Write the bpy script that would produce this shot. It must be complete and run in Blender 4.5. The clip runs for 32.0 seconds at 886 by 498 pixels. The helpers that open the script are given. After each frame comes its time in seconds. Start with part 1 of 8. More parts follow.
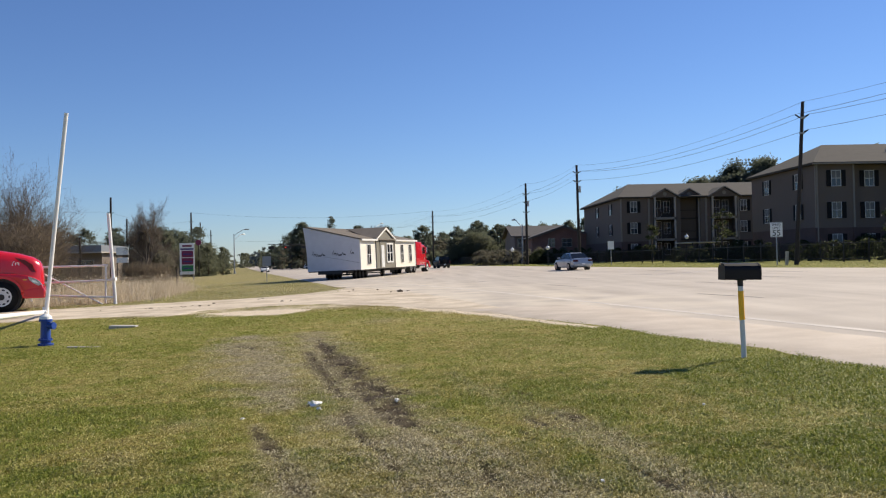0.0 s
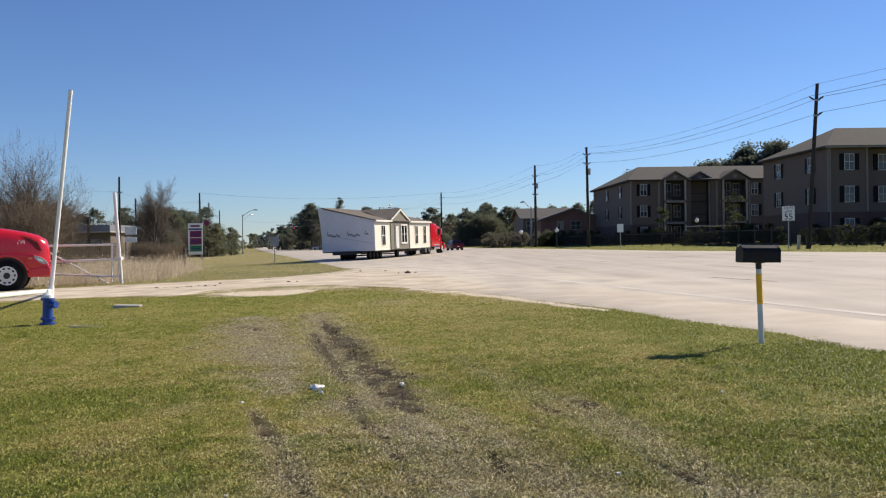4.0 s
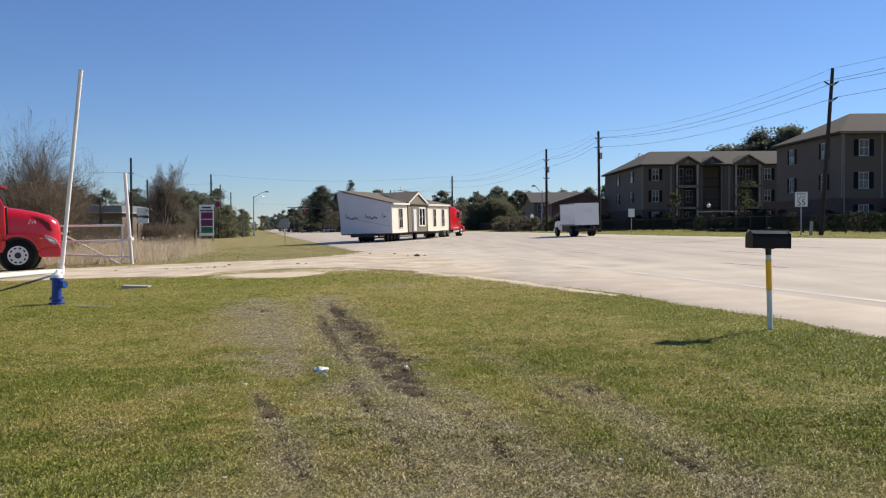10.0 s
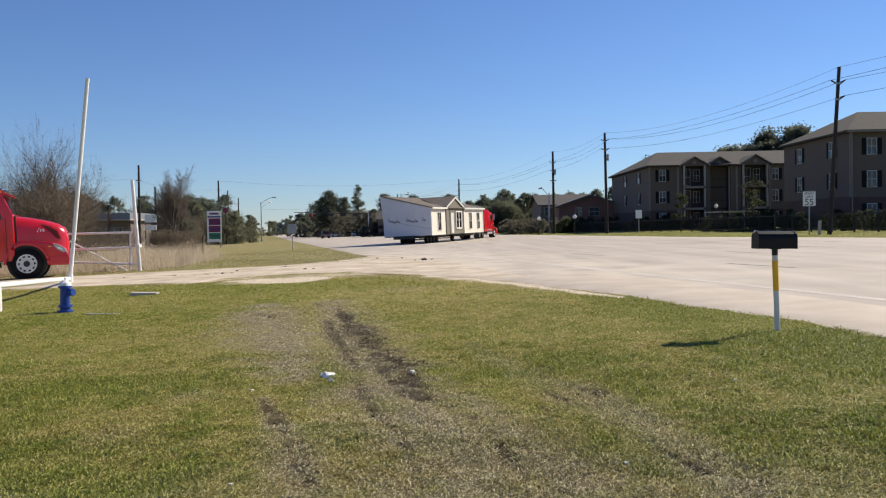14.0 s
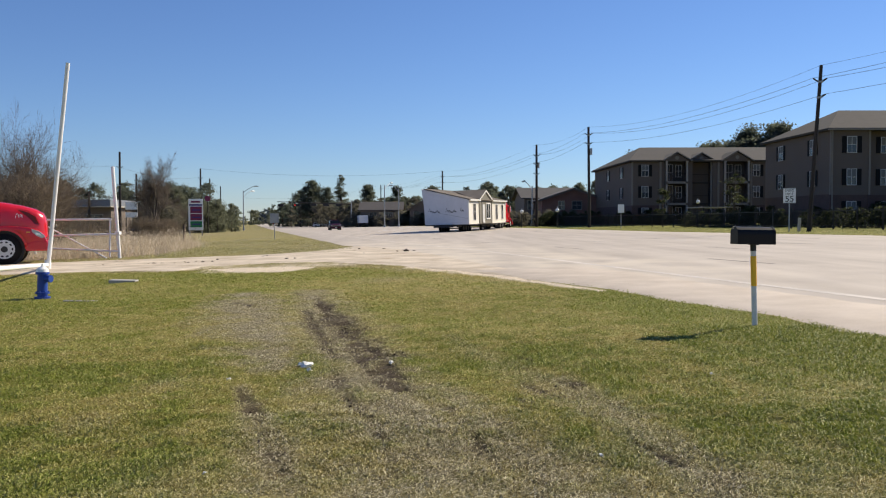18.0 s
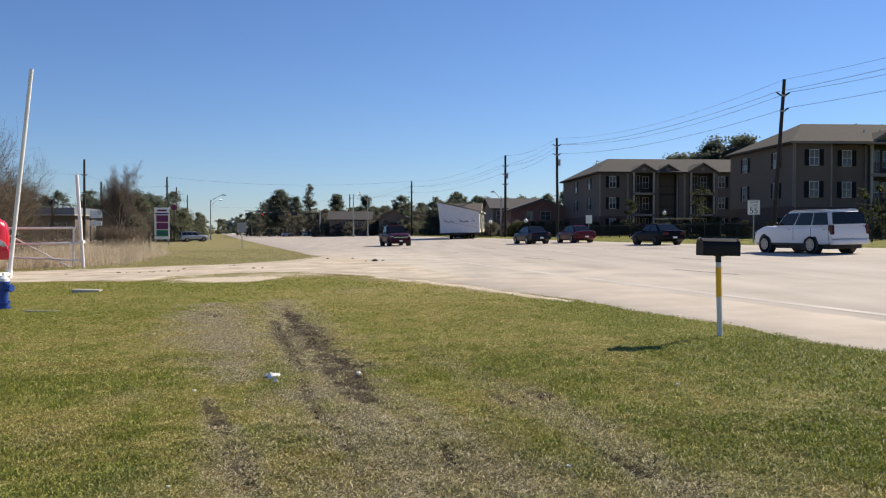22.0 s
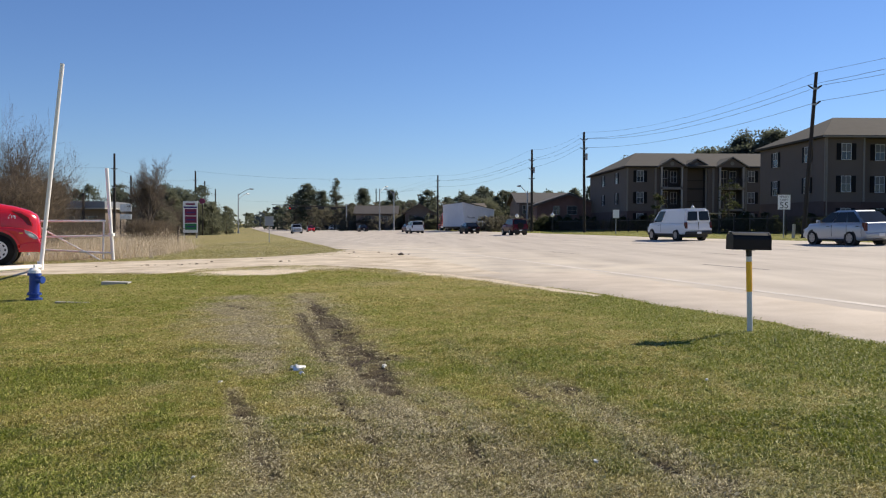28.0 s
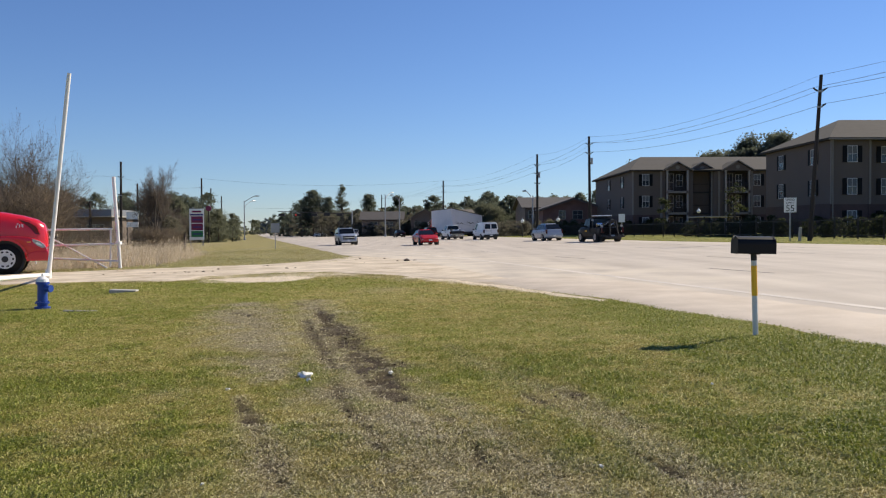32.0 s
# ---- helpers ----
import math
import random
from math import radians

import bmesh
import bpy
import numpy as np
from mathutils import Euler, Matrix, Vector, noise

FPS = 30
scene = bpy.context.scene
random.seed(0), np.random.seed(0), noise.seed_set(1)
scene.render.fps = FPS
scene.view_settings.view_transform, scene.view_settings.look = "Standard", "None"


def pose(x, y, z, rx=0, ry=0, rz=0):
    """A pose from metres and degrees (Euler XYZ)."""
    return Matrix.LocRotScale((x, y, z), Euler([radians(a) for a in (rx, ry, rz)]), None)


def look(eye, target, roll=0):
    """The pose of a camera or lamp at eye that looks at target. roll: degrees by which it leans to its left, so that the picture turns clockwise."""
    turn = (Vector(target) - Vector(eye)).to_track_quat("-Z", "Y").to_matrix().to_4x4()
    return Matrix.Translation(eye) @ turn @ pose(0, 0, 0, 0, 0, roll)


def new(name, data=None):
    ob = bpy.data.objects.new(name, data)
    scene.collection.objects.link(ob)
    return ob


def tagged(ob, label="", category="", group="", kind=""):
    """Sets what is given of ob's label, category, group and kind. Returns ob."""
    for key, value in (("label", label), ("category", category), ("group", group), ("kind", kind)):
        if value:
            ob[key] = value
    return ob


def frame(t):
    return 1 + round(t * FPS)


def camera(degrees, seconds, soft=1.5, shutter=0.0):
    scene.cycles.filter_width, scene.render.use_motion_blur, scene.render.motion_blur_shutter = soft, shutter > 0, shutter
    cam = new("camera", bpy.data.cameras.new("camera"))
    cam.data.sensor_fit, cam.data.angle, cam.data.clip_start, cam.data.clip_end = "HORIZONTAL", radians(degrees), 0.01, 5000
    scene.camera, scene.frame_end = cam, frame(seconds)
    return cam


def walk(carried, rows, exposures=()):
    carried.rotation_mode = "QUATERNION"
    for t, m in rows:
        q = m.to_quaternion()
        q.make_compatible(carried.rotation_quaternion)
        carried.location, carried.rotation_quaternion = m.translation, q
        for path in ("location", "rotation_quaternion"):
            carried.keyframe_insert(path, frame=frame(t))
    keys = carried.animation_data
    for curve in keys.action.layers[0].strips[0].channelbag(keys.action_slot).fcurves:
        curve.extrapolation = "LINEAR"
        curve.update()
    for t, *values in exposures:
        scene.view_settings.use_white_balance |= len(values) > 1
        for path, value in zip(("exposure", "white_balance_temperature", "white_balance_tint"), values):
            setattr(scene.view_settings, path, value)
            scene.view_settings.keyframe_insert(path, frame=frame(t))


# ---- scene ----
cam = camera(55.0, 32.0, soft=1.15)
K = 1.08  # metres per unit of the plan


def camera_rows():
    rows = [
            (0, -0.085, -0.401, 1.426, -1.826, 0.639, 1.257), (0.5, -0.071, -0.402, 1.425, -1.944, -0.023, 0.852), (1, -0.064, -0.359, 1.417, -1.361, -0.615, 0.580),
            (1.5, -0.069, -0.365, 1.417, -0.100, -0.618, 0.604), (2, -0.048, -0.332, 1.414, 0.921, -0.695, 0.442), (2.5, -0.019, -0.303, 1.409, 0.588, -0.819, 0.167),
            (3, -0.050, -0.227, 1.412, -0.861, -0.655, 0.791), (3.5, -0.075, -0.112, 1.397, -1.484, -0.614, 0.929), (5.5, -0.034, -0.030, 1.409, -0.081, -0.340, 0.482),
            (6, -0.034, -0.036, 1.404, -0.272, -0.863, 0.411), (6.5, -0.041, -0.031, 1.401, -0.428, -1.286, 0.128), (7, -0.033, -0.028, 1.399, -0.565, -1.349, -0.116),
            (7.5, -0.027, -0.028, 1.400, -0.254, -1.314, 0.012), (8, -0.023, -0.040, 1.403, -0.046, -1.160, 0.290), (8.5, -0.019, -0.039, 1.401, -0.197, -1.205, 0.301),
            (9, -0.022, -0.022, 1.396, -0.369, -1.370, 0.231), (9.5, -0.021, -0.022, 1.406, -0.512, -1.389, 0.296), (10, -0.017, -0.003, 1.393, -0.534, -1.668, 0.404),
            (10.5, -0.012, 0.000, 1.397, -0.676, -1.978, 0.489), (11, -0.011, -0.014, 1.401, -0.638, -1.946, 0.432), (11.5, -0.003, -0.014, 1.403, -0.272, -1.727, 0.721),
            (12, -0.002, -0.016, 1.404, -0.094, -1.575, 1.021), (12.5, 0.003, -0.004, 1.399, -0.001, -1.611, 1.049), (13, 0.000, -0.000, 1.401, -0.000, -1.671, 0.901),
            (13.5, 0.002, -0.004, 1.400, -0.048, -1.548, 0.933), (14, 0.009, -0.010, 1.400, -0.038, -1.428, 1.051), (14.5, 0.008, 0.001, 1.397, -0.111, -1.659, 0.860),
            (16.5, 0.028, -0.001, 1.392, 0.543, -1.868, 0.502), (17, 0.031, -0.000, 1.393, -0.238, -1.717, 0.370), (17.5, 0.026, -0.008, 1.398, -0.711, -1.775, 0.296),
            (18, 0.033, -0.002, 1.393, -1.177, -2.000, 0.217), (18.5, 0.028, 0.007, 1.388, -1.588, -2.282, 0.030), (19, 0.035, 0.004, 1.390, -1.859, -2.294, 0.003),
            (19.5, 0.028, -0.005, 1.390, -2.238, -2.129, -0.115), (20, 0.030, -0.009, 1.391, -2.504, -2.014, -0.020), (20.5, 0.030, -0.002, 1.393, -2.706, -1.859, 0.172),
            (21, 0.026, 0.009, 1.394, -2.936, -1.658, 0.152), (21.5, 0.034, 0.003, 1.392, -3.157, -1.495, 0.001), (22, 0.038, 0.005, 1.399, -3.259, -1.335, -0.023),
            (22.5, 0.035, 0.005, 1.395, -3.138, -1.239, 0.056), (23, 0.031, 0.012, 1.396, -2.894, -1.337, 0.107), (23.5, 0.032, 0.021, 1.394, -2.698, -1.570, 0.014),
            (24, 0.038, 0.007, 1.394, -2.426, -1.740, -0.016), (24.5, 0.038, 0.024, 1.387, -2.110, -1.837, 0.073), (25, 0.037, 0.026, 1.387, -2.023, -1.806, 0.216),
            (25.5, 0.037, 0.019, 1.389, -2.186, -1.777, 0.273), (27.5, 0.043, 0.040, 1.385, -1.904, -1.674, 0.058), (28, 0.039, 0.055, 1.381, -1.506, -1.716, -0.183),
            (28.5, 0.035, 0.055, 1.384, -0.755, -2.002, -0.191), (29, 0.033, 0.049, 1.380, -0.155, -2.528, -0.045), (29.5, 0.032, 0.060, 1.375, -0.064, -2.832, 0.027),
            (30, 0.035, 0.040, 1.389, -0.241, -2.440, 0.262), (30.5, 0.042, 0.018, 1.389, -0.726, -1.866, 0.521), (31, 0.044, 0.019, 1.390, -1.062, -1.639, 0.646),
            (31.5, 0.047, 0.013, 1.391, -1.152, -1.477, 0.506), (32, 0.044, 0.011, 1.394, -1.119, -1.354, 0.255),
            ]
    return [(t, pose(x * K, y * K, z * K, 90 + pitch, roll, yaw)) for t, x, y, z, yaw, pitch, roll in rows]


walk(cam, camera_rows())

# ---- light ----
SUN_AZ, SUN_EL = 56.0, 36.0
world = bpy.data.worlds.new("sky_world")
scene.world = world
world.use_nodes = True
wn = world.node_tree.nodes
sky = wn.new("ShaderNodeTexSky")
sky.sky_type = "NISHITA"
sky.sun_disc = False
sky.sun_elevation, sky.sun_rotation = radians(SUN_EL), radians(SUN_AZ)
sky.air_density, sky.dust_density, sky.ozone_density = 1.0, 0.0, 3.0
wn["Background"].inputs["Strength"].default_value = 0.061
clear = wn.new("ShaderNodeVectorMath")
clear.operation = "MULTIPLY"
clear.inputs[1].default_value = (0.84, 1.02, 1.40)
world.node_tree.links.new(sky.outputs[0], clear.inputs[0])
world.node_tree.links.new(clear.outputs[0], wn["Background"].inputs["Color"])
sun = bpy.data.lights.new("sun", "SUN")
sun.energy, sun.angle, sun.color = 5.0, radians(0.53), (1.0, 0.90, 0.74)
sun_ob = new("sun", sun)
sun_ob.matrix_world = look((200 * math.sin(radians(SUN_AZ)), 200 * math.cos(radians(SUN_AZ)), 200 * math.tan(radians(SUN_EL))), (0, 0, 0))
scene.view_settings.exposure = 0.37

# ---- plan: the lie of the land and the road ----
E2 = Vector((-0.2050, 0.9788))
N2 = Vector((0.9788, 0.2050))


def height(x, y):
    return 0.025 * 60 * np.tanh(x / 60) + 0.22 * np.exp(-((x + 11) ** 2 + (y - 31) ** 2) / 128.0)


def H(x, y):
    return float(height(x, y))


def road_xy(lat, s):
    return N2.x * lat + E2.x * s, N2.y * lat + E2.y * s


def lie(x, y, az, dz=0.0):
    """Pose of a thing on the ground at x, y (metres) whose +y looks az degrees right of north, standing square on the slope."""
    e = 0.5
    x, y = x / K, y / K
    up = Vector((-(H(x + e, y) - H(x - e, y)) / (2 * e), -(H(x, y + e) - H(x, y - e)) / (2 * e), 1)).normalized()
    f = Vector((math.sin(radians(az)), math.cos(radians(az)), 0))
    f = (f - up * f.dot(up)).normalized()
    r = f.cross(up)
    m = Matrix((r, f, up)).transposed().to_4x4()
    m.translation = (x * K, y * K, H(x, y) * K + dz)
    return m


# ---- materials ----
def mat(name, color, rough=0.7, metal=0.0, var=0.12, scale=6.0, fine=60.0, bump=0.0, spec=0.5, random_=0.0, trans=0.0, emit=None):
    m = bpy.data.materials.new(name)
    m.use_nodes = True
    nt = m.node_tree
    b = nt.nodes["Principled BSDF"]
    b.inputs["Roughness"].default_value, b.inputs["Metallic"].default_value = rough, metal
    b.inputs["Specular IOR Level"].default_value = spec
    b.inputs["Transmission Weight"].default_value = trans
    if emit:
        b.inputs["Emission Color"].default_value = (*emit[:3], 1)
        b.inputs["Emission Strength"].default_value = emit[3]
    col = (*color, 1)
    if var <= 0 and random_ <= 0:
        b.inputs["Base Color"].default_value = col
        return m
    tc = nt.nodes.new("ShaderNodeNewGeometry") if scale < 0 else nt.nodes.new("ShaderNodeTexCoord")
    vec = tc.outputs["Position"] if scale < 0 else tc.outputs["Object"]
    a, c = nt.nodes.new("ShaderNodeTexNoise"), nt.nodes.new("ShaderNodeTexNoise")
    a.inputs["Scale"].default_value, c.inputs["Scale"].default_value = abs(scale) * 0.2, fine
    a.inputs["Detail"].default_value, c.inputs["Detail"].default_value = 4, 3
    nt.links.new(vec, a.inputs["Vector"])
    nt.links.new(vec, c.inputs["Vector"])
    add = nt.nodes.new("ShaderNodeMath")
    add.operation = "ADD"
    nt.links.new(a.outputs[0], add.inputs[0])
    nt.links.new(c.outputs[0], add.inputs[1])
    mr = nt.nodes.new("ShaderNodeMapRange")
    mr.inputs["From Min"].default_value, mr.inputs["From Max"].default_value = 0.6, 1.4
    mr.inputs["To Min"].default_value, mr.inputs["To Max"].default_value = 1 - var, 1 + var
    nt.links.new(add.outputs[0], mr.inputs["Value"])
    val = mr.outputs[0]
    if random_ > 0:
        oi = nt.nodes.new("ShaderNodeObjectInfo")
        r = nt.nodes.new("ShaderNodeMapRange")
        r.inputs["To Min"].default_value, r.inputs["To Max"].default_value = 1 - random_, 1 + random_
        nt.links.new(oi.outputs["Random"], r.inputs["Value"])
        mu = nt.nodes.new("ShaderNodeMath")
        mu.operation = "MULTIPLY"
        nt.links.new(val, mu.inputs[0])
        nt.links.new(r.outputs[0], mu.inputs[1])
        val = mu.outputs[0]
    hs = nt.nodes.new("ShaderNodeHueSaturation")
    hs.inputs["Color"].default_value = col
    nt.links.new(val, hs.inputs["Value"])
    nt.links.new(hs.outputs[0], b.inputs["Base Color"])
    if bump > 0:
        bp = nt.nodes.new("ShaderNodeBump")
        bp.inputs["Strength"].default_value, bp.inputs["Distance"].default_value = bump, 0.02
        nt.links.new(add.outputs[0], bp.inputs["Height"])
        nt.links.new(bp.outputs[0], b.inputs["Normal"])
    return m


M = {}


def ground_material():
    """Lawn: green and straw blades over soil, with bare gravelly soil and wet mud where the wheels went."""
    m = bpy.data.materials.new("lawn_soil")
    m.use_nodes = True
    nt = m.node_tree
    b = nt.nodes["Principled BSDF"]
    b.inputs["Roughness"].default_value = 0.9
    b.inputs["Specular IOR Level"].default_value = 0.15
    geo = nt.nodes.new("ShaderNodeNewGeometry")

    def noise_(scale, detail=4.0, rough=0.6):
        n = nt.nodes.new("ShaderNodeTexNoise")
        n.inputs["Scale"].default_value, n.inputs["Detail"].default_value, n.inputs["Roughness"].default_value = scale, detail, rough
        nt.links.new(geo.outputs["Position"], n.inputs["Vector"])
        return n.outputs[0]

    def ramp(src, stops):
        r = nt.nodes.new("ShaderNodeValToRGB")
        el = r.color_ramp.elements
        el[0].position, el[0].color = stops[0][0], (*stops[0][1], 1)
        el[1].position, el[1].color = stops[-1][0], (*stops[-1][1], 1)
        for p, c in stops[1:-1]:
            el.new(p).color = (*c, 1)
        nt.links.new(src, r.inputs[0])
        return r.outputs[0]

    def mix(f, a, c):
        n = nt.nodes.new("ShaderNodeMix")
        n.data_type = "RGBA"
        nt.links.new(f, n.inputs[0])
        nt.links.new(a, n.inputs[6])
        nt.links.new(c, n.inputs[7])
        return n.outputs[2]

    def attr(name):
        a = nt.nodes.new("ShaderNodeAttribute")
        a.attribute_name = name
        return a.outputs["Fac"]

    def math_(op, a, c):
        n = nt.nodes.new("ShaderNodeMath")
        n.operation = op
        n.use_clamp = True
        for i, v in enumerate((a, c)):
            if isinstance(v, (int, float)):
                n.inputs[i].default_value = v
            else:
                nt.links.new(v, n.inputs[i])
        return n.outputs[0]

    big, mid, fine = noise_(0.35), noise_(3.0), noise_(85.0, 6.0, 0.75)
    green = ramp(fine, [(0.30, (0.070, 0.080, 0.009)), (0.5, (0.170, 0.176, 0.025)), (0.70, (0.32, 0.305, 0.075))])
    straw = ramp(fine, [(0.30, (0.115, 0.088, 0.022)), (0.5, (0.29, 0.235, 0.070)), (0.70, (0.50, 0.43, 0.165))])
    patch = math_("ADD", math_("MULTIPLY", math_("SUBTRACT", mid, 0.45), 0.8), math_("MULTIPLY", math_("SUBTRACT", big, 0.48), 1.2))
    grass = mix(math_("ADD", attr("straw"), patch), green, straw)
    dead = ramp(fine, [(0.33, (0.064, 0.053, 0.027)), (0.5, (0.235, 0.200, 0.116)), (0.66, (0.50, 0.44, 0.285))])
    mud = ramp(noise_(42.0, 8.0, 0.8), [(0.36, (0.018, 0.012, 0.007)), (0.52, (0.062, 0.044, 0.029)), (0.68, (0.21, 0.158, 0.105))])
    c1 = mix(math_("ADD", attr("dirt"), math_("MULTIPLY", math_("SUBTRACT", noise_(22.0, 5.0, 0.7), 0.5), attr("dirt"))), grass, dead)
    c2 = mix(math_("ADD", attr("mud"), math_("MULTIPLY", math_("SUBTRACT", noise_(30.0, 4.0, 0.7), 0.5), math_("MULTIPLY", attr("mud"), 1.6))), c1, mud)
    sandy = ramp(fine, [(0.3, (0.52, 0.42, 0.29)), (0.5, (0.70, 0.585, 0.43)), (0.72, (0.80, 0.70, 0.55))])
    nt.links.new(mix(attr("sand"), c2, sandy), b.inputs["Base Color"])
    bp = nt.nodes.new("ShaderNodeBump")
    bp.inputs["Strength"].default_value, bp.inputs["Distance"].default_value = 0.8, 0.03
    nt.links.new(fine, bp.inputs["Height"])
    nt.links.new(bp.outputs[0], b.inputs["Normal"])
    return m


def blade_material():
    m = bpy.data.materials.new("grass_blades")
    m.use_nodes = True
    nt = m.node_tree
    b = nt.nodes["Principled BSDF"]
    b.inputs["Roughness"].default_value = 0.65
    b.inputs["Specular IOR Level"].default_value = 0.25
    g = nt.nodes.new("ShaderNodeNewGeometry")

    def ramp(stops):
        r = nt.nodes.new("ShaderNodeValToRGB")
        el = r.color_ramp.elements
        el[0].position, el[0].color = stops[0][0], (*stops[0][1], 1)
        el[1].position, el[1].color = stops[-1][0], (*stops[-1][1], 1)
        for p, c in stops[1:-1]:
            el.new(p).color = (*c, 1)
        nt.links.new(g.outputs["Random Per Island"], r.inputs[0])
        return r.outputs[0]

    def blend(name, first, second):
        a = nt.nodes.new("ShaderNodeAttribute")
        a.attribute_name = name
        n = nt.nodes.new("ShaderNodeMix")
        n.data_type = "RGBA"
        nt.links.new(a.outputs["Fac"], n.inputs[0])
        nt.links.new(first, n.inputs[6])
        nt.links.new(second, n.inputs[7])
        return n.outputs[2]

    green = ramp([(0.0, (0.120, 0.166, 0.016)), (0.5, (0.225, 0.262, 0.034)), (1.0, (0.42, 0.42, 0.105))])
    straw = ramp([(0.0, (0.240, 0.195, 0.044)), (0.5, (0.44, 0.37, 0.105)), (1.0, (0.72, 0.63, 0.29))])
    dead = ramp([(0.0, (0.145, 0.118, 0.062)), (0.5, (0.40, 0.345, 0.200)), (1.0, (0.80, 0.72, 0.50))])
    tone = blend("dead", blend("straw", green, straw), dead)
    nt.links.new(tone, b.inputs["Base Color"])
    up = nt.nodes.new("ShaderNodeVectorMath")
    up.operation = "MULTIPLY_ADD"
    up.inputs[1].default_value, up.inputs[2].default_value = (0.75, 0.75, 0.75), (0, 0, 0.62)
    nt.links.new(g.outputs["Normal"], up.inputs[0])
    nm = nt.nodes.new("ShaderNodeVectorMath")
    nm.operation = "NORMALIZE"
    nt.links.new(up.outputs[0], nm.inputs[0])
    nt.links.new(nm.outputs[0], b.inputs["Normal"])
    tl = nt.nodes.new("ShaderNodeBsdfTranslucent")
    nt.links.new(tone, tl.inputs["Color"])
    mx = nt.nodes.new("ShaderNodeMixShader")
    mx.inputs[0].default_value = 0.3
    nt.links.new(b.outputs[0], mx.inputs[1])
    nt.links.new(tl.outputs[0], mx.inputs[2])
    nt.links.new(mx.outputs[0], nt.nodes["Material Output"].inputs["Surface"])
    return m


def pavement_material(name, base, stain, joint=0.0):
    """Worn concrete or trodden dirt: stains, wheel-worn streaks along the road, fine grit."""
    m = bpy.data.materials.new(name)
    m.use_nodes = True
    nt = m.node_tree
    b = nt.nodes["Principled BSDF"]
    b.inputs["Roughness"].default_value = 0.85
    b.inputs["Specular IOR Level"].default_value = 0.25
    geo = nt.nodes.new("ShaderNodeNewGeometry")
    mp = nt.nodes.new("ShaderNodeMapping")
    mp.inputs["Rotation"].default_value = (0, 0, -math.atan2(-0.205, 0.9788) if joint else 0)
    mp.inputs["Scale"].default_value = (1, 0.06, 1) if joint else (1, 1, 1)
    nt.links.new(geo.outputs["Position"], mp.inputs["Vector"])
    vals = []
    for vec, sc, det in ((mp.outputs[0], 1.1, 5), (geo.outputs["Position"], 0.5, 5), (geo.outputs["Position"], 45.0, 4)):
        n = nt.nodes.new("ShaderNodeTexNoise")
        n.inputs["Scale"].default_value, n.inputs["Detail"].default_value = sc, det
        nt.links.new(vec, n.inputs["Vector"])
        vals.append(n.outputs[0])

    def math_(op, a, c, clamp=False):
        n = nt.nodes.new("ShaderNodeMath")
        n.operation, n.use_clamp = op, clamp
        for i, v in enumerate((a, c)):
            if isinstance(v, (int, float)):
                n.inputs[i].default_value = v
            else:
                nt.links.new(v, n.inputs[i])
        return n.outputs[0]

    s = math_("ADD", math_("MULTIPLY", vals[0], 0.5), math_("ADD", math_("MULTIPLY", vals[1], 0.3), math_("MULTIPLY", vals[2], 0.3)))
    r = nt.nodes.new("ShaderNodeValToRGB")
    r.color_ramp.elements[0].position, r.color_ramp.elements[0].color = 0.40, (*stain, 1)
    r.color_ramp.elements[1].position, r.color_ramp.elements[1].color = 0.68, (*base, 1)
    nt.links.new(s, r.inputs[0])
    # pale dust that wheels have carried out of the drive
    at = nt.nodes.new("ShaderNodeAttribute")
    at.attribute_name = "dust"
    dust = math_("MULTIPLY", at.outputs["Fac"], math_("MULTIPLY", math_("SUBTRACT", vals[1], 0.30), 2.2, True), True)
    mx = nt.nodes.new("ShaderNodeMix")
    mx.data_type = "RGBA"
    nt.links.new(dust, mx.inputs["Factor"])
    nt.links.new(r.outputs[0], mx.inputs[6])
    mx.inputs[7].default_value = (0.70, 0.61, 0.47, 1)
    nt.links.new(mx.outputs[2], b.inputs["Base Color"])
    bp = nt.nodes.new("ShaderNodeBump")
    bp.inputs["Strength"].default_value, bp.inputs["Distance"].default_value = 0.35, 0.01
    nt.links.new(vals[2], bp.inputs["Height"])
    nt.links.new(bp.outputs[0], b.inputs["Normal"])
    return m


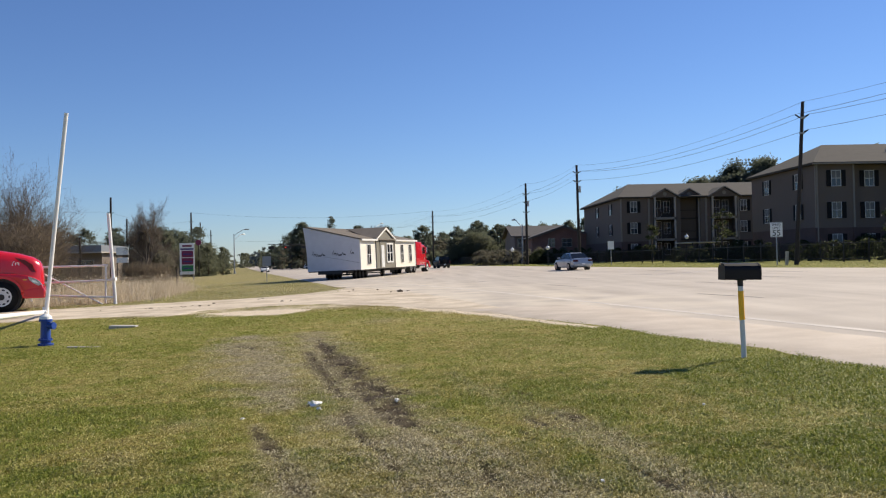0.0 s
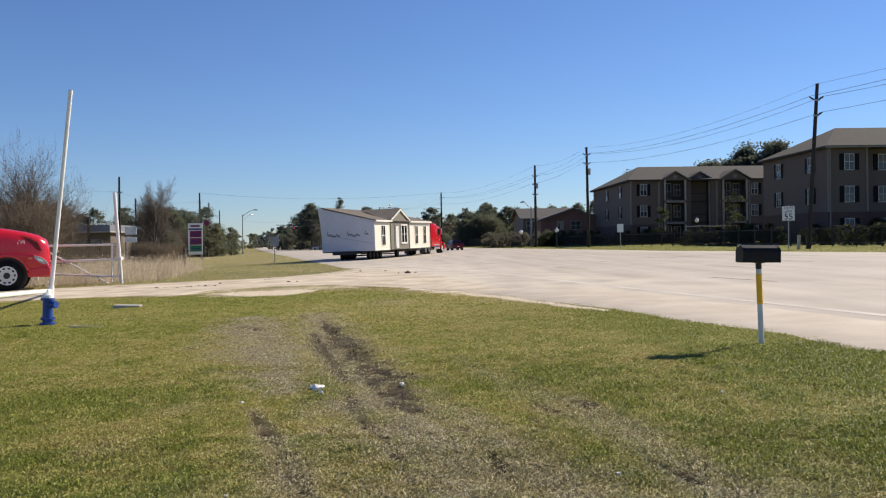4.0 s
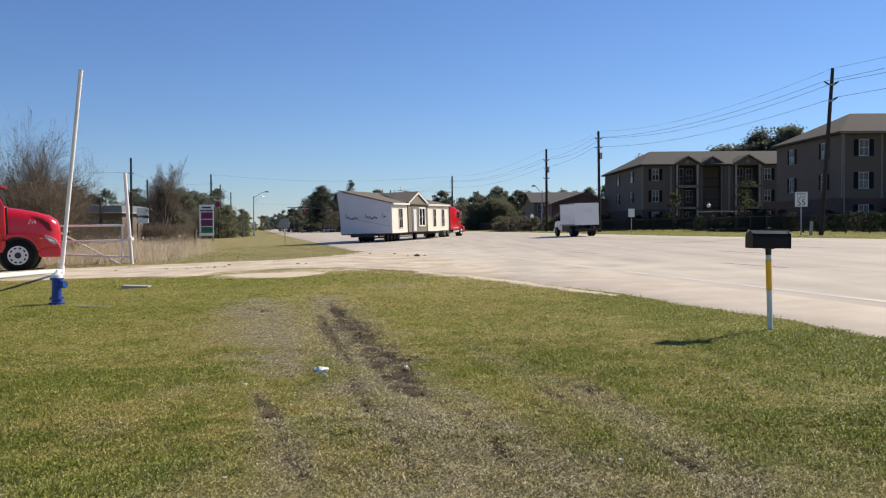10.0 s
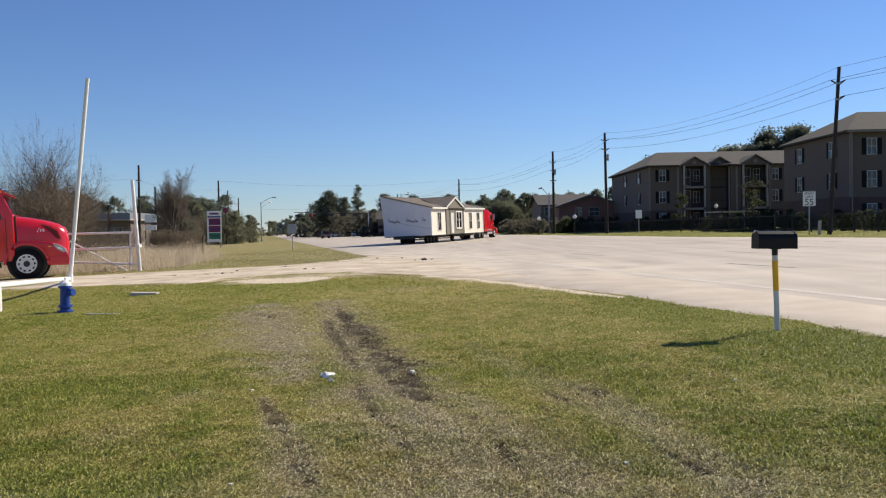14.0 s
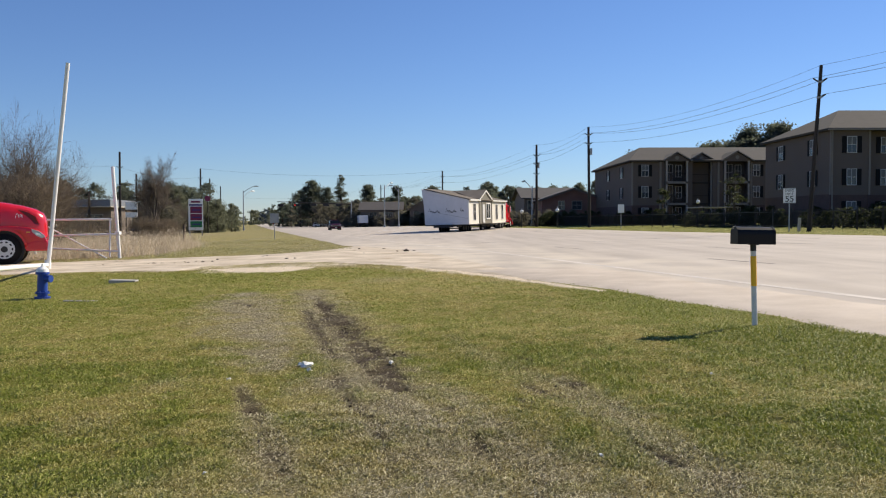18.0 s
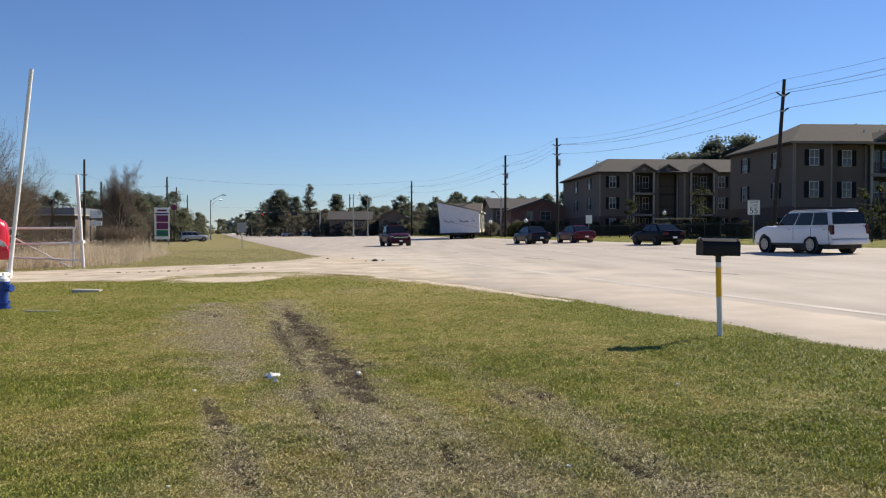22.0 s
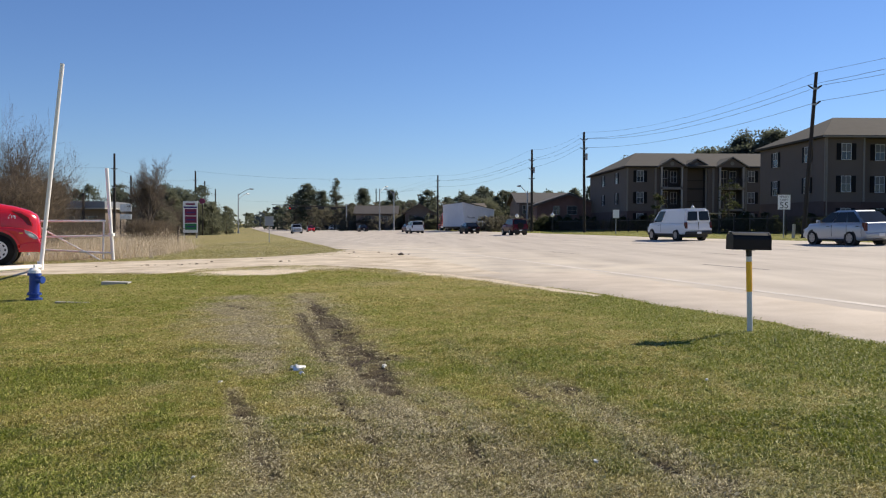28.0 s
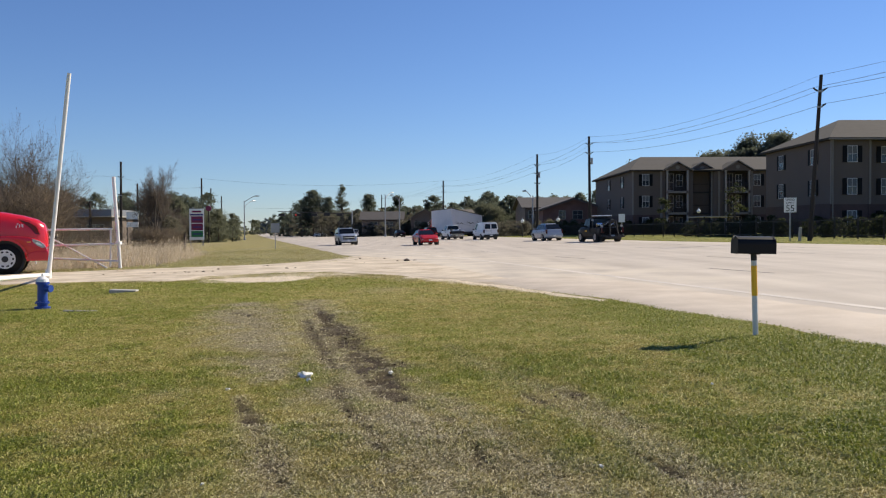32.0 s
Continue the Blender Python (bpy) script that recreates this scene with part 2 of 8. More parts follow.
def leaf_material(name, dark, light, soft=0.7):
    m = bpy.data.materials.new(name)
    m.use_nodes = True
    nt = m.node_tree
    b = nt.nodes["Principled BSDF"]
    b.inputs["Roughness"].default_value = 0.7
    b.inputs["Specular IOR Level"].default_value = 0.2
    g = nt.nodes.new("ShaderNodeNewGeometry")
    r = nt.nodes.new("ShaderNodeValToRGB")
    r.color_ramp.elements[0].color, r.color_ramp.elements[1].color = (*dark, 1), (*light, 1)
    nt.links.new(g.outputs["Random Per Island"], r.inputs[0])
    nt.links.new(r.outputs[0], b.inputs["Base Color"])
    up = nt.nodes.new("ShaderNodeVectorMath")
    up.operation = "MULTIPLY_ADD"
    up.inputs[1].default_value, up.inputs[2].default_value = (soft, soft, soft), (0.10, 0.0, 0.75 - 0.5 * soft)
    nt.links.new(g.outputs["Normal"], up.inputs[0])
    nm = nt.nodes.new("ShaderNodeVectorMath")
    nm.operation = "NORMALIZE"
    nt.links.new(up.outputs[0], nm.inputs[0])
    nt.links.new(nm.outputs[0], b.inputs["Normal"])
    tl = nt.nodes.new("ShaderNodeBsdfTranslucent")
    nt.links.new(r.outputs[0], tl.inputs["Color"])
    mx = nt.nodes.new("ShaderNodeMixShader")
    mx.inputs[0].default_value = 0.6
    nt.links.new(b.outputs[0], mx.inputs[1])
    nt.links.new(tl.outputs[0], mx.inputs[2])
    nt.links.new(mx.outputs[0], nt.nodes["Material Output"].inputs["Surface"])
    return m


def make_materials():
    M["lawn"] = ground_material()
    M["blade"] = blade_material()
    M["concrete_road"] = pavement_material("pale_concrete", (0.54, 0.475, 0.40), (0.40, 0.345, 0.285), 1)
    M["dirt_drive"] = pavement_material("trodden_limestone", (0.72, 0.62, 0.48), (0.38, 0.30, 0.205))
    M["shoulder"] = pavement_material("dusty_shoulder", (0.60, 0.515, 0.42), (0.44, 0.37, 0.29))
    M["line_white"] = mat("road_paint_white", (0.57, 0.51, 0.44), 0.8, var=0.3, scale=3, fine=20)
    M["joint"] = mat("tar_joint", (0.13, 0.12, 0.11), 0.9, var=0.3)
    M["red"] = mat("red_truck_paint", (0.55, 0.010, 0.022), 0.22, var=0.05, spec=0.75)
    M["maroon"] = mat("maroon_paint", (0.050, 0.004, 0.013), 0.35, var=0.05, spec=0.2)
    M["redcar"] = mat("bright_red_paint", (0.50, 0.02, 0.02), 0.25, var=0.05)
    M["wine"] = mat("dark_red_paint", (0.115, 0.007, 0.011), 0.3, var=0.05, spec=0.35)
    M["white"] = mat("white_paint", (0.75, 0.75, 0.74), 0.35, var=0.04)
    M["silver"] = mat("silver_paint", (0.42, 0.44, 0.47), 0.28, metal=0.4, var=0.05)
    M["grey"] = mat("grey_paint", (0.25, 0.26, 0.27), 0.3, metal=0.4, var=0.05)
    M["black"] = mat("black_paint", (0.006, 0.006, 0.007), 0.4, var=0.05, spec=0.1)
    M["navy"] = mat("dark_blue_paint", (0.007, 0.008, 0.013), 0.28, var=0.05, spec=0.3)
    M["glass"] = mat("dark_vehicle_glass", (0.010, 0.012, 0.014), 0.08, var=0, spec=0.35)
    M["tyre"] = mat("rubber", (0.012, 0.012, 0.012), 0.85, var=0.2, spec=0.25)
    M["rim"] = mat("alloy", (0.30, 0.30, 0.31), 0.35, metal=0.8, var=0.1)
    M["chrome"] = mat("chrome", (0.75, 0.75, 0.76), 0.12, metal=1.0, var=0.03)
    M["trim"] = mat("black_trim", (0.02, 0.02, 0.02), 0.6, var=0.1)
    M["lamp_red"] = mat("tail_lens", (0.06, 0.004, 0.006), 0.2, var=0)
    M["lamp_white"] = mat("lamp_lens", (0.38, 0.38, 0.37), 0.15, var=0)
    M["amber"] = mat("amber_lens", (0.75, 0.30, 0.03), 0.25, var=0.05)
    M["chassis"] = mat("dark_steel", (0.03, 0.028, 0.026), 0.7, var=0.2)
    M["plastic_wrap"] = mat("white_wrap_sheet", (0.60, 0.60, 0.63), 0.5, var=0.07, scale=3, fine=2.2, bump=0.6)
    M["cream"] = mat("cream_siding", (0.76, 0.715, 0.61), 0.6, var=0.05)
    M["taupe"] = mat("taupe_siding", (0.17, 0.155, 0.12), 0.7, var=0.1)
    M["shingle_brown"] = mat("brown_shingle", (0.15, 0.125, 0.10), 0.9, var=0.25, fine=9)
    M["shingle_grey"] = mat("weathered_shingle", (0.046, 0.039, 0.032), 1.0, var=0.2, fine=5)
    M["shingle_dark"] = mat("dark_shingle", (0.068, 0.060, 0.056), 0.9, var=0.25, fine=5)
    M["white_trim"] = mat("white_trim", (0.38, 0.35, 0.31), 0.6, var=0.06)
    M["siding_grey"] = mat("grey_taupe_siding", (0.126, 0.095, 0.074), 0.8, var=0.08, scale=2)
    M["brick_warm"] = mat("warm_brick", (0.20, 0.105, 0.082), 0.85, var=0.25, fine=14)
    M["brick_red"] = mat("brown_brick", (0.085, 0.050, 0.042), 0.85, var=0.25, fine=14)
    M["shutter"] = mat("black_shutter", (0.008, 0.008, 0.009), 0.7, var=0.1, spec=0.15)
    M["pane"] = mat("window_glass", (0.035, 0.04, 0.045), 0.08, var=0, spec=0.7)
    M["blind"] = mat("window_blind", (0.125, 0.125, 0.12), 0.7, var=0.05)
    # siding colour darkened, so the porches' shade is in the paint
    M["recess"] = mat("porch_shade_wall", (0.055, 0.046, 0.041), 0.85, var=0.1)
    M["pole_wood"] = mat("creosote_pole", (0.024, 0.019, 0.016), 0.85, var=0.3, scale=4, fine=30, bump=0.3)
    M["galv"] = mat("galvanised_steel", (0.33, 0.34, 0.35), 0.5, metal=0.6, var=0.15)
    M["white_pipe"] = mat("white_pipe_paint", (0.80, 0.79, 0.76), 0.5, var=0.12, scale=8, fine=25)
    M["wire"] = mat("wire", (0.05, 0.05, 0.055), 0.6, var=0)
    M["hyd_blue"] = mat("blue_hydrant_paint", (0.010, 0.055, 0.30), 0.45, var=0.15, scale=20, fine=60, bump=0.1)
    M["yellow"] = mat("yellow_reflector", (0.95, 0.50, 0.02), 0.5, var=0.08)
    M["post_grey"] = mat("weathered_white_post", (0.64, 0.64, 0.62), 0.6, var=0.15, scale=10)
    M["mailbox"] = mat("black_mailbox_enamel", (0.006, 0.006, 0.007), 0.42, var=0.2, scale=10, spec=0.22)
    M["sign_white"] = mat("sign_white", (0.78, 0.78, 0.76), 0.5, var=0.04)
    M["ink"] = mat("sign_black", (0.015, 0.015, 0.015), 0.6, var=0)
    M["concrete"] = mat("grey_concrete", (0.42, 0.39, 0.34), 0.9, var=0.2, scale=5, fine=40, bump=0.3)
    M["litter"] = mat("paper_litter", (0.86, 0.83, 0.77), 0.9, var=0.1, spec=0.1)
    M["iron"] = mat("black_iron", (0.012, 0.012, 0.012), 0.5, var=0.1)
    M["globe"] = mat("white_globe", (0.80, 0.80, 0.78), 0.3, var=0)
    M["bark"] = mat("bark", (0.085, 0.065, 0.05), 0.95, var=0.3, scale=3, fine=12)
    M["bark_grey"] = mat("grey_twigs", (0.10, 0.08, 0.063), 0.95, var=0.2, scale=3, fine=12)
    M["twig"] = leaf_material("fine_twigs", (0.072, 0.057, 0.046), (0.16, 0.13, 0.104))
    # pine and oak stand far off: distance haze is mixed into their colours
    M["leaf_pine"] = leaf_material("hazed_pine_needles", (0.090, 0.106, 0.076), (0.130, 0.146, 0.106), 0.22)
    M["leaf_oak"] = leaf_material("hazed_olive_leaves", (0.122, 0.132, 0.084), (0.172, 0.180, 0.118), 0.22)
    M["leaf_brown"] = leaf_material("brown_leaves", (0.1, 0.075, 0.048), (0.28, 0.215, 0.14))
    M["leaf_grey"] = leaf_material("bare_twig_haze", (0.078, 0.060, 0.042), (0.23, 0.182, 0.13))
    M["leaf_magnolia"] = leaf_material("glossy_leaves", (0.014, 0.022, 0.009), (0.085, 0.095, 0.04))
    M["dry_grass"] = leaf_material("tall_dry_grass", (0.27, 0.205, 0.125), (0.80, 0.68, 0.51))
    M["mud_clod"] = leaf_material("mud_clod", (0.030, 0.022, 0.015), (0.128, 0.096, 0.068))
    M["drive_crumb"] = leaf_material("drive_crumb", (0.10, 0.078, 0.055), (0.32, 0.26, 0.19))
    M["gravel"] = leaf_material("pale_gravel", (0.20, 0.165, 0.115), (0.58, 0.51, 0.38))
    M["column"] = mat("pale_column_paint", (0.34, 0.30, 0.26), 0.7, var=0.08)
    M["board_taupe"] = mat("taupe_board", (0.21, 0.18, 0.15), 0.7, var=0.08)
    M["leaf_scrub"] = leaf_material("grey_olive_scrub", (0.118, 0.112, 0.082), (0.195, 0.18, 0.132), 0.25)
    M["sash_white"] = mat("sash_paint", (0.50, 0.48, 0.45), 0.6, var=0.06)
    M["shop_fascia"] = mat("shop_fascia", (0.17, 0.18, 0.20), 0.6, var=0.1, scale=1.5)
    M["sign_red"] = mat("sign_red", (0.17, 0.008, 0.055), 0.4, var=0.05)
    M["sign_blue"] = mat("sign_blue", (0.03, 0.018, 0.15), 0.4, var=0.05)
    M["sign_green"] = mat("sign_green", (0.010, 0.16, 0.05), 0.4, var=0.05)
    M["stop_red"] = mat("lit_red_signal", (0.5, 0.02, 0.02), 0.4, var=0, emit=(1.0, 0.05, 0.03, 0.5))
    M["brown_wall"] = mat("brown_siding", (0.15, 0.12, 0.10), 0.85, var=0.12)
    M["trim_white"] = mat("bright_white_trim", (0.72, 0.70, 0.65), 0.6, var=0.06)
    # blue of the horizon haze put into the trees' own colour
    M["haze_blue"] = mat("far_woods", (0.09, 0.115, 0.13), 1.0, var=0.2, scale=-0.3, fine=0.2)


make_materials()


# ---- mesh helpers ----
def mesh_of(name, bm, material, smooth=False):
    me = bpy.data.meshes.new(name)
    bmesh.ops.recalc_face_normals(bm, faces=bm.faces)
    bm.to_mesh(me)
    bm.free()
    for m in (material if isinstance(material, (list, tuple)) else [material]):
        me.materials.append(m)
    if smooth:
        for p in me.polygons:
            p.use_smooth = True
    return me


def part(name, bm, material, parent, label="", smooth=False, at_=None):
    ob = new(name, mesh_of(name, bm, material, smooth))
    ob.parent = parent
    if at_ is not None:
        ob.matrix_basis = at_
    if label:
        ob["label"] = label
    return ob


def shared(name, me, parent, at_, label=""):
    ob = new(name, me)
    ob.parent = parent
    ob.matrix_basis = at_
    if label:
        ob["label"] = label
    return ob


def thing(name, m, label, category, group="", kind=""):
    ob = new(name)
    ob.empty_display_size = 0.3
    ob.matrix_basis = m
    return tagged(ob, label, category, group, kind)


def box(bm, x0, x1, y0, y1, z0, z1, bevel=0.0):
    r = bmesh.ops.create_cube(bm, size=1, matrix=Matrix.Translation(((x0 + x1) / 2, (y0 + y1) / 2, (z0 + z1) / 2)) @ Matrix.Diagonal((abs(x1 - x0), abs(y1 - y0), abs(z1 - z0), 1)))
    if bevel > 0:
        es = list({e for v in r["verts"] for e in v.link_edges})
        bmesh.ops.bevel(bm, geom=es, offset=bevel, segments=2, affect="EDGES", profile=0.5)
    return bm


def bx(*a, bevel=0.0):
    return box(bmesh.new(), *a, bevel=bevel)


def tube(bm, a, b, r0, r1=None, seg=8, caps=True):
    a, b = Vector(a), Vector(b)
    d = b - a
    q = d.to_track_quat("Z", "Y").to_matrix().to_4x4()
    bmesh.ops.create_cone(bm, cap_ends=caps, segments=seg, radius1=r0, radius2=r0 if r1 is None else r1, depth=d.length, matrix=Matrix.Translation((a + b) / 2) @ q)
    return bm


def tb(a, b, r0, r1=None, seg=10):
    return tube(bmesh.new(), a, b, r0, r1, seg)


def prism(bm, pts, axis, a, b):
    """A flat outline pushed through along an axis: pts are the two other coordinates in order."""
    def p3(p, w):
        return {"x": (w, p[0], p[1]), "y": (p[0], w, p[1]), "z": (p[0], p[1], w)}[axis]
    va = [bm.verts.new(p3(p, a)) for p in pts]
    vb = [bm.verts.new(p3(p, b)) for p in pts]
    n = len(pts)
    fs = [bm.faces.new(va), bm.faces.new(vb[::-1])]
    for i in range(n):
        fs.append(bm.faces.new((va[i], va[(i + 1) % n], vb[(i + 1) % n], vb[i])))
    return bm


def pr(pts, axis, a, b, bevel=0.0):
    bm = prism(bmesh.new(), pts, axis, a, b)
    if bevel > 0:
        bmesh.ops.recalc_face_normals(bm, faces=bm.faces)
        es = [e for e in bm.edges if len(e.link_faces) == 2 and e.calc_face_angle() > 0.35]
        bmesh.ops.bevel(bm, geom=es, offset=bevel, segments=2, affect="EDGES", profile=0.6)
    return bm


def slab(pts, off, bm=None):
    """A thin sheet from 3D corner points, thickened along off."""
    bm = bm or bmesh.new()
    off = Vector(off)
    va = [bm.verts.new(Vector(p)) for p in pts]
    vb = [bm.verts.new(Vector(p) + off) for p in pts]
    n = len(pts)
    bm.faces.new(va)
    bm.faces.new(vb[::-1])
    for i in range(n):
        bm.faces.new((va[i], va[(i + 1) % n], vb[(i + 1) % n], vb[i]))
    return bm


LATTICE = {}


def vnoise(x, y, scale, seed):
    """Smooth value noise, 0 to 1."""
    if seed not in LATTICE:
        LATTICE[seed] = np.random.RandomState(seed).rand(257, 257)
    g = LATTICE[seed]
    u, v = np.asarray(x) * scale + 1000.5, np.asarray(y) * scale + 1000.5
    i, j = np.floor(u).astype(int), np.floor(v).astype(int)
    fu, fv = u - i, v - j
    fu, fv = fu * fu * (3 - 2 * fu), fv * fv * (3 - 2 * fv)
    i, j = i % 256, j % 256
    return (g[i, j] * (1 - fu) + g[i + 1, j] * fu) * (1 - fv) + (g[i, j + 1] * (1 - fu) + g[i + 1, j + 1] * fu) * fv


def poly_mesh(name, v, material):
    """A mesh of loose faces from an array of faces x corners x 3."""
    n, k = v.shape[0], v.shape[1]
    me = bpy.data.meshes.new(name)
    me.vertices.add(k * n)
    me.vertices.foreach_set("co", v.reshape(-1).astype(np.float32))
    me.loops.add(k * n)
    me.loops.foreach_set("vertex_index", np.arange(k * n, dtype=np.int32))
    me.polygons.add(n)
    me.polygons.foreach_set("loop_start", np.arange(0, k * n, k, dtype=np.int32))
    me.update(calc_edges=True)
    me.materials.append(material)
    return me


def leaf_mesh(name, centres, sizes, material, seed):
    """Many small leaf sheets as one mesh, each a triangle turned at random."""
    rs = np.random.RandomState(seed)
    n = len(centres)
    a = rs.normal(size=(n, 3))
    a /= np.linalg.norm(a, axis=1)[:, None]
    b = rs.normal(size=(n, 3))
    b -= (a * b).sum(1)[:, None] * a
    b /= np.linalg.norm(b, axis=1)[:, None]
    s = np.asarray(sizes)[:, None]
    v = np.stack([centres - (a + 0.55 * b) * s, centres + (a - 0.45 * b) * s, centres + (b - 0.2 * a) * s * 1.15], 1)
    return poly_mesh(name, v, material)


# ---- ground, road, drive ----
def seg_dist(x, y, pts):
    d = np.full(np.shape(x), 1e9)
    for (ax, ay), (bx_, by_) in zip(pts, pts[1:]):
        vx, vy = bx_ - ax, by_ - ay
        t = np.clip(((x - ax) * vx + (y - ay) * vy) / (vx * vx + vy * vy), 0, 1)
        d = np.minimum(d, np.hypot(x - ax - t * vx, y - ay - t * vy))
    return d


def bumps(x, y):
    """Low swells and tussocks of the lawn, dying out at the paved edges."""
    lat = x * 0.9788 + y * 0.205
    fade = np.clip((6.2 - lat) / 1.2, 0, 1) * np.clip((24 - y) / 1.5, 0, 1)
    return fade * ((vnoise(x, y, 0.8, 21) - 0.5) * 0.05 + (vnoise(x, y, 7.0, 22) - 0.5) * 0.018)


def masks(x, y):
    """Straw-coloured turf, dead grey thatch, mud and sand on the lawn: wheel tracks that swing in from the drive."""
    wob = (vnoise(x, y, 1.3, 5) - 0.5) * 0.5 + (vnoise(x, y, 4.0, 6) - 0.5) * 0.6 + (vnoise(x, y, 11.0, 7) - 0.5) * 0.6
    rough = 0.6 * vnoise(x, y, 9.0, 8) + 0.4 * vnoise(x, y, 21.0, 10)

    def band(pts, edge=1.0, soft=1.0):
        """1 on the line, falling softly to 0 past its width; pts are (x, y, half width)."""
        best = np.zeros(np.shape(x))
        for (ax, ay, aw), (cx, cy, cw) in zip(pts, pts[1:]):
            vx, vy = cx - ax, cy - ay
            t = np.clip(((x - ax) * vx + (y - ay) * vy) / (vx * vx + vy * vy), 0, 1)
            d = np.hypot(x - ax - t * vx, y - ay - t * vy) / (aw + (cw - aw) * t)
            best = np.maximum(best, np.clip((1.0 + 0.5 * soft - d + wob * edge) / soft, 0, 1))
        return best

    def spots(rows):
        return sum(v * np.exp(-((x - px) ** 2 + ((y - py) / 1.5) ** 2) / pw ** 2) for px, py, pw, v in rows)
    dead = np.maximum.reduce([
        0.95 * band([(-3.5, 16.4, 0.3), (-2.9, 14.2, 0.55), (-2.2, 11.6, 0.55), (-1.75, 9.7, 0.42), (-1.4, 8.2, 0.3)], 1.8, 2.0),
        0.84 * band([(-2.2, 17.0, 0.3), (-1.6, 13.0, 0.5), (-1.0, 9.8, 0.5), (-0.55, 7.6, 0.42), (-0.2, 6.2, 0.44), (0.0, 5.3, 0.48), (0.25, 4.0, 0.6)], 1.2, 1.7),
        0.76 * band([(0.2, 6.9, 0.12), (0.42, 5.8, 0.22), (0.6, 4.9, 0.3), (0.75, 3.8, 0.4)], 1.2, 1.8),
        0.55 * band([(1.18, 7.2, 0.1), (1.35, 6.1, 0.2), (1.38, 5.2, 0.22), (1.48, 4.4, 0.24), (1.5, 3.6, 0.22)], 1.3, 1.8),
        0.34 * band([(0.3, 10.0, 0.10), (0.75, 8.0, 0.14), (1.2, 5.8, 0.14)], 1.3, 1.8),
        0.6 * band([(-1.55, 7.3, 0.06), (-1.27, 6.34, 0.1), (-1.0, 5.4, 0.16), (-0.75, 4.5, 0.22)], 0.9, 1.2)])
    dead = np.clip(dead + spots([(-2.24, 7.5, 0.22, 0.35), (-2.42, 6.1, 0.2, 0.3), (-1.3, 4.3, 0.5, 0.35), (-0.9, 19.4, 0.6, 0.3), (-2.6, 4.4, 0.35, 0.3), (2.0, 4.2, 0.4, 0.3)]), 0, 1)
    mud = np.maximum.reduce([
        1.0 * band([(-1.92, 15.4, 0.06), (-1.62, 14.0, 0.13), (-1.25, 12.1, 0.2), (-0.92, 10.5, 0.27), (-0.66, 9.4, 0.30), (-0.44, 8.4, 0.26), (-0.3, 7.6, 0.16), (-0.2, 7.0, 0.08)], 1.3, 1.1),
        0.8 * band([(-1.9, 13.6, 0.07), (-1.51, 11.53, 0.12), (-1.24, 10.34, 0.14), (-1.0, 9.3, 0.13), (-0.82, 8.5, 0.08)], 0.9, 1.0),
        0.75 * band([(-0.85, 8.0, 0.05), (-0.70, 7.2, 0.06), (-0.6, 6.75, 0.07), (-0.45, 6.15, 0.06), (-0.32, 5.6, 0.055), (-0.24, 5.3, 0.05), (-0.16, 4.6, 0.06)], 1.0, 1.1),
        1.0 * band([(-0.66, 8.55, 0.05), (-0.50, 7.84, 0.05), (-0.34, 7.18, 0.035)], 0.5, 0.8),
        0.72 * band([(-0.20, 7.05, 0.05), (-0.03, 6.75, 0.05), (0.09, 6.43, 0.065), (0.20, 6.06, 0.06), (0.28, 5.75, 0.05), (0.32, 5.4, 0.045), (0.38, 4.95, 0.055), (0.46, 4.6, 0.06)], 1.1, 1.0),
        0.85 * band([(-1.54, 7.15, 0.045), (-1.30, 6.4, 0.085), (-1.14, 6.0, 0.055)], 0.6, 0.9), 0.65 * band([(-1.14, 6.0, 0.05), (-0.97, 5.35, 0.06), (-0.77, 4.65, 0.08)], 1.0, 1.2),
        0.9 * band([(-3.35, 14.97, 0.05), (-2.84, 14.2, 0.07)], 0.5, 0.8), 0.7 * band([(-2.5, 16.6, 0.06), (-2.28, 16.1, 0.05)], 0.6, 0.9), 0.6 * band([(-2.27, 17.3, 0.08), (-1.95, 17.6, 0.08)], 0.8, 1.0),
        0.7 * band([(0.95, 8.5, 0.06), (1.07, 8.15, 0.04)], 0.8, 1.0), 0.9 * band([(1.24, 7.12, 0.05), (1.34, 7.0, 0.05)], 0.8, 1.0),
        0.85 * band([(1.31, 6.5, 0.04), (1.4, 6.3, 0.05), (1.48, 5.97, 0.08), (1.52, 5.8, 0.06)], 1.2, 1.4),
        0.9 * band([(1.30, 5.14, 0.04), (1.34, 4.91, 0.05), (1.40, 4.72, 0.07), (1.46, 4.6, 0.06)], 1.2, 1.4),
        0.8 * band([(0.84, 7.05, 0.04), (0.97, 6.67, 0.05)], 0.9, 1.0), 1.0 * band([(0.73, 6.44, 0.06), (0.81, 6.17, 0.06)], 0.7, 0.9), 0.6 * band([(1.12, 5.9, 0.04), (1.22, 5.4, 0.05)], 1.0, 1.1)])
    mud = np.maximum(mud, 0.46 * band([(0.9, 8.0, 0.08), (1.2, 6.9, 0.13), (1.4, 5.8, 0.15), (1.5, 4.8, 0.15), (1.6, 4.0, 0.12)], 1.6, 1.8))
    mud = np.maximum(mud, 0.36 * band([(-0.45, 6.6, 0.08), (0.1, 5.6, 0.12), (0.55, 4.6, 0.16), (0.85, 3.8, 0.16)], 1.6, 1.8))
    mud = np.maximum(mud, 0.5 * band([(-9.0, 24.0, 0.12), (-6.6, 24.9, 0.25), (-4.3, 25.7, 0.3), (-2.9, 26.3, 0.2), (-1.2, 24.8, 0.12)], 1.6, 1.6))
    mud = np.clip(mud * (0.26 + 1.28 * rough), 0, 0.97)
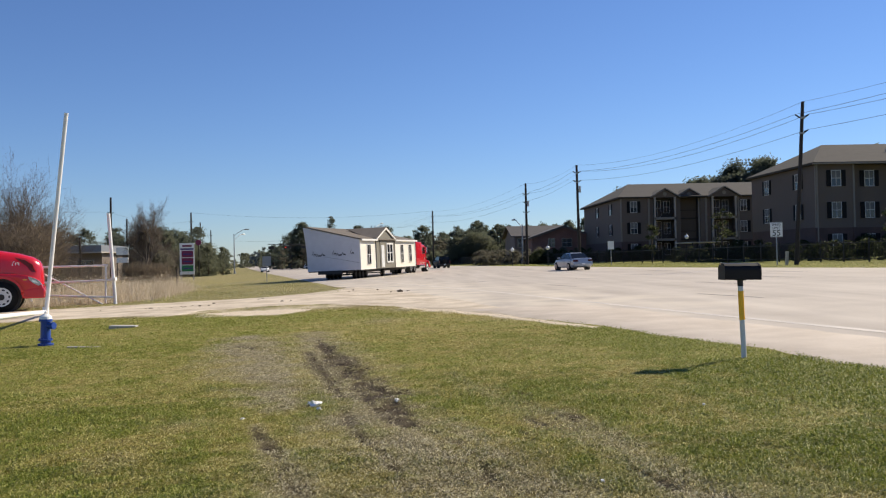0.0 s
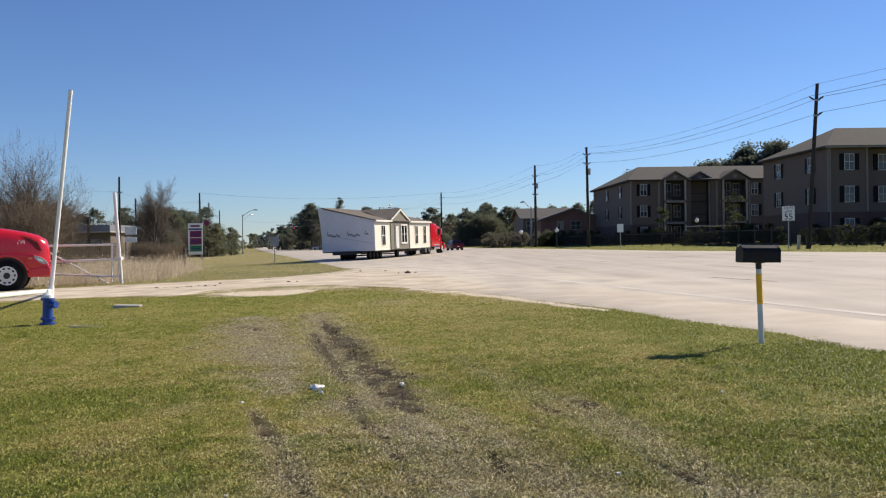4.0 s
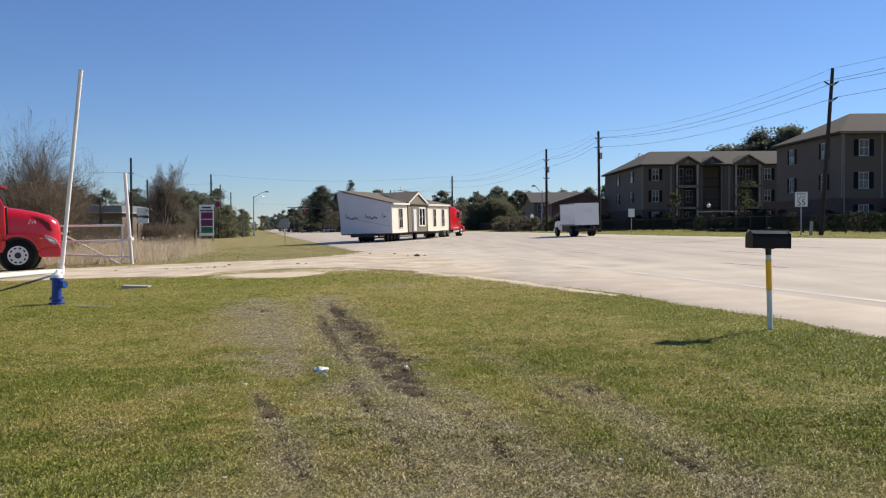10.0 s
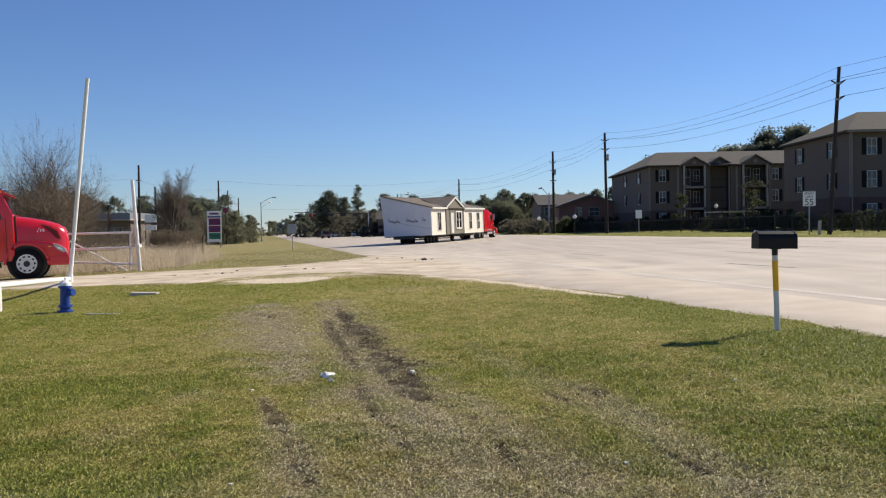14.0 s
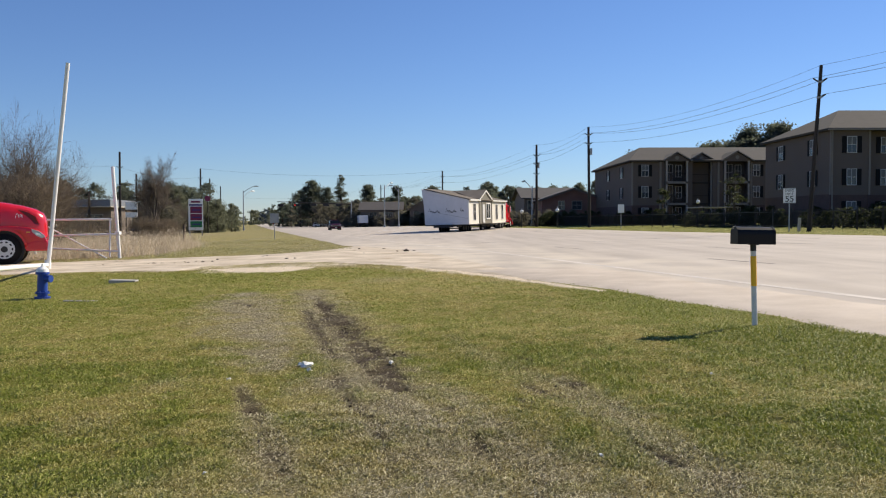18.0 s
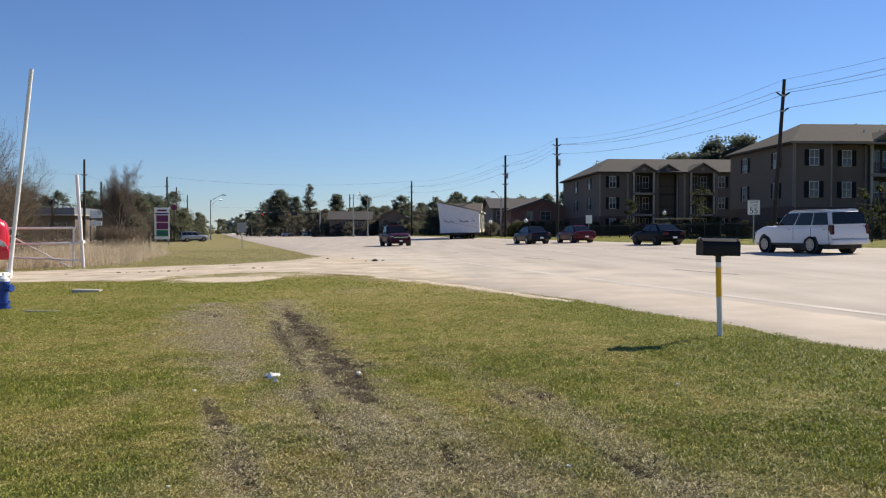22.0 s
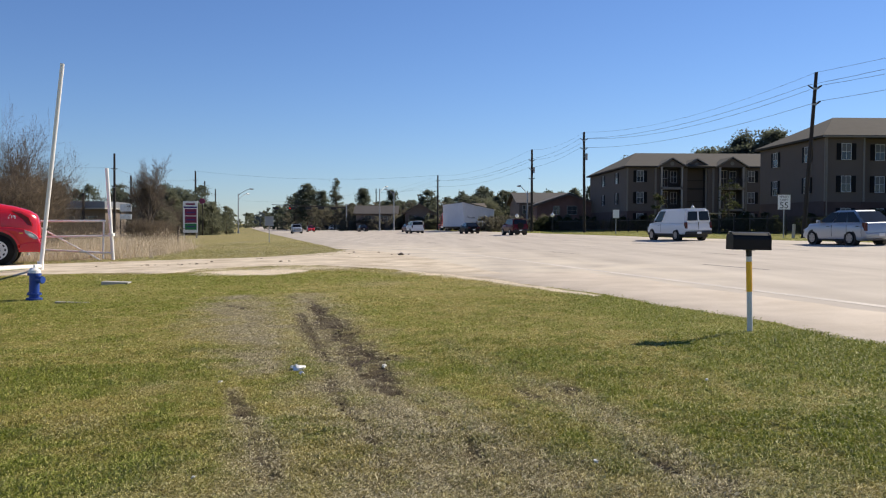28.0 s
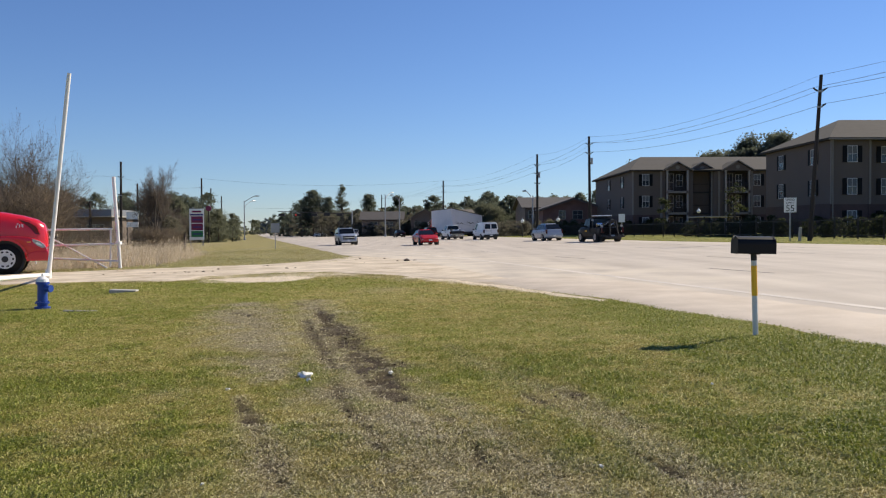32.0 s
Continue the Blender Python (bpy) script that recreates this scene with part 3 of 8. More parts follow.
    low = vnoise(x, y, 0.55, 1) - 0.45
    straw = np.clip(0.36 + 0.5 * low + 0.55 * (vnoise(x, y, 2.3, 2) - 0.5) + 0.85 * (vnoise(x, y, 6.5, 11) - 0.5) + 0.45 * np.clip((y - 27) / 4, 0, 1) * (x < 5), 0.02, 1)
    # greener towards the road and by the drive, bleached along the tracks
    straw = straw - 0.40 * np.clip((x - 2.2) / 0.8, 0, 1) - 0.22 * np.clip((y - 11) / 4, 0, 1) * np.clip((-2.6 - x) / 1.2, 0, 1) + 0.22 * dead + 0.28 * np.clip((5.6 - y) / 1.4, 0, 1) * np.clip((x + 1.2) / 0.8, 0, 1)
    straw = np.clip(straw + spots([(0.62, 7.25, 0.3, 0.35), (-1.5, 7.7, 0.3, 0.3), (-2.74, 11.7, 0.8, 0.35), (-1.0, 6.6, 0.2, 0.3), (-2.4, 6.4, 0.5, 0.25), (1.6, 11.5, 1.2, 0.2), (3.0, 5.6, 0.7, 0.3), (3.6, 7.6, 0.8, 0.25), (0.2, 16, 1.5, 0.25), (2.4, 9.4, 0.5, 0.3), (-3.0, 7.2, 0.4, 0.2)])
                    - spots([(-2.95, 5.8, 0.42, 0.6), (-3.4, 6.4, 0.3, 0.6), (-3.4, 8.15, 0.33, 0.6), (-1.63, 4.75, 0.2, 0.6), (-2.85, 7.15, 0.3, 0.4), (-1.85, 6.7, 0.2, 0.35), (3.2, 4.6, 0.5, 0.35), (2.6, 5.6, 0.4, 0.3), (4.0, 9.0, 1.2, 0.35), (2.9, 12.6, 1.2, 0.35)]), 0, 1)
    rim = np.clip(1.0 - np.abs(seg_dist(x, y, [(-12, 24.2), (-7, 24.9), (-4, 25.6), (-1.5, 25.0), (0.8, 21.6), (2.4, 18.0)]) - 0.2) / 1.0, 0, 1)
    straw = np.clip(straw + 0.5 * rim, 0, 1)
    dead = np.maximum(dead, 0.42 * np.clip((y - 27) / 3, 0, 1) * (x < 5) * (0.5 + vnoise(x, y, 0.4, 14)))
    sand = np.maximum.reduce([
        1.3 * band([(-5.7, 24.4, 0.4), (-5.0, 24.2, 0.9), (-4.3, 24.1, 0.9), (-3.7, 24.5, 0.5)], 1.0),
        0.55 * band([(-7.4, 24.5, 0.4), (-5.5, 26.0, 0.8), (-3.5, 25.8, 0.9), (-2.2, 26.2, 0.4)], 1.4, 1.5),
        1.0 * band([(-0.5, 25.6, 0.2), (0.04, 23.6, 0.35), (0.7, 22.0, 0.4), (1.6, 20.0, 0.25), (2.3, 18.0, 0.15), (3.2, 15.3, 0.08)], 1.5)])
    dead = np.clip(dead * (0.55 + 0.55 * vnoise(x, y, 3.1, 3) + 0.3 * vnoise(x, y, 8.0, 13)) + rim * (vnoise(x, y, 0.9, 4) - 0.35) * 1.2 + sand * 0.5, 0, 1)
    return straw, dead, mud, np.clip(sand * (0.7 + 0.9 * vnoise(x, y, 2.2, 9)), 0, 1)


def build_ground():
    def axis(fine0, fine1, step, outs):
        a = list(np.arange(fine0, fine1, step))
        lo, hi, d = [], [], step
        p = fine0
        while p > -outs:
            d = min(d * 1.25, 400)
            p -= d
            lo.append(p)
        p, d = a[-1], step
        while p < outs:
            d = min(d * 1.25, 400)
            p += d
            hi.append(p)
        return np.array(lo[::-1] + a + hi)
    def cap(a, lim, lo, hi):
        out = [a[0]]
        for v in a[1:]:
            gap = v - out[-1]
            if lo < v < hi and gap > lim:
                k = int(np.ceil(gap / lim))
                out += list(out[-1] + gap * np.arange(1, k) / k)
            out.append(v)
        return np.array(out)
    xs = cap(axis(-7.5, 6.5, 0.07, 3000), 2.5, -90, 90)
    xs = cap(xs, 0.35, -17, 12)
    ys = cap(cap(axis(3.2, 18.0, 0.07, 3000), 2.5, -30, 90), 0.3, -12, 26)
    X, Y = np.meshgrid(xs, ys)
    straw, dirt, mud, sand = masks(X, Y)
    near = np.clip((30 - Y) / 5, 0, 1) * np.clip((14 + X) / 3, 0, 1) * np.clip((Y + 3) / 3, 0, 1)
    dirt, mud = np.where(Y > 27, dirt, dirt * near), mud * near
    Z = height(X, Y) + near * (bumps(X, Y) - mud * 0.03 + (mud + 0.3 * dirt) * (vnoise(X, Y, 8.0, 23) - 0.5) * 0.05)
    nx, ny = len(xs), len(ys)
    idx = np.arange(nx * ny).reshape(ny, nx)
    faces = np.stack([idx[:-1, :-1], idx[:-1, 1:], idx[1:, 1:], idx[1:, :-1]], -1).reshape(-1, 4)
    me = bpy.data.meshes.new("ground")
    me.from_pydata(np.stack([X, Y, Z], -1).reshape(-1, 3).tolist(), [], faces.tolist())
    for nm, v in (("straw", straw), ("dirt", dirt), ("mud", mud), ("sand", sand)):
        at = me.attributes.new(nm, "FLOAT", "POINT")
        at.data.foreach_set("value", v.reshape(-1).astype(np.float32))
    me.materials.append(M["lawn"])
    for p in me.polygons:
        p.use_smooth = True
    tagged(new("ground", me), "mown lawn with straw patches and muddy wheel ruts", "ground", kind="structure")


build_ground()


def strip_mesh(name, left, right, cross, z, material, edge=0.0, seed=3, dip=lambda i, right: -0.03):
    """A sheet between two edge lines, laid on the land; its edges wander by edge metres."""
    n = len(left)
    vs, fs = [], []
    k = cross + 1
    for i in range(n):
        a, b = np.array(left[i]), np.array(right[i])
        w = (b - a) / max(np.linalg.norm(b - a), 1e-6)
        wa = float(vnoise(a[0], a[1], 0.8, seed)) + 0.5 * float(vnoise(a[0], a[1], 3.0, seed + 1)) - 0.75
        wb = float(vnoise(b[0], b[1], 0.8, seed)) + 0.5 * float(vnoise(b[0], b[1], 3.0, seed + 1)) - 0.75
        a = a + w * wa * 2 * edge
        b = b + w * wb * 2 * edge
        for j in range(k):
            f = j / cross
            if edge and cross > 3:
                f = 0.3 / np.linalg.norm(b - a) if j == 1 else 1 - 0.3 / np.linalg.norm(b - a) if j == cross - 1 else f
            p = a + (b - a) * f
            low = edge > 0 and j in (0, cross)
            vs.append((p[0], p[1], H(p[0], p[1]) + (dip(i, j > 0) if low else z)))
    for i in range(n - 1):
        for j in range(cross):
            q = i * k + j
            fs.append((q, q + 1, q + k + 1, q + k))
    me = bpy.data.meshes.new(name)
    me.from_pydata(vs, [], fs)
    me.materials.append(material)
    for p in me.polygons:
        p.use_smooth = True
    return me


def smooth_line(pts, step):
    """Points along a Catmull-Rom line through pts."""
    out = []
    P = [np.array(p, float) for p in pts]
    P = [2 * P[0] - P[1]] + P + [2 * P[-1] - P[-2]]
    for i in range(1, len(P) - 2):
        a, b, c, d = P[i - 1], P[i], P[i + 1], P[i + 2]
        n = max(2, int(np.linalg.norm(c - b) / step))
        for t in np.arange(n) / n:
            out.append(0.5 * (2 * b + (c - a) * t + (2 * a - 5 * b + 4 * c - d) * t * t + (3 * b - a - 3 * c + d) * t ** 3))
    out.append(P[-2])
    return out


def road_left(s):
    return 7.2 if s < 16 else 7.2 - 0.7 * (s - 16) / 4 if s < 20 else 6.5 if s < 40 else 6.5 - 1.1 * min((s - 40) / 10, 1)


def road_right(s):
    return 29.4 + 5.6 * min(max((s - 55) / 75, 0), 1)


def spill_dust(me):
    # a point attribute that fades out from the drive's mouth across the near lanes
    n = len(me.vertices)
    co = np.empty(n * 3)
    me.vertices.foreach_get("co", co)
    co = co.reshape(-1, 3)
    lat, s = co[:, 0] * N2.x + co[:, 1] * N2.y, co[:, 0] * E2.x + co[:, 1] * E2.y
    f = np.clip((13.5 - lat) / 5, 0, 1) * np.clip((s - 10) / 10, 0, 1) * np.clip((64 - s) / 18, 0, 1)
    me.attributes.new("dust", "FLOAT", "POINT").data.foreach_set("value", f.astype(np.float32))


def build_road():
    ss = np.concatenate([np.arange(-450, 0, 15), np.arange(0, 60, 0.4), np.arange(60, 160, 2), np.arange(160, 1500, 12)])
    L = [road_xy(road_left(s), s) for s in ss]
    R_ = [road_xy(road_right(s), s) for s in ss]
    road = tagged(new("road", strip_mesh("road", L, R_, 12, 0.03, M["concrete_road"], 0.09, 3, lambda i, right: -0.03 if right or not 14 < ss[i] < 53 else 0.006)), "wide pale worn concrete highway", "road", kind="structure")
    spill_dust(road.data)
    lower = smooth_line([(-60, 26.5), (-25, 25.2), (-12.8, 24.4), (-9.2, 24.4), (-7.0, 25.4), (-5.0, 26.7), (-3.6, 27.0), (-2.0, 26.1), (-0.3, 23.9), (1.55, 20.4), (2.2, 18.9), (3.0, 17.4)], 0.35)
    upper = smooth_line([(-60, 33.5), (-25, 32.0), (-13.5, 30.9), (-11.2, 31.4), (-8.3, 32.4), (-6.85, 33.3), (-5.8, 34.9), (-4.8, 38.8), (-4.1, 45), (-3.4, 52)], 0.35)
    # the drive proper, then the flared mouth that runs into the road
    lo, up = np.array(lower), np.array(upper)
    xs = np.concatenate([np.linspace(-60, -14, 30), np.linspace(-13.8, -6.9, 40)])
    A = [(x, float(np.interp(x, lo[:len(lo) // 2 + 40, 0], lo[:len(lo) // 2 + 40, 1]))) for x in xs]
    iu = np.argmin(np.abs(up[:, 0] + 6.85))
    B = [(x, float(np.interp(x, up[:iu + 1, 0], up[:iu + 1, 1]))) for x in xs]
    lo_t = lo[lo[:, 0] >= -6.9]
    up_t = up[iu:]
    m = 120
    ti = np.linspace(0, 1, m)
    def along(c):
        d = np.concatenate([[0], np.cumsum(np.linalg.norm(np.diff(c, axis=0), axis=1))])
        return np.stack([np.interp(ti * d[-1], d, c[:, 0]), np.interp(ti * d[-1], d, c[:, 1])], 1)
    A += [tuple(p) for p in along(lo_t)]
    B += [tuple(p) for p in along(up_t)]
    tagged(new("driveway", strip_mesh("driveway", A, B, 16, 0.018, M["dirt_drive"], 0.22, 5, lambda i, right: -0.03 if right or i < 82 else -0.003)), "pale trodden limestone driveway joining the road", "driveway", kind="structure")
    tagged(new("road_shoulder", strip_mesh("road_shoulder", [road_xy(float(np.interp(s, [-60, 11, 14.6, 17, 19.6, 21], [6.55, 6.5, 6.32, 6.1, 5.69, 5.4])), s) for s in np.arange(-60, 21, 0.3)], [road_xy(8.85, s) for s in np.arange(-60, 21, 0.3)], 5, 0.034, M["shoulder"], 0.13, 9)),
           "dusty pale road shoulder", "road shoulder", kind="structure")

    def line(lat, s0, s1, w, material, name):
        ss = np.linspace(s0, s1, max(2, int((s1 - s0) / 3) + 1))
        me = strip_mesh(name, [road_xy(lat - w / 2, s) for s in ss], [road_xy(lat + w / 2, s) for s in ss], 1, 0.033, material)
        o = new(name, me)
        o.parent = road
        return o
    line(9.1, -60, 45, 0.2, M["line_white"], "edge_line")
    line(9.1, 45, 420, 0.14, M["line_white"], "edge_line")
    rs = random.Random(4)
    for lat in (12.85, 17.05, 21.1, 25.1):
        for k in range(-4, 14):
            s = k * 12.2 + {12.85: 6.6, 17.05: 1.6, 21.1: 4, 25.1: 9}[lat]
            line(lat, s, s + 3.0 + rs.random() * 0.3, 0.10, M["joint"], "lane_dash")


build_road()


# ---- house in two halves: the half that is towed away ----
def window_unit(parent, x, y, z, w, h, face, mats, sash=True, name="window"):
    """A sash window: pane, frame bars and sill. face: 'x' looks along +x, '-x', 'y', '-y'."""
    rot = {"-y": 0, "x": 90, "y": 180, "-x": -90}[face]
    win = new(name)
    win.parent = parent
    win.matrix_basis = pose(x, y, z, 0, 0, rot)
    win.empty_display_size = 0.2
    part("pane", bx(-w / 2, w / 2, -0.012, 0.012, -h / 2, h / 2), mats[0], win)
    f = bmesh.new()
    t = 0.055
    box(f, -w / 2 - t, w / 2 + t, -0.04, 0.03, h / 2, h / 2 + t)
    box(f, -w / 2 - t, w / 2 + t, -0.055, 0.03, -h / 2 - t, -h / 2)
    box(f, -w / 2 - t, -w / 2, -0.04, 0.03, -h / 2, h / 2)
    box(f, w / 2, w / 2 + t, -0.04, 0.03, -h / 2, h / 2)
    if sash:
        box(f, -w / 2, w / 2, -0.035, 0.02, -0.025, 0.025)
        box(f, -0.022, 0.022, -0.028, 0.02, -h / 2, h / 2)
    part("window_frame", f, mats[1], win)
    return win


def wheel_meshes(r, w, rim_mat, seg=20, spokes=6):
    big = r > 0.5
    spokes = 10 if big else spokes
    bt = bmesh.new()
    bmesh.ops.create_cone(bt, cap_ends=True, segments=seg + 8 * big, radius1=r, radius2=r, depth=w, matrix=Matrix.Rotation(radians(90), 4, "Y"))
    bmesh.ops.bevel(bt, geom=[e for e in bt.edges if abs(e.verts[0].co.x - e.verts[1].co.x) < 1e-5], offset=r * 0.10, segments=2, affect="EDGES")
    br = bmesh.new()
    bmesh.ops.create_cone(br, cap_ends=True, segments=seg, radius1=r * 0.64, radius2=r * 0.62, depth=w * 1.04, matrix=Matrix.Rotation(radians(90), 4, "Y"))
    bs = bmesh.new()
    if big:
        bmesh.ops.create_cone(bs, cap_ends=True, segments=14, radius1=r * 0.24, radius2=r * 0.2, depth=w * 1.2, matrix=Matrix.Rotation(radians(90), 4, "Y"))
    else:
        bmesh.ops.create_cone(br, cap_ends=True, segments=10, radius1=r * 0.2, radius2=r * 0.16, depth=w * 1.16, matrix=Matrix.Rotation(radians(90), 4, "Y"))
    for k in range(spokes):
        a = 2 * math.pi * k / spokes
        bmesh.ops.create_cone(bs, cap_ends=True, segments=8, radius1=r * 0.075, radius2=r * 0.075, depth=w * 1.07,
                              matrix=Matrix.Rotation(a, 4, "X") @ Matrix.Translation((0, r * 0.47, 0)) @ Matrix.Diagonal((1, 0.8, 1.25, 1)) @ Matrix.Rotation(radians(90), 4, "Y"))
    return mesh_of("tyre", bt, M["tyre"], True), mesh_of("rim", br, rim_mat, False), mesh_of("hole", bs, M["trim"], False)


WHEELS = {}


def add_wheel(parent, x, y, r, w, rim="rim", name="wheel"):
    key = (round(r, 3), round(w, 3), rim)
    if key not in WHEELS:
        WHEELS[key] = wheel_meshes(r, w, M[rim])
    t, ri, ho = WHEELS[key]
    o = shared(name, t, parent, pose(x, y, r))
    shared("rim", ri, o, Matrix.Identity(4))
    shared("rim_holes", ho, o, Matrix.Identity(4))
    return o


def lapped(face, z0, z1, out, thick):
    """Section of a lapped-board wall: the boards step along the face, the back is flat."""
    pts = []
    z = z0
    while z < z1 - 1e-6:
        zt = min(z + 0.2, z1)
        pts += [(face + out * 0.02, z), (face, zt)]
        z = zt
    return pts + [(face - out * thick, z1), (face - out * thick, z0)]


def house_half():
    """Origin: middle of the rear edge on the ground; +y forward. Right long wall finished, left side and rear wrapped."""
    W, L, zb, ze, zh = 5.1, 16.4, 0.80, 3.50, 4.80
    h = thing("manufactured_house_half", Matrix.Identity(4), "half a manufactured house, cream siding, rear wrapped in white sheet", "mobile home")
    x0, x1 = -W / 2, W / 2
    part("rear_wrap", pr([(x0, zb), (x1, zb), (x1, ze), (x0 - 0.30, zh + 0.02), (x0 - 0.12, 3.4), (x0 - 0.02, 2.2)], "y", 0, 0.12), M["plastic_wrap"], h, "wrinkled white plastic sheet")
    part("front_wall", pr([(x0, zb), (x1, zb), (x1, ze), (x0, zh)], "y", L - 0.12, L), M["cream"], h)
    part("side_wrap", bx(x0, x0 + 0.1, 0.12, L - 0.12, zb, zh - 0.02), M["plastic_wrap"], h, "white plastic sheet over the open side")
    # printed marks on the wrap: plain slanted strokes in place of the maker's name
    for cx, n in ((-1.45, 40), (0.5, 40), (2.2, 12)):
        bm = bmesh.new()
        prev = None
        for k in range(n):
            f = k / 39
            x = cx - 0.62 + 1.24 * f + 0.05 * math.sin(26 * f)
            z = 2.24 + 0.05 * f + (0.36 * math.sin(math.pi * f / 0.16) if f < 0.16 else 0.11 * math.sin(34 * f) - (0.16 if 0.55 < f < 0.64 or f > 0.93 else 0))
            if prev:
                (a, b) = prev
                prism(bm, [(a, b - 0.055), (x, z - 0.055), (x, z + 0.06), (a, b + 0.06)], "y", -0.006, 0)
            prev = (x, z)
        part("print_mark", bm, M["ink"], h, "dark slanting printed scribble")
    part("wrap_seam", slab([(-0.9, -0.008, 2.12), (-0.9, -0.008, 2.09), (2.45, -0.008, 1.42), (2.45, -0.008, 1.45)], (0, 0.008, 0)), M["grey"], h)
    # right wall in three lengths, each board course proud
    bay0, bay1 = 4.1, 9.45
    for a, b in ((0.12, bay0), (bay1, L - 0.12)):
        bm = bmesh.new()
        prism(bm, lapped(x1, zb, ze, 1, 0.1), "y", a, b)
        part("side_wall", bm, M["cream"], h)
    bm = bmesh.new()
    box(bm, x1 - 0.1, x1 + 0.06, bay0, bay1, zb, ze + 0.05)
    part("bay_wall", bm, M["taupe"], h, "dark taupe shingled bay")
    for y in (bay0, 5.15, bay1):
        part("corner_board", bx(x1 + 0.02, x1 + 0.10, y - 0.07, y + 0.07, zb, ze), M["taupe"], h)
    part("corner_board", bx(x1 - 0.06, x1 + 0.04, -0.02, 0.12, zb, ze), M["trim_white"], h)
    part("corner_board", bx(x1 - 0.06, x1 + 0.04, L - 0.12, L + 0.02, zb, ze), M["trim_white"], h)
    # gable over the bay
    yc = (bay0 + bay1) / 2
    part("gable", pr([(bay0 + 0.2, ze), (bay1 - 0.2, ze), (yc, ze + 0.95)], "x", x1 - 0.05, x1 + 0.07), M["taupe"], h)
    for s in (-1, 1):
        ya = yc + s * 2.75
        part("gable_trim", slab([(x1 + 0.08, ya, ze - 0.02), (x1 + 0.08, yc, ze + 1.02), (x1 + 0.08, yc, ze + 1.2), (x1 + 0.08, ya, ze + 0.14)], (0.12, 0, 0)), M["trim_white"], h)
        part("gable_roof", slab([(x1 + 0.2, ya, ze + 0.13), (x1 + 0.2, yc, ze + 1.2), (x0 + 1.2, yc, ze + 1.2), (x1 - 0.6, ya, ze + 0.13)], (0, 0, 0.05)), M["shingle_brown"], h)
    # roof with courses
    bm = bmesh.new()
    n = 16
    for k in range(n):
        ta, tb_ = k / n, (k + 1) / n
        xa, xb = x1 + 0.25 + (x0 - 0.1 - x1 - 0.25) * ta, x1 + 0.25 + (x0 - 0.1 - x1 - 0.25) * tb_
        za, zc = ze - 0.03 + (zh - ze + 0.06) * ta, ze - 0.03 + (zh - ze + 0.06) * tb_
        prism(bm, [(xa, za), (xb, zc), (xb, zc + 0.06), (xa, za + 0.08)], "y", -0.12, L + 0.12)
    part("roof", bm, M["shingle_brown"], h)
    part("eave_trim", bx(x1 + 0.2, x1 + 0.27, -0.12, bay0, ze - 0.12, ze + 0.04), M["trim_white"], h)
    part("eave_trim", bx(x1 + 0.2, x1 + 0.27, bay1, L + 0.12, ze - 0.12, ze + 0.04), M["trim_white"], h)
    part("vent_pipe", tb((0.2, 12.0, 3.9), (0.2, 12.0, 4.55), 0.05), M["galv"], h)
    part("vent_pipe", tb((-0.6, 13.5, 4.0), (-0.6, 13.5, 4.6), 0.04), M["galv"], h)
    mats = (M["glass"], M["trim_white"])
    for y, w in ((2.2, 0.85), (11.85, 0.8), (14.6, 0.8)):
        window_unit(h, x1 + 0.03, y, 2.15, w, 1.75, "x", mats)
    window_unit(h, x1 + 0.08, 7.85, 2.25, 1.5, 1.6, "x", mats)
    for a, b, c, d in ((6.92, 7.05, 1.33, 3.17), (8.65, 8.78, 1.33, 3.17), (7.05, 8.65, 3.08, 3.2), (7.05, 8.65, 1.3, 1.42), (7.78, 7.92, 1.42, 3.08)):
        part("window_casing", bx(x1 + 0.06, x1 + 0.13, a, b, c, d), M["trim_white"], h)
    part("front_door", bx(x1 + 0.06, x1 + 0.10, 5.45, 6.25, 0.9, 3.0), M["post_grey"], h, "pale grey panelled door")
    # frame and running gear
    part("bumper_board", bx(-1.5, 0.8, -0.14, 0.0, 0.50, 0.82), M["chassis"], h)
    for x in (-1.2, 1.2):
        part("chassis_beam", bx(x - 0.08, x + 0.08, 0.1, L + 0.6, 0.5, 0.80), M["chassis"], h)
    part("floor_edge", bx(x0 + 0.05, x1 - 0.02, 0.05, L - 0.05, 0.72, 0.80), M["chassis"], h)
    for y in (1.7, 2.6, 3.5, 4.4, 9.2):
        part("axle", tb((-1.3, y, 0.37), (1.3, y, 0.37), 0.05), M["chassis"], h)
        for x in (-1.3, 1.3):
            add_wheel(h, x, y, 0.37, 0.24, "chassis")
    part("tow_tongue", pr([(-1.2, L), (1.2, L), (0.12, L + 3.6), (-0.12, L + 3.6)], "z", 0.62, 0.8), M["chassis"], h)
    return h


# ---- trucks and cars ----
def smoothed(ob, angle=38):
    me = ob.data
    for p in me.polygons:
        p.use_smooth = True
    me.set_sharp_from_angle(angle=radians(angle))
    return ob


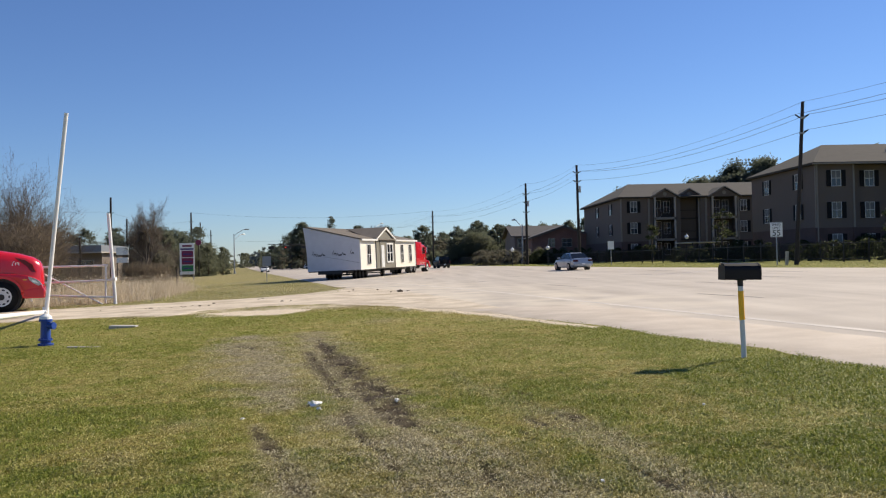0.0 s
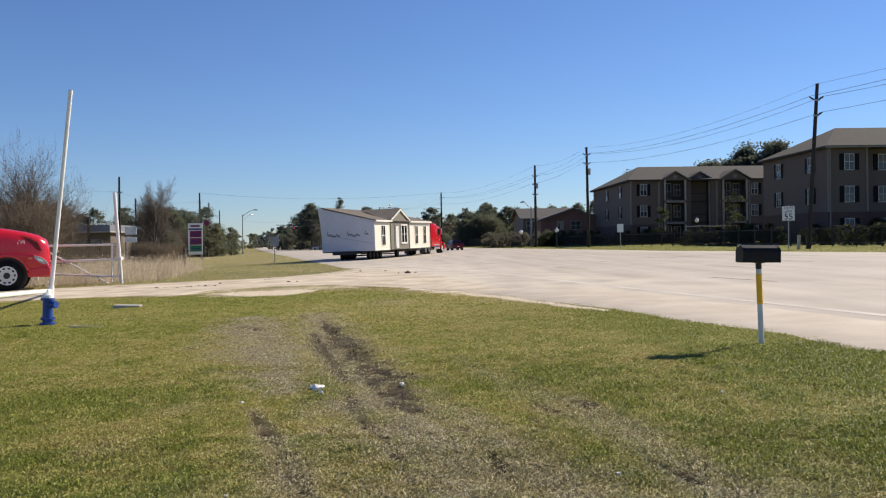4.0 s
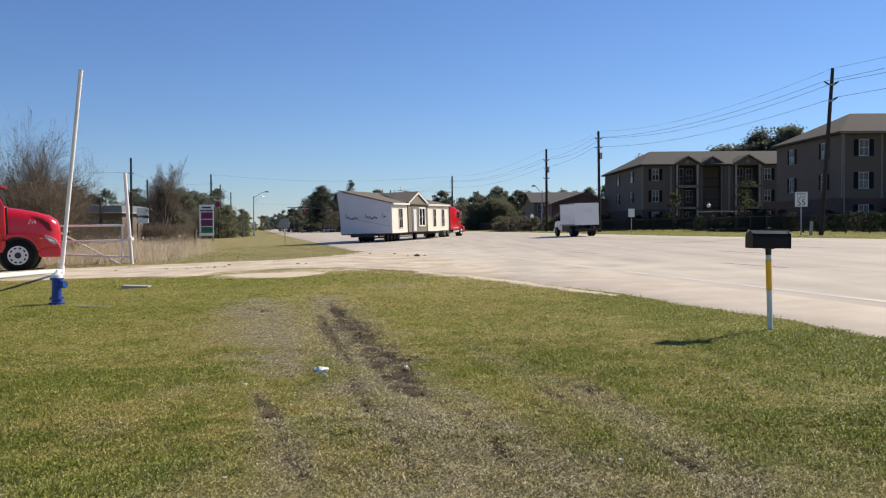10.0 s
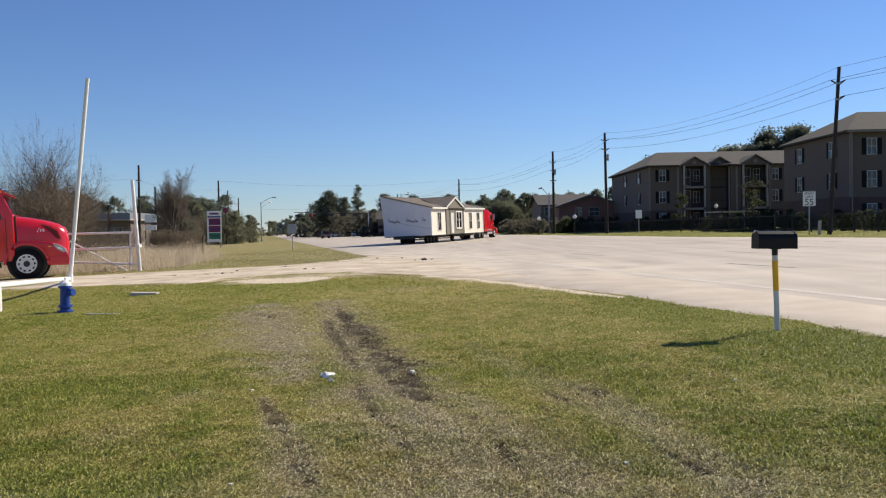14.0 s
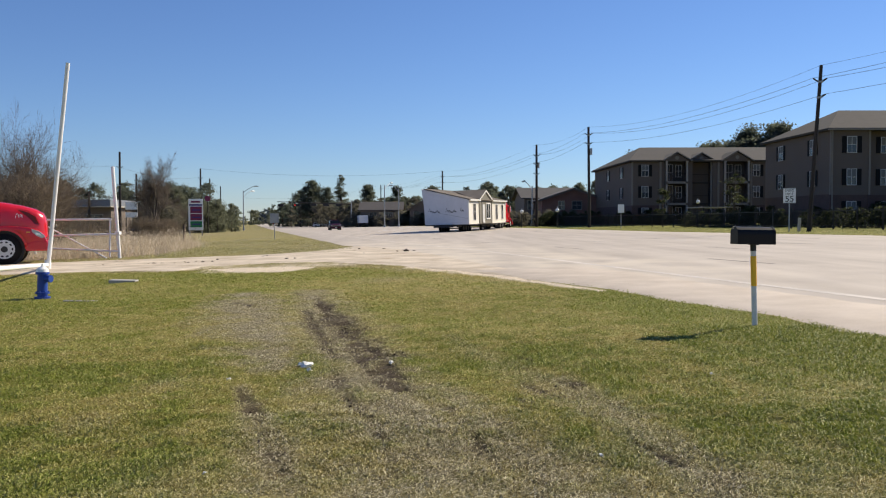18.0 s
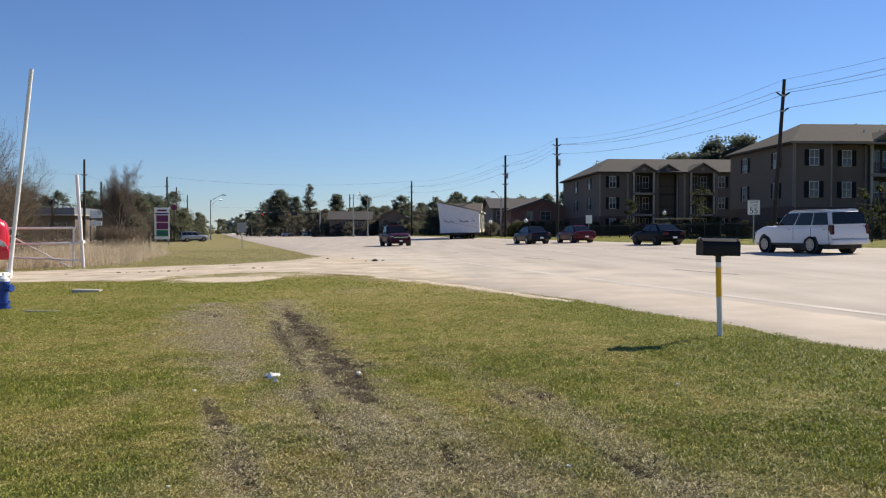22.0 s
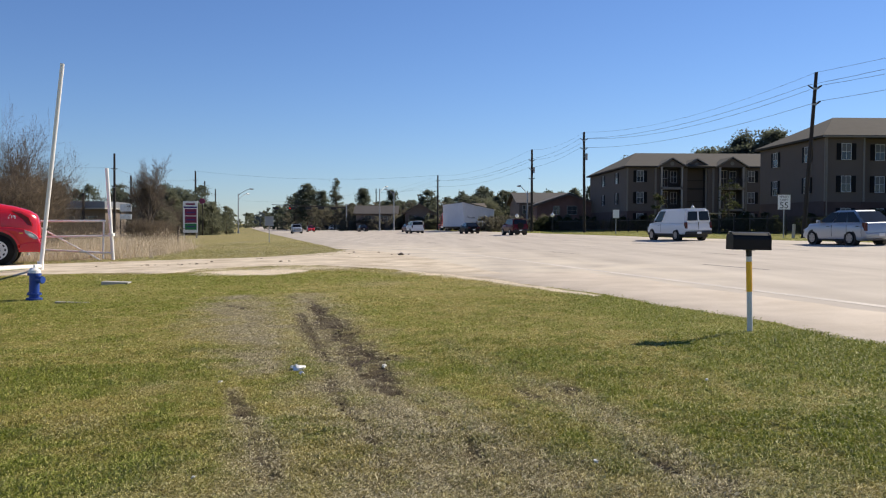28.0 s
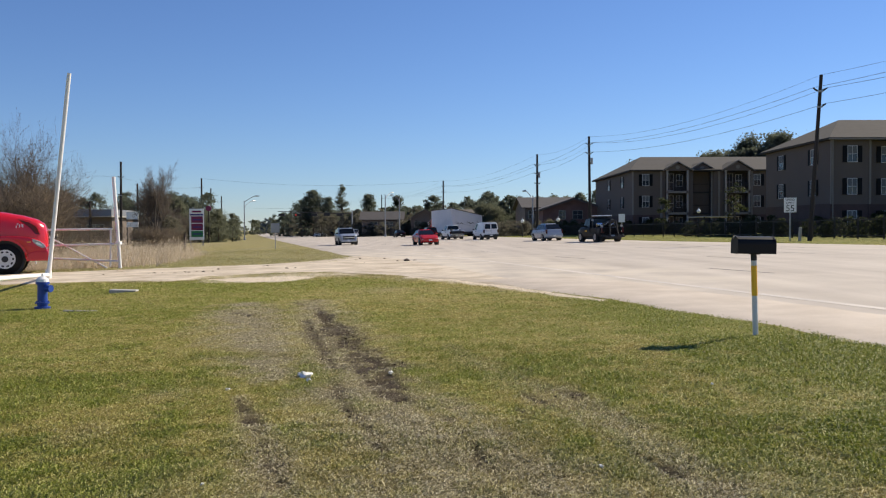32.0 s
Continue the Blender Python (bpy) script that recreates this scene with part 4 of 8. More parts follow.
def semi_truck(label, m, sleeper=True):
    """Conventional road tractor. Origin: below the front bumper; +y forward."""
    t = thing("semi_truck", m, label, "truck")
    r, yf, yc = 0.53, -1.32, -1.66
    # hood, crowned and tapered to the nose
    secs = [(0.00, 0.50, 0.92, 1.42), (-0.03, 0.58, 0.86, 1.60), (-0.10, 0.68, 0.82, 1.75), (-0.32, 0.77, 0.82, 1.90), (-0.75, 0.85, 0.82, 2.04), (-1.25, 0.92, 0.82, 2.15), (-1.60, 0.96, 0.82, 2.21)]
    prof = [(1.0, 0.0), (1.0, 0.45), (0.985, 0.72), (0.93, 0.86), (0.80, 0.95), (0.55, 0.985), (0.28, 1.0), (0.0, 1.005)]
    prof = [(-u, v) for u, v in prof] + prof[-2::-1]
    bm = bmesh.new()
    rings = [[bm.verts.new((u * w, y, z0 + v * (z1 - z0))) for u, v in prof] for y, w, z0, z1 in secs]
    for a, b in zip(rings, rings[1:]):
        for i in range(len(prof) - 1):
            bm.faces.new((a[i], a[i + 1], b[i + 1], b[i]))
    bm.faces.new(rings[0])
    bm.faces.new(rings[-1][::-1])
    smoothed(part("hood", bm, M["red"], t), 50)

    def hw(y):
        """Half width of the hood's side at y."""
        return float(np.interp(-y, [-q[0] for q in secs], [q[1] for q in secs]))
    part("cowl_gap", bx(-0.98, 0.98, yc + 0.005, -1.595, 0.85, 2.19), M["trim"], t)
    for s in (-1, 1):
        # fender: a rounded shell over the wheel that runs down into the bumper
        out = [(0.0, 0.62), (0.0, 0.80), (-0.06, 0.98), (-0.18, 1.10), (-0.36, 1.19), (-0.60, 1.26), (-0.95, 1.31), (-1.32, 1.33), (-1.62, 1.30), (-1.93, 1.10), (-1.97, 0.62)] + [(yf + 0.64 * math.cos(a), 0.53 + 0.64 * math.sin(a)) for a in [math.pi * (1 - k / 14) + 0.10 * (0.5 - k / 14) * 2 for k in range(15)]]
        fd = smoothed(part("fender", pr(out, "x", s * 0.66, s * 1.14, bevel=0.07), M["red"], t), 45)
        lip = bmesh.new()
        ang = [math.pi * k / 20 for k in range(21)]
        for a, b in zip(ang, ang[1:]):
            q = [(yf + rr * math.cos(c), 0.53 + rr * math.sin(c)) for rr, c in ((0.64, a), (0.64, b), (0.72, b), (0.72, a))]
            prism(lip, q, "x", s * 1.06, s * 1.18)
        bmesh.ops.remove_doubles(lip, verts=lip.verts, dist=1e-4)
        smoothed(part("fender_lip", lip, M["red"], fd), 50)
        part("wheel_well", tb((s * 0.55, yf, 0.55), (s * 1.0, yf, 0.55), 0.63, seg=24), M["trim"], t)
        hl = part("headlight", pr([(-0.03, 0.90), (-0.09, 1.00), (-0.24, 1.12), (-0.46, 1.20), (-0.44, 1.09), (-0.30, 0.95), (-0.14, 0.86)], "x", s * 0.98, s * 1.155, bevel=0.015), M["lamp_white"], t, "clear almond-shaped headlamp")
        part("lamp_bezel", pr([(-0.14, 0.94), (-0.20, 1.03), (-0.36, 1.09), (-0.32, 1.0)], "x", s * 1.15, s * 1.160), M["chrome"], hl)
        part("marker_lamp", bx(s * 1.10, s * 1.152, -0.62, -0.50, 1.07, 1.11), M["amber"], t)
        # dark scoop in the hood side and three slanting fleet figures, as plain strokes
        sc = [(-0.88, 1.88), (-0.55, 1.78), (-0.33, 1.62), (-0.23, 1.34), (-0.36, 1.36), (-0.52, 1.58)]
        part("hood_scoop", slab([(s * (hw(y) * 0.995), y, z) for y, z in sc], (s * 0.012, 0, 0)), M["wine"], t)
        part("scoop_lip", slab([(s * (hw(y) + 0.005), y, z) for y, z in ((-0.90, 1.90), (-0.55, 1.80), (-0.32, 1.64), (-0.21, 1.34), (-0.18, 1.34), (-0.29, 1.67), (-0.53, 1.835), (-0.90, 1.92))], (s * 0.02, 0, 0)), M["red"], t)
        for k, (dy, dz, ln) in enumerate(((0, 0, 0.07), (0.03, 0.10, 0.05), (0.10, 0.01, 0.10), (0.14, 0.08, 0.04), (0.20, 0.0, 0.11), (0.16, 0.04, 0.05))):
            y, z = -0.96 + dy, 1.60 + dz
            x = s * (hw(y) + 0.002)
            part("number_stroke", slab([(x, y, z), (x, y + 0.028, z), (x, y + 0.028 + 0.03 * (k % 2), z + ln), (x, y + 0.03 * (k % 2), z + ln)], (s * 0.012, 0, 0)), M["white"], t)
    part("bumper", pr([(0.03, 0.42), (0.05, 0.66), (0.02, 0.78), (-0.30, 0.80), (-0.66, 0.72), (-0.68, 0.44)], "x", -1.15, 1.15, bevel=0.05), M["red"], t)
    part("bumper_air_slot", bx(-0.55, 0.55, -0.1, 0.056, 0.48, 0.60), M["trim"], t)
    part("grille", bx(-0.46, 0.46, -0.30, -0.03, 0.82, 1.40, bevel=0.03), M["chrome"], t)
    for k in range(5):
        part("grille_bar", bx(-0.44, 0.44, -0.04, -0.022, 0.88 + k * 0.10, 0.92 + k * 0.10), M["trim"], t)
    # cab and sleeper
    back = -5.3 if sleeper else -3.95
    cab = pr([(yc, 0.62), (yc, 2.22), (-1.93, 2.86), (-2.08, 3.06), (-2.45, 3.16), (-3.2, 3.20), (-3.4, 3.42 if sleeper else 3.2), (back, 3.52 if sleeper else 3.15), (back, 0.85), (-3.3, 0.72)], "x", -1.14, 1.14, bevel=0.09)
    smoothed(part("cab", cab, M["red"], t), 42)
    part("windshield", slab([(-0.98, yc - 0.02, 2.25), (0.98, yc - 0.02, 2.25), (0.92, -1.92, 2.82), (-0.92, -1.92, 2.82)], (0, 0.03, 0.015)), M["glass"], t)
    part("wiper", slab([(-0.2, yc + 0.03, 2.25), (-0.16, yc + 0.03, 2.25), (-0.62, -1.80, 2.59), (-0.66, -1.80, 2.59)], (0, 0.02, 0.01)), M["trim"], t)
    part("sun_visor", pr([(-1.98, 2.96), (-1.74, 2.90), (-1.73, 2.94), (-1.97, 3.06)], "x", -1.06, 1.06, bevel=0.012), M["red"], t, "red sun visor over the windshield")
    for s in (-1, 1):
        wn_ = part("door_window", slab([(s * 1.14, -2.02, 2.16), (s * 1.14, -2.14, 2.80), (s * 1.14, -2.78, 2.88), (s * 1.14, -2.78, 2.14)], (s * 0.010, 0, 0)), M["glass"], t)
        part("window_divider", bx(s * 1.14, s * 1.155, -2.30, -2.27, 2.15, 2.82), M["trim"], wn_)
        part("rear_side_window", slab([(s * 1.14, -2.88, 2.16), (s * 1.14, -2.88, 2.86), (s * 1.14, -3.14, 2.86), (s * 1.14, -3.14, 2.16)], (s * 0.010, 0, 0)), M["glass"], t)
        part("window_trim", slab([(s * 1.14, -3.18, 2.09), (s * 1.14, -1.98, 2.10), (s * 1.14, -1.98, 2.14), (s * 1.14, -3.18, 2.13)], (s * 0.016, 0, 0)), M["trim"], t)
        for y in (-1.90, -2.84):
            part("door_seam", bx(s * 1.14, s * 1.146, y - 0.012, y + 0.012, 0.95, 2.12), M["wine"], t)
        part("pillar_trim", slab([(s * 1.10, yc - 0.01, 2.23), (s * 1.10, -1.94, 2.88), (s * 1.10, -1.99, 2.88), (s * 1.10, yc - 0.08, 2.23)], (s * 0.05, 0, 0)), M["red"], t)
        part("door_mark", slab([(s * 1.14, -2.20, 1.50), (s * 1.14, -2.44, 1.44), (s * 1.14, -2.56, 1.52), (s * 1.14, -2.36, 1.66), (s * 1.14, -2.24, 1.68)], (s * 0.007, 0, 0)), M["grey"], t, "grey door emblem as a plain shape")
        part("door_mark", slab([(s * 1.15, -2.26, 1.44), (s * 1.15, -2.60, 1.40), (s * 1.15, -2.60, 1.43), (s * 1.15, -2.26, 1.48)], (s * 0.004, 0, 0)), M["trim"], t)
        part("door_handle", bx(s * 1.14, s * 1.18, -2.80, -2.66, 1.86, 1.91), M["chrome"], t)
        mir = part("mirror", bx(s * 1.30, s * 1.48, -2.26, -2.14, 2.42, 2.92, bevel=0.04), M["chrome"], t, "tall polished mirror head")
        for z in (2.46, 2.88):
            part("mirror_arm", tb((s * 1.12, -2.10, z), (s * 1.36, -2.18, z), 0.015, seg=8), M["trim"], mir)
        part("round_mirror", tb((s * 1.36, -2.14, 2.28), (s * 1.36, -2.24, 2.28), 0.10, 0.08, 14), M["chrome"], mir)
        part("exhaust_stack", tb((s * 0.95, back - 0.15, 1.0), (s * 0.95, back - 0.15, 3.8), 0.075), M["chrome"], t)
        part("fuel_tank", tb((s * 0.86, -2.3, 0.70), (s * 0.86, -4.4, 0.70), 0.31, seg=20), M["chrome"], t, "polished fuel tank")
        part("tank_step", bx(s * 0.95, s * 1.16, -4.3, -2.2, 1.00, 1.06, bevel=0.01), M["galv"], t)
        part("tank_step", bx(s * 1.0, s * 1.17, -2.9, -2.3, 0.50, 0.55, bevel=0.01), M["galv"], t)
        part("mud_flap", bx(s * 0.62, s * 1.15, -8.2, -8.17, 0.15, 0.8), M["trim"], t)
        part("chassis_rail", bx(s * 0.42 - 0.05, s * 0.42 + 0.05, -8.2, -0.5, 0.72, 0.98), M["chassis"], t)
        add_wheel(t, s * 1.00, yf, r, 0.28, "post_grey")
        for y in (-6.2, -7.5):
            add_wheel(t, s * 0.99, y, r, 0.28)
            add_wheel(t, s * 0.70, y, r, 0.26, "chassis")
        part("rear_lamp", bx(s * 0.5 - 0.12, s * 0.5 + 0.12, -8.24, -8.2, 0.8, 0.9), M["lamp_red"], t)
        part("air_horn", tb((s * 0.55, -2.0, 3.14), (s * 0.55, -2.55, 3.21), 0.055, 0.025, 10), M["chrome"], t)
    base = part("beacon_base", bx(-0.30, 0.42, -2.62, -2.12, 3.10, 3.24, bevel=0.02), M["trim"], t, "black roof bracket")
    bc = bmesh.new()
    tube(bc, (0.1, -2.40, 3.24), (0.1, -2.40, 3.30), 0.20, 0.20, 16)
    tube(bc, (0.1, -2.40, 3.30), (0.1, -2.40, 3.42), 0.19, 0.13, 16)
    part("beacon", bc, M["amber"], base, "amber rotating beacon")
    part("beacon", tb((0.75, -2.15, 3.10), (0.75, -2.15, 3.34), 0.10, 0.08, 14), M["lamp_red"], t, "red warning lamp")
    for x in (-0.75, -0.45, 0.45, 0.95):
        part("roof_marker", bx(x - 0.06, x + 0.06, -2.16, -2.02, 3.04, 3.11, bevel=0.015), M["amber"], t)
    part("aerial", tb((0.98, -2.95, 3.0), (0.86, -3.05, 4.4), 0.018), M["trim"], t)
    part("fifth_wheel", bx(-0.5, 0.5, -7.4, -6.3, 1.0, 1.12), M["chassis"], t)
    return t


KINDS = {
    # length, width, height, belt, wheel radius, front axle, rear axle, greenhouse (rear foot, front foot, rear top, front top), hood front z, deck z, side panes
    "sedan": (4.60, 1.78, 1.43, 0.93, 0.33, 1.40, -1.30, (-1.80, 1.00, -0.95, 0.10), 0.72, 0.96, 2),
    "hatch": (4.2, 1.74, 1.50, 0.97, 0.32, 1.30, -1.25, (-2.00, 0.95, -1.60, 0.15), 0.78, 0.97, 2),
    "crossover": (4.5, 1.84, 1.66, 1.06, 0.35, 1.36, -1.30, (-2.12, 1.22, -1.32, 0.12), 0.90, 1.05, 3),
    "suv": (5.25, 2.0, 1.84, 1.20, 0.40, 1.65, -1.42, (-2.58, 1.05, -2.40, 0.42), 1.09, 1.18, 3),
    "jeep": (4.2, 1.80, 1.75, 1.10, 0.37, 1.30, -1.15, (-2.05, 0.85, -1.90, 0.35), 0.98, 1.08, 3),
    "van": (5.3, 1.98, 2.05, 1.16, 0.36, 1.75, -1.50, (-2.60, 1.90, -2.52, 1.05), 1.02, 1.14, 2),
    "pickup": (5.6, 2.0, 1.90, 1.14, 0.40, 1.78, -1.68, (-0.75, 1.25, -0.58, 0.42), 1.04, 1.10, 2),
    "pickup_short": (5.25, 1.98, 1.86, 1.12, 0.385, 1.72, -1.40, (-0.95, 1.02, -0.80, 0.22), 1.04, 1.10, 2),
    "wrecker": (5.0, 2.1, 2.0, 1.25, 0.42, 1.70, -1.40, (-0.25, 1.30, -0.18, 0.75), 1.12, 0.90, 2),
}


def SECTION(zl, zs, z):
    """Half-width factors and heights of a body's cross-section, left sill over the top to the right sill."""
    half = [(0.88, zl), (0.965, zl + 0.05), (0.985, zl + 0.14), (1.0, zs), (0.995, zs + 0.55 * (z - 0.10 - zs)), (0.972, z - 0.10), (0.94, z - 0.045), (0.88, z - 0.012), (0.70, z + 0.004), (0.35, z + 0.016)]
    return [(-1, k, q) for k, q in half] + [(1, k, q) for k, q in half[::-1]]


def car(name, kind, paint, label, category):
    L, W, Hh, belt, r, ya, yb, gh, hz, dz, panes = KINDS[kind]
    t = thing(name, Matrix.Identity(4), label, category)
    hl = L / 2
    pick = kind in ("pickup", "pickup_short", "wrecker")
    low = 0.24 if kind not in ("wrecker", "pickup", "pickup_short", "jeep", "suv", "van") else 0.40
    # upper line of the body from tail to nose
    top = [(-hl, 0.60), (-hl + 0.03, dz - 0.16), (-hl + 0.10, dz - 0.03), (-hl + 0.22, dz)]
    if pick:
        top += [(gh[0] - 0.12, dz), (gh[0] - 0.06, belt)]
    else:
        top += [(gh[0], belt)] if gh[0] > -hl + 0.3 else []
    top += [(gh[1] * 0.2, belt), (gh[1], belt - 0.01), ((gh[1] + hl) / 2, (belt + hz) / 2 + 0.05), (hl - 0.42, hz + 0.01), (hl - 0.18, hz - 0.06), (hl - 0.05, hz - 0.2), (hl, 0.58)]
    ys = sorted({round(p[0], 3) for p in top} | {round(-hl + L * k / 26, 3) for k in range(27)})
    zt = np.interp(ys, [p[0] for p in top], [p[1] for p in top])
    bm = bmesh.new()
    rings = []
    for y, z in zip(ys, zt):
        f = abs(y) / hl
        w = W / 2 * (1 - (0.17 if y > 0 else 0.09) * f ** 5)
        zl = low + 0.12 * max(0, f - 0.86) / 0.14
        z = max(z, zl + 0.2)
        zs = zl + (z - zl) * 0.55
        rings.append([bm.verts.new((sx * w * k, y, zz)) for sx, k, zz in SECTION(zl, zs, z)])
    for a, b in zip(rings, rings[1:]):
        n = len(a)
        for i in range(n):
            bm.faces.new((a[i], a[(i + 1) % n], b[(i + 1) % n], b[i]))
    bm.faces.new(rings[0])
    bm.faces.new(rings[-1][::-1])
    smoothed(part("body", bm, paint, t), 32)
    wb, wt = W / 2 - 0.07, W / 2 - (0.27 if kind not in ("van", "suv", "jeep", "wrecker") else 0.20)

    def P(yf, zf, s, off=0.0):
        y = (gh[0] + (gh[2] - gh[0]) * zf) * (1 - yf) + (gh[1] + (gh[3] - gh[1]) * zf) * yf
        return Vector((s * (wb + (wt - wb) * zf ** 1.2 + off), y, belt - 0.03 + (Hh - belt + 0.03) * zf))
    bm = bmesh.new()
    q = [[bm.verts.new(P(yf, zf, s)) for s, yf in ((-1, 0), (1, 0), (1, 1), (-1, 1))] for zf in (0, 1)]
    for i in range(4):
        bm.faces.new((q[0][i], q[0][(i + 1) % 4], q[1][(i + 1) % 4], q[1][i]))
    bm.faces.new(q[1])
    bm.faces.new(q[0][::-1])
    bmesh.ops.recalc_face_normals(bm, faces=bm.faces)
    bmesh.ops.bevel(bm, geom=[e for e in bm.edges if max(v.co.z for v in e.verts) > belt + 0.1], offset=0.13, segments=5, affect="EDGES")
    smoothed(part("cabin", bm, paint, t), 40)
    z0, z1 = 0.09, 0.86
    edges = {2: [(0.05, 0.475), (0.505, 0.935)], 3: [(0.035, 0.31), (0.33, 0.62), (0.64, 0.94)]}[panes]
    if kind == "van":
        edges = [(0.70, 0.92)]
    if kind in ("pickup", "pickup_short"):
        edges = [(0.08, 0.34), (0.38, 0.91)]
    for s in (-1, 1):
        for a, b in edges:
            pts = [P(a, z0, s, 0.003), P(b, z0, s, 0.003), P(b - 0.02 * (b > 0.8), z1, s, 0.012), P(a + 0.02 * (a < 0.1), z1, s, 0.012)]
            part("side_window", slab(pts, (s * 0.010, 0, 0)), M["glass"], t)
        part("headlight", bx(s * (W / 2 * (0.64 if pick else 0.50)), s * (W / 2 * 0.87), hl - 0.26, hl - 0.03, hz - 0.29, hz - 0.13, bevel=0.04), M["lamp_white"], t)
        tz = belt - 0.08 if kind not in ("van", "suv", "jeep", "crossover") else belt + 0.02
        hgt = 0.17 if kind in ("sedan", "hatch") else 0.40
        part("tail_light", bx(s * (W / 2 * 0.90 - (0.38 if hgt < 0.2 else 0.12)), s * (W / 2 * 0.925), -hl - 0.006, -hl + 0.22, tz - hgt, tz, bevel=0.03), M["lamp_red"], t)
        part("mirror", bx(s * (W / 2 - 0.06), s * (W / 2 + 0.14), gh[1] - 0.42, gh[1] - 0.30, belt + 0.02, belt + 0.16, bevel=0.04), M["trim"] if kind not in ("sedan", "crossover") else paint, t)
        for y in (ya, yb):
            part("wheel_well", tb((s * (W / 2 - 0.30), y, r * 1.02), (s * (W / 2 - 0.004), y, r * 1.04), r * 1.12, seg=22), M["trim"], t)
            add_wheel(t, s * (W / 2 - 0.085), y, r, 0.21, "chassis" if paint in (M["maroon"], M["black"]) and kind != "wrecker" else "rim")
        for a, _ in edges[:1] + edges[-1:]:
            yh = P(a, 0, s).y + 0.1
            part("door_handle", bx(s * (W / 2 - 0.01), s * (W / 2 + 0.02), yh, yh + 0.17, belt - 0.17, belt - 0.135, bevel=0.008), M["trim"] if kind != "suv" else M["chrome"], t)
        for a, b in edges:
            yh = P(a, 0, s).y - 0.06
            part("door_seam", bx(s * (W / 2 - 0.012), s * (W / 2 + 0.002), yh - 0.006, yh + 0.006, low + 0.18, belt - 0.09), M["trim"], t)

    def face_glass(yf, nm, zlo=0.08, zhi=0.86):
        sg = 1 if yf == 1 else -1
        a, b = P(yf, zlo, 1), P(yf, zhi, 1)
        w0, w1 = a.x - 0.10, b.x - 0.09
        nrm = Vector((0, (b.z - a.z) * sg, (a.y - b.y) * sg)).normalized() * 0.012
        part(nm, slab([Vector((-w0, a.y, a.z)) + nrm * 0.4, Vector((w0, a.y, a.z)) + nrm * 0.4, Vector((w1, b.y, b.z)) + nrm * 0.4, Vector((-w1, b.y, b.z)) + nrm * 0.4], nrm), M["glass"], t)
    face_glass(1, "windshield")
    if kind in ("suv", "van", "pickup", "pickup_short", "crossover", "jeep"):
        for s in (-1, 1):
            part("sill", bx(s * (W / 2 - 0.12), s * (W / 2 - 0.02), yb + r * 1.2, ya - r * 1.2, low - 0.04, low + 0.07, bevel=0.02), M["trim"], t)
    if kind != "van":
        face_glass(0, "rear_window", 0.12 if not pick else 0.22)
    bump = M["chrome"] if kind in ("pickup", "pickup_short") and paint != M["maroon"] else (M["trim"] if kind in ("van", "jeep", "wrecker") else paint)
    part("front_bumper", bx(-W / 2 * 0.84, W / 2 * 0.84, hl - 0.16, hl + 0.05, 0.34, 0.58, bevel=0.06), bump, t)
    part("rear_bumper", bx(-W / 2 * 0.91, W / 2 * 0.91, -hl - 0.06, -hl + 0.14, 0.40, 0.60, bevel=0.05), bump, t)
    gw = 0.62 if kind in ("pickup", "pickup_short", "suv") else 0.46
    gr = part("grille", bx(-W / 2 * gw, W / 2 * gw, hl - 0.14, hl + 0.006, 0.60, hz - 0.12, bevel=0.02), M["trim"], t)
    if gw > 0.5:
        part("grille_bar", bx(-W / 2 * gw, W / 2 * gw, hl, hl + 0.016, 0.5 * (0.48 + hz) - 0.02, 0.5 * (0.48 + hz) + 0.03), M["chrome"], gr)
    part("number_plate", bx(-0.15, 0.15, -hl - 0.07, -hl - 0.062, 0.44, 0.57), M["sign_white"], t)
    part("number_plate", bx(-0.15, 0.15, hl + 0.052, hl + 0.06, 0.40, 0.52), M["sign_white"], t)
    part("underside", bx(-W / 2 + 0.2, W / 2 - 0.2, -hl + 0.3, hl - 0.3, 0.22, low + 0.12), M["trim"], t)
    if kind in ("pickup", "pickup_short"):
        part("bed_floor", bx(-W / 2 + 0.14, W / 2 - 0.14, -hl + 0.2, gh[0] - 0.15, dz + 0.005, dz + 0.022), M["trim"], t)
        for s in (-1, 1):
            part("bed_rail", bx(s * (W / 2 - 0.17), s * (W / 2 - 0.04), -hl + 0.2, gh[0] - 0.08, dz - 0.04, dz + 0.05, bevel=0.03), paint, t)
        part("tailgate_top", bx(-W / 2 + 0.1, W / 2 - 0.1, -hl + 0.1, -hl + 0.2, dz - 0.04, dz + 0.05, bevel=0.03), paint, t)
    if kind in ("suv",):
        for s in (-1, 1):
            part("roof_rail", bx(s * (wt - 0.14), s * (wt - 0.09), gh[2] + 0.3, gh[3] - 0.3, Hh, Hh + 0.05, bevel=0.01), M["chrome"], t)
    if kind == "jeep":
        part("spare_wheel", tb((0, -hl - 0.14, 0.98), (0, -hl - 0.0, 0.98), 0.33, seg=18), M["tyre"], t)
    if kind == "van":
        for s in (-1, 1):
            a, b = P(0, 0.16, 1), P(0, 0.78, 1)
            part("rear_door_window", slab([(s * 0.06, a.y - 0.004, a.z), (s * (a.x - 0.14), a.y - 0.004, a.z), (s * (b.x - 0.14), b.y - 0.004, b.z), (s * 0.06, b.y - 0.004, b.z)], (0, -0.02, 0)), M["glass"], t)
        part("door_split", bx(-0.01, 0.01, -hl - 0.008, -hl + 0.05, 0.7, belt), M["trim"], t)
    return t


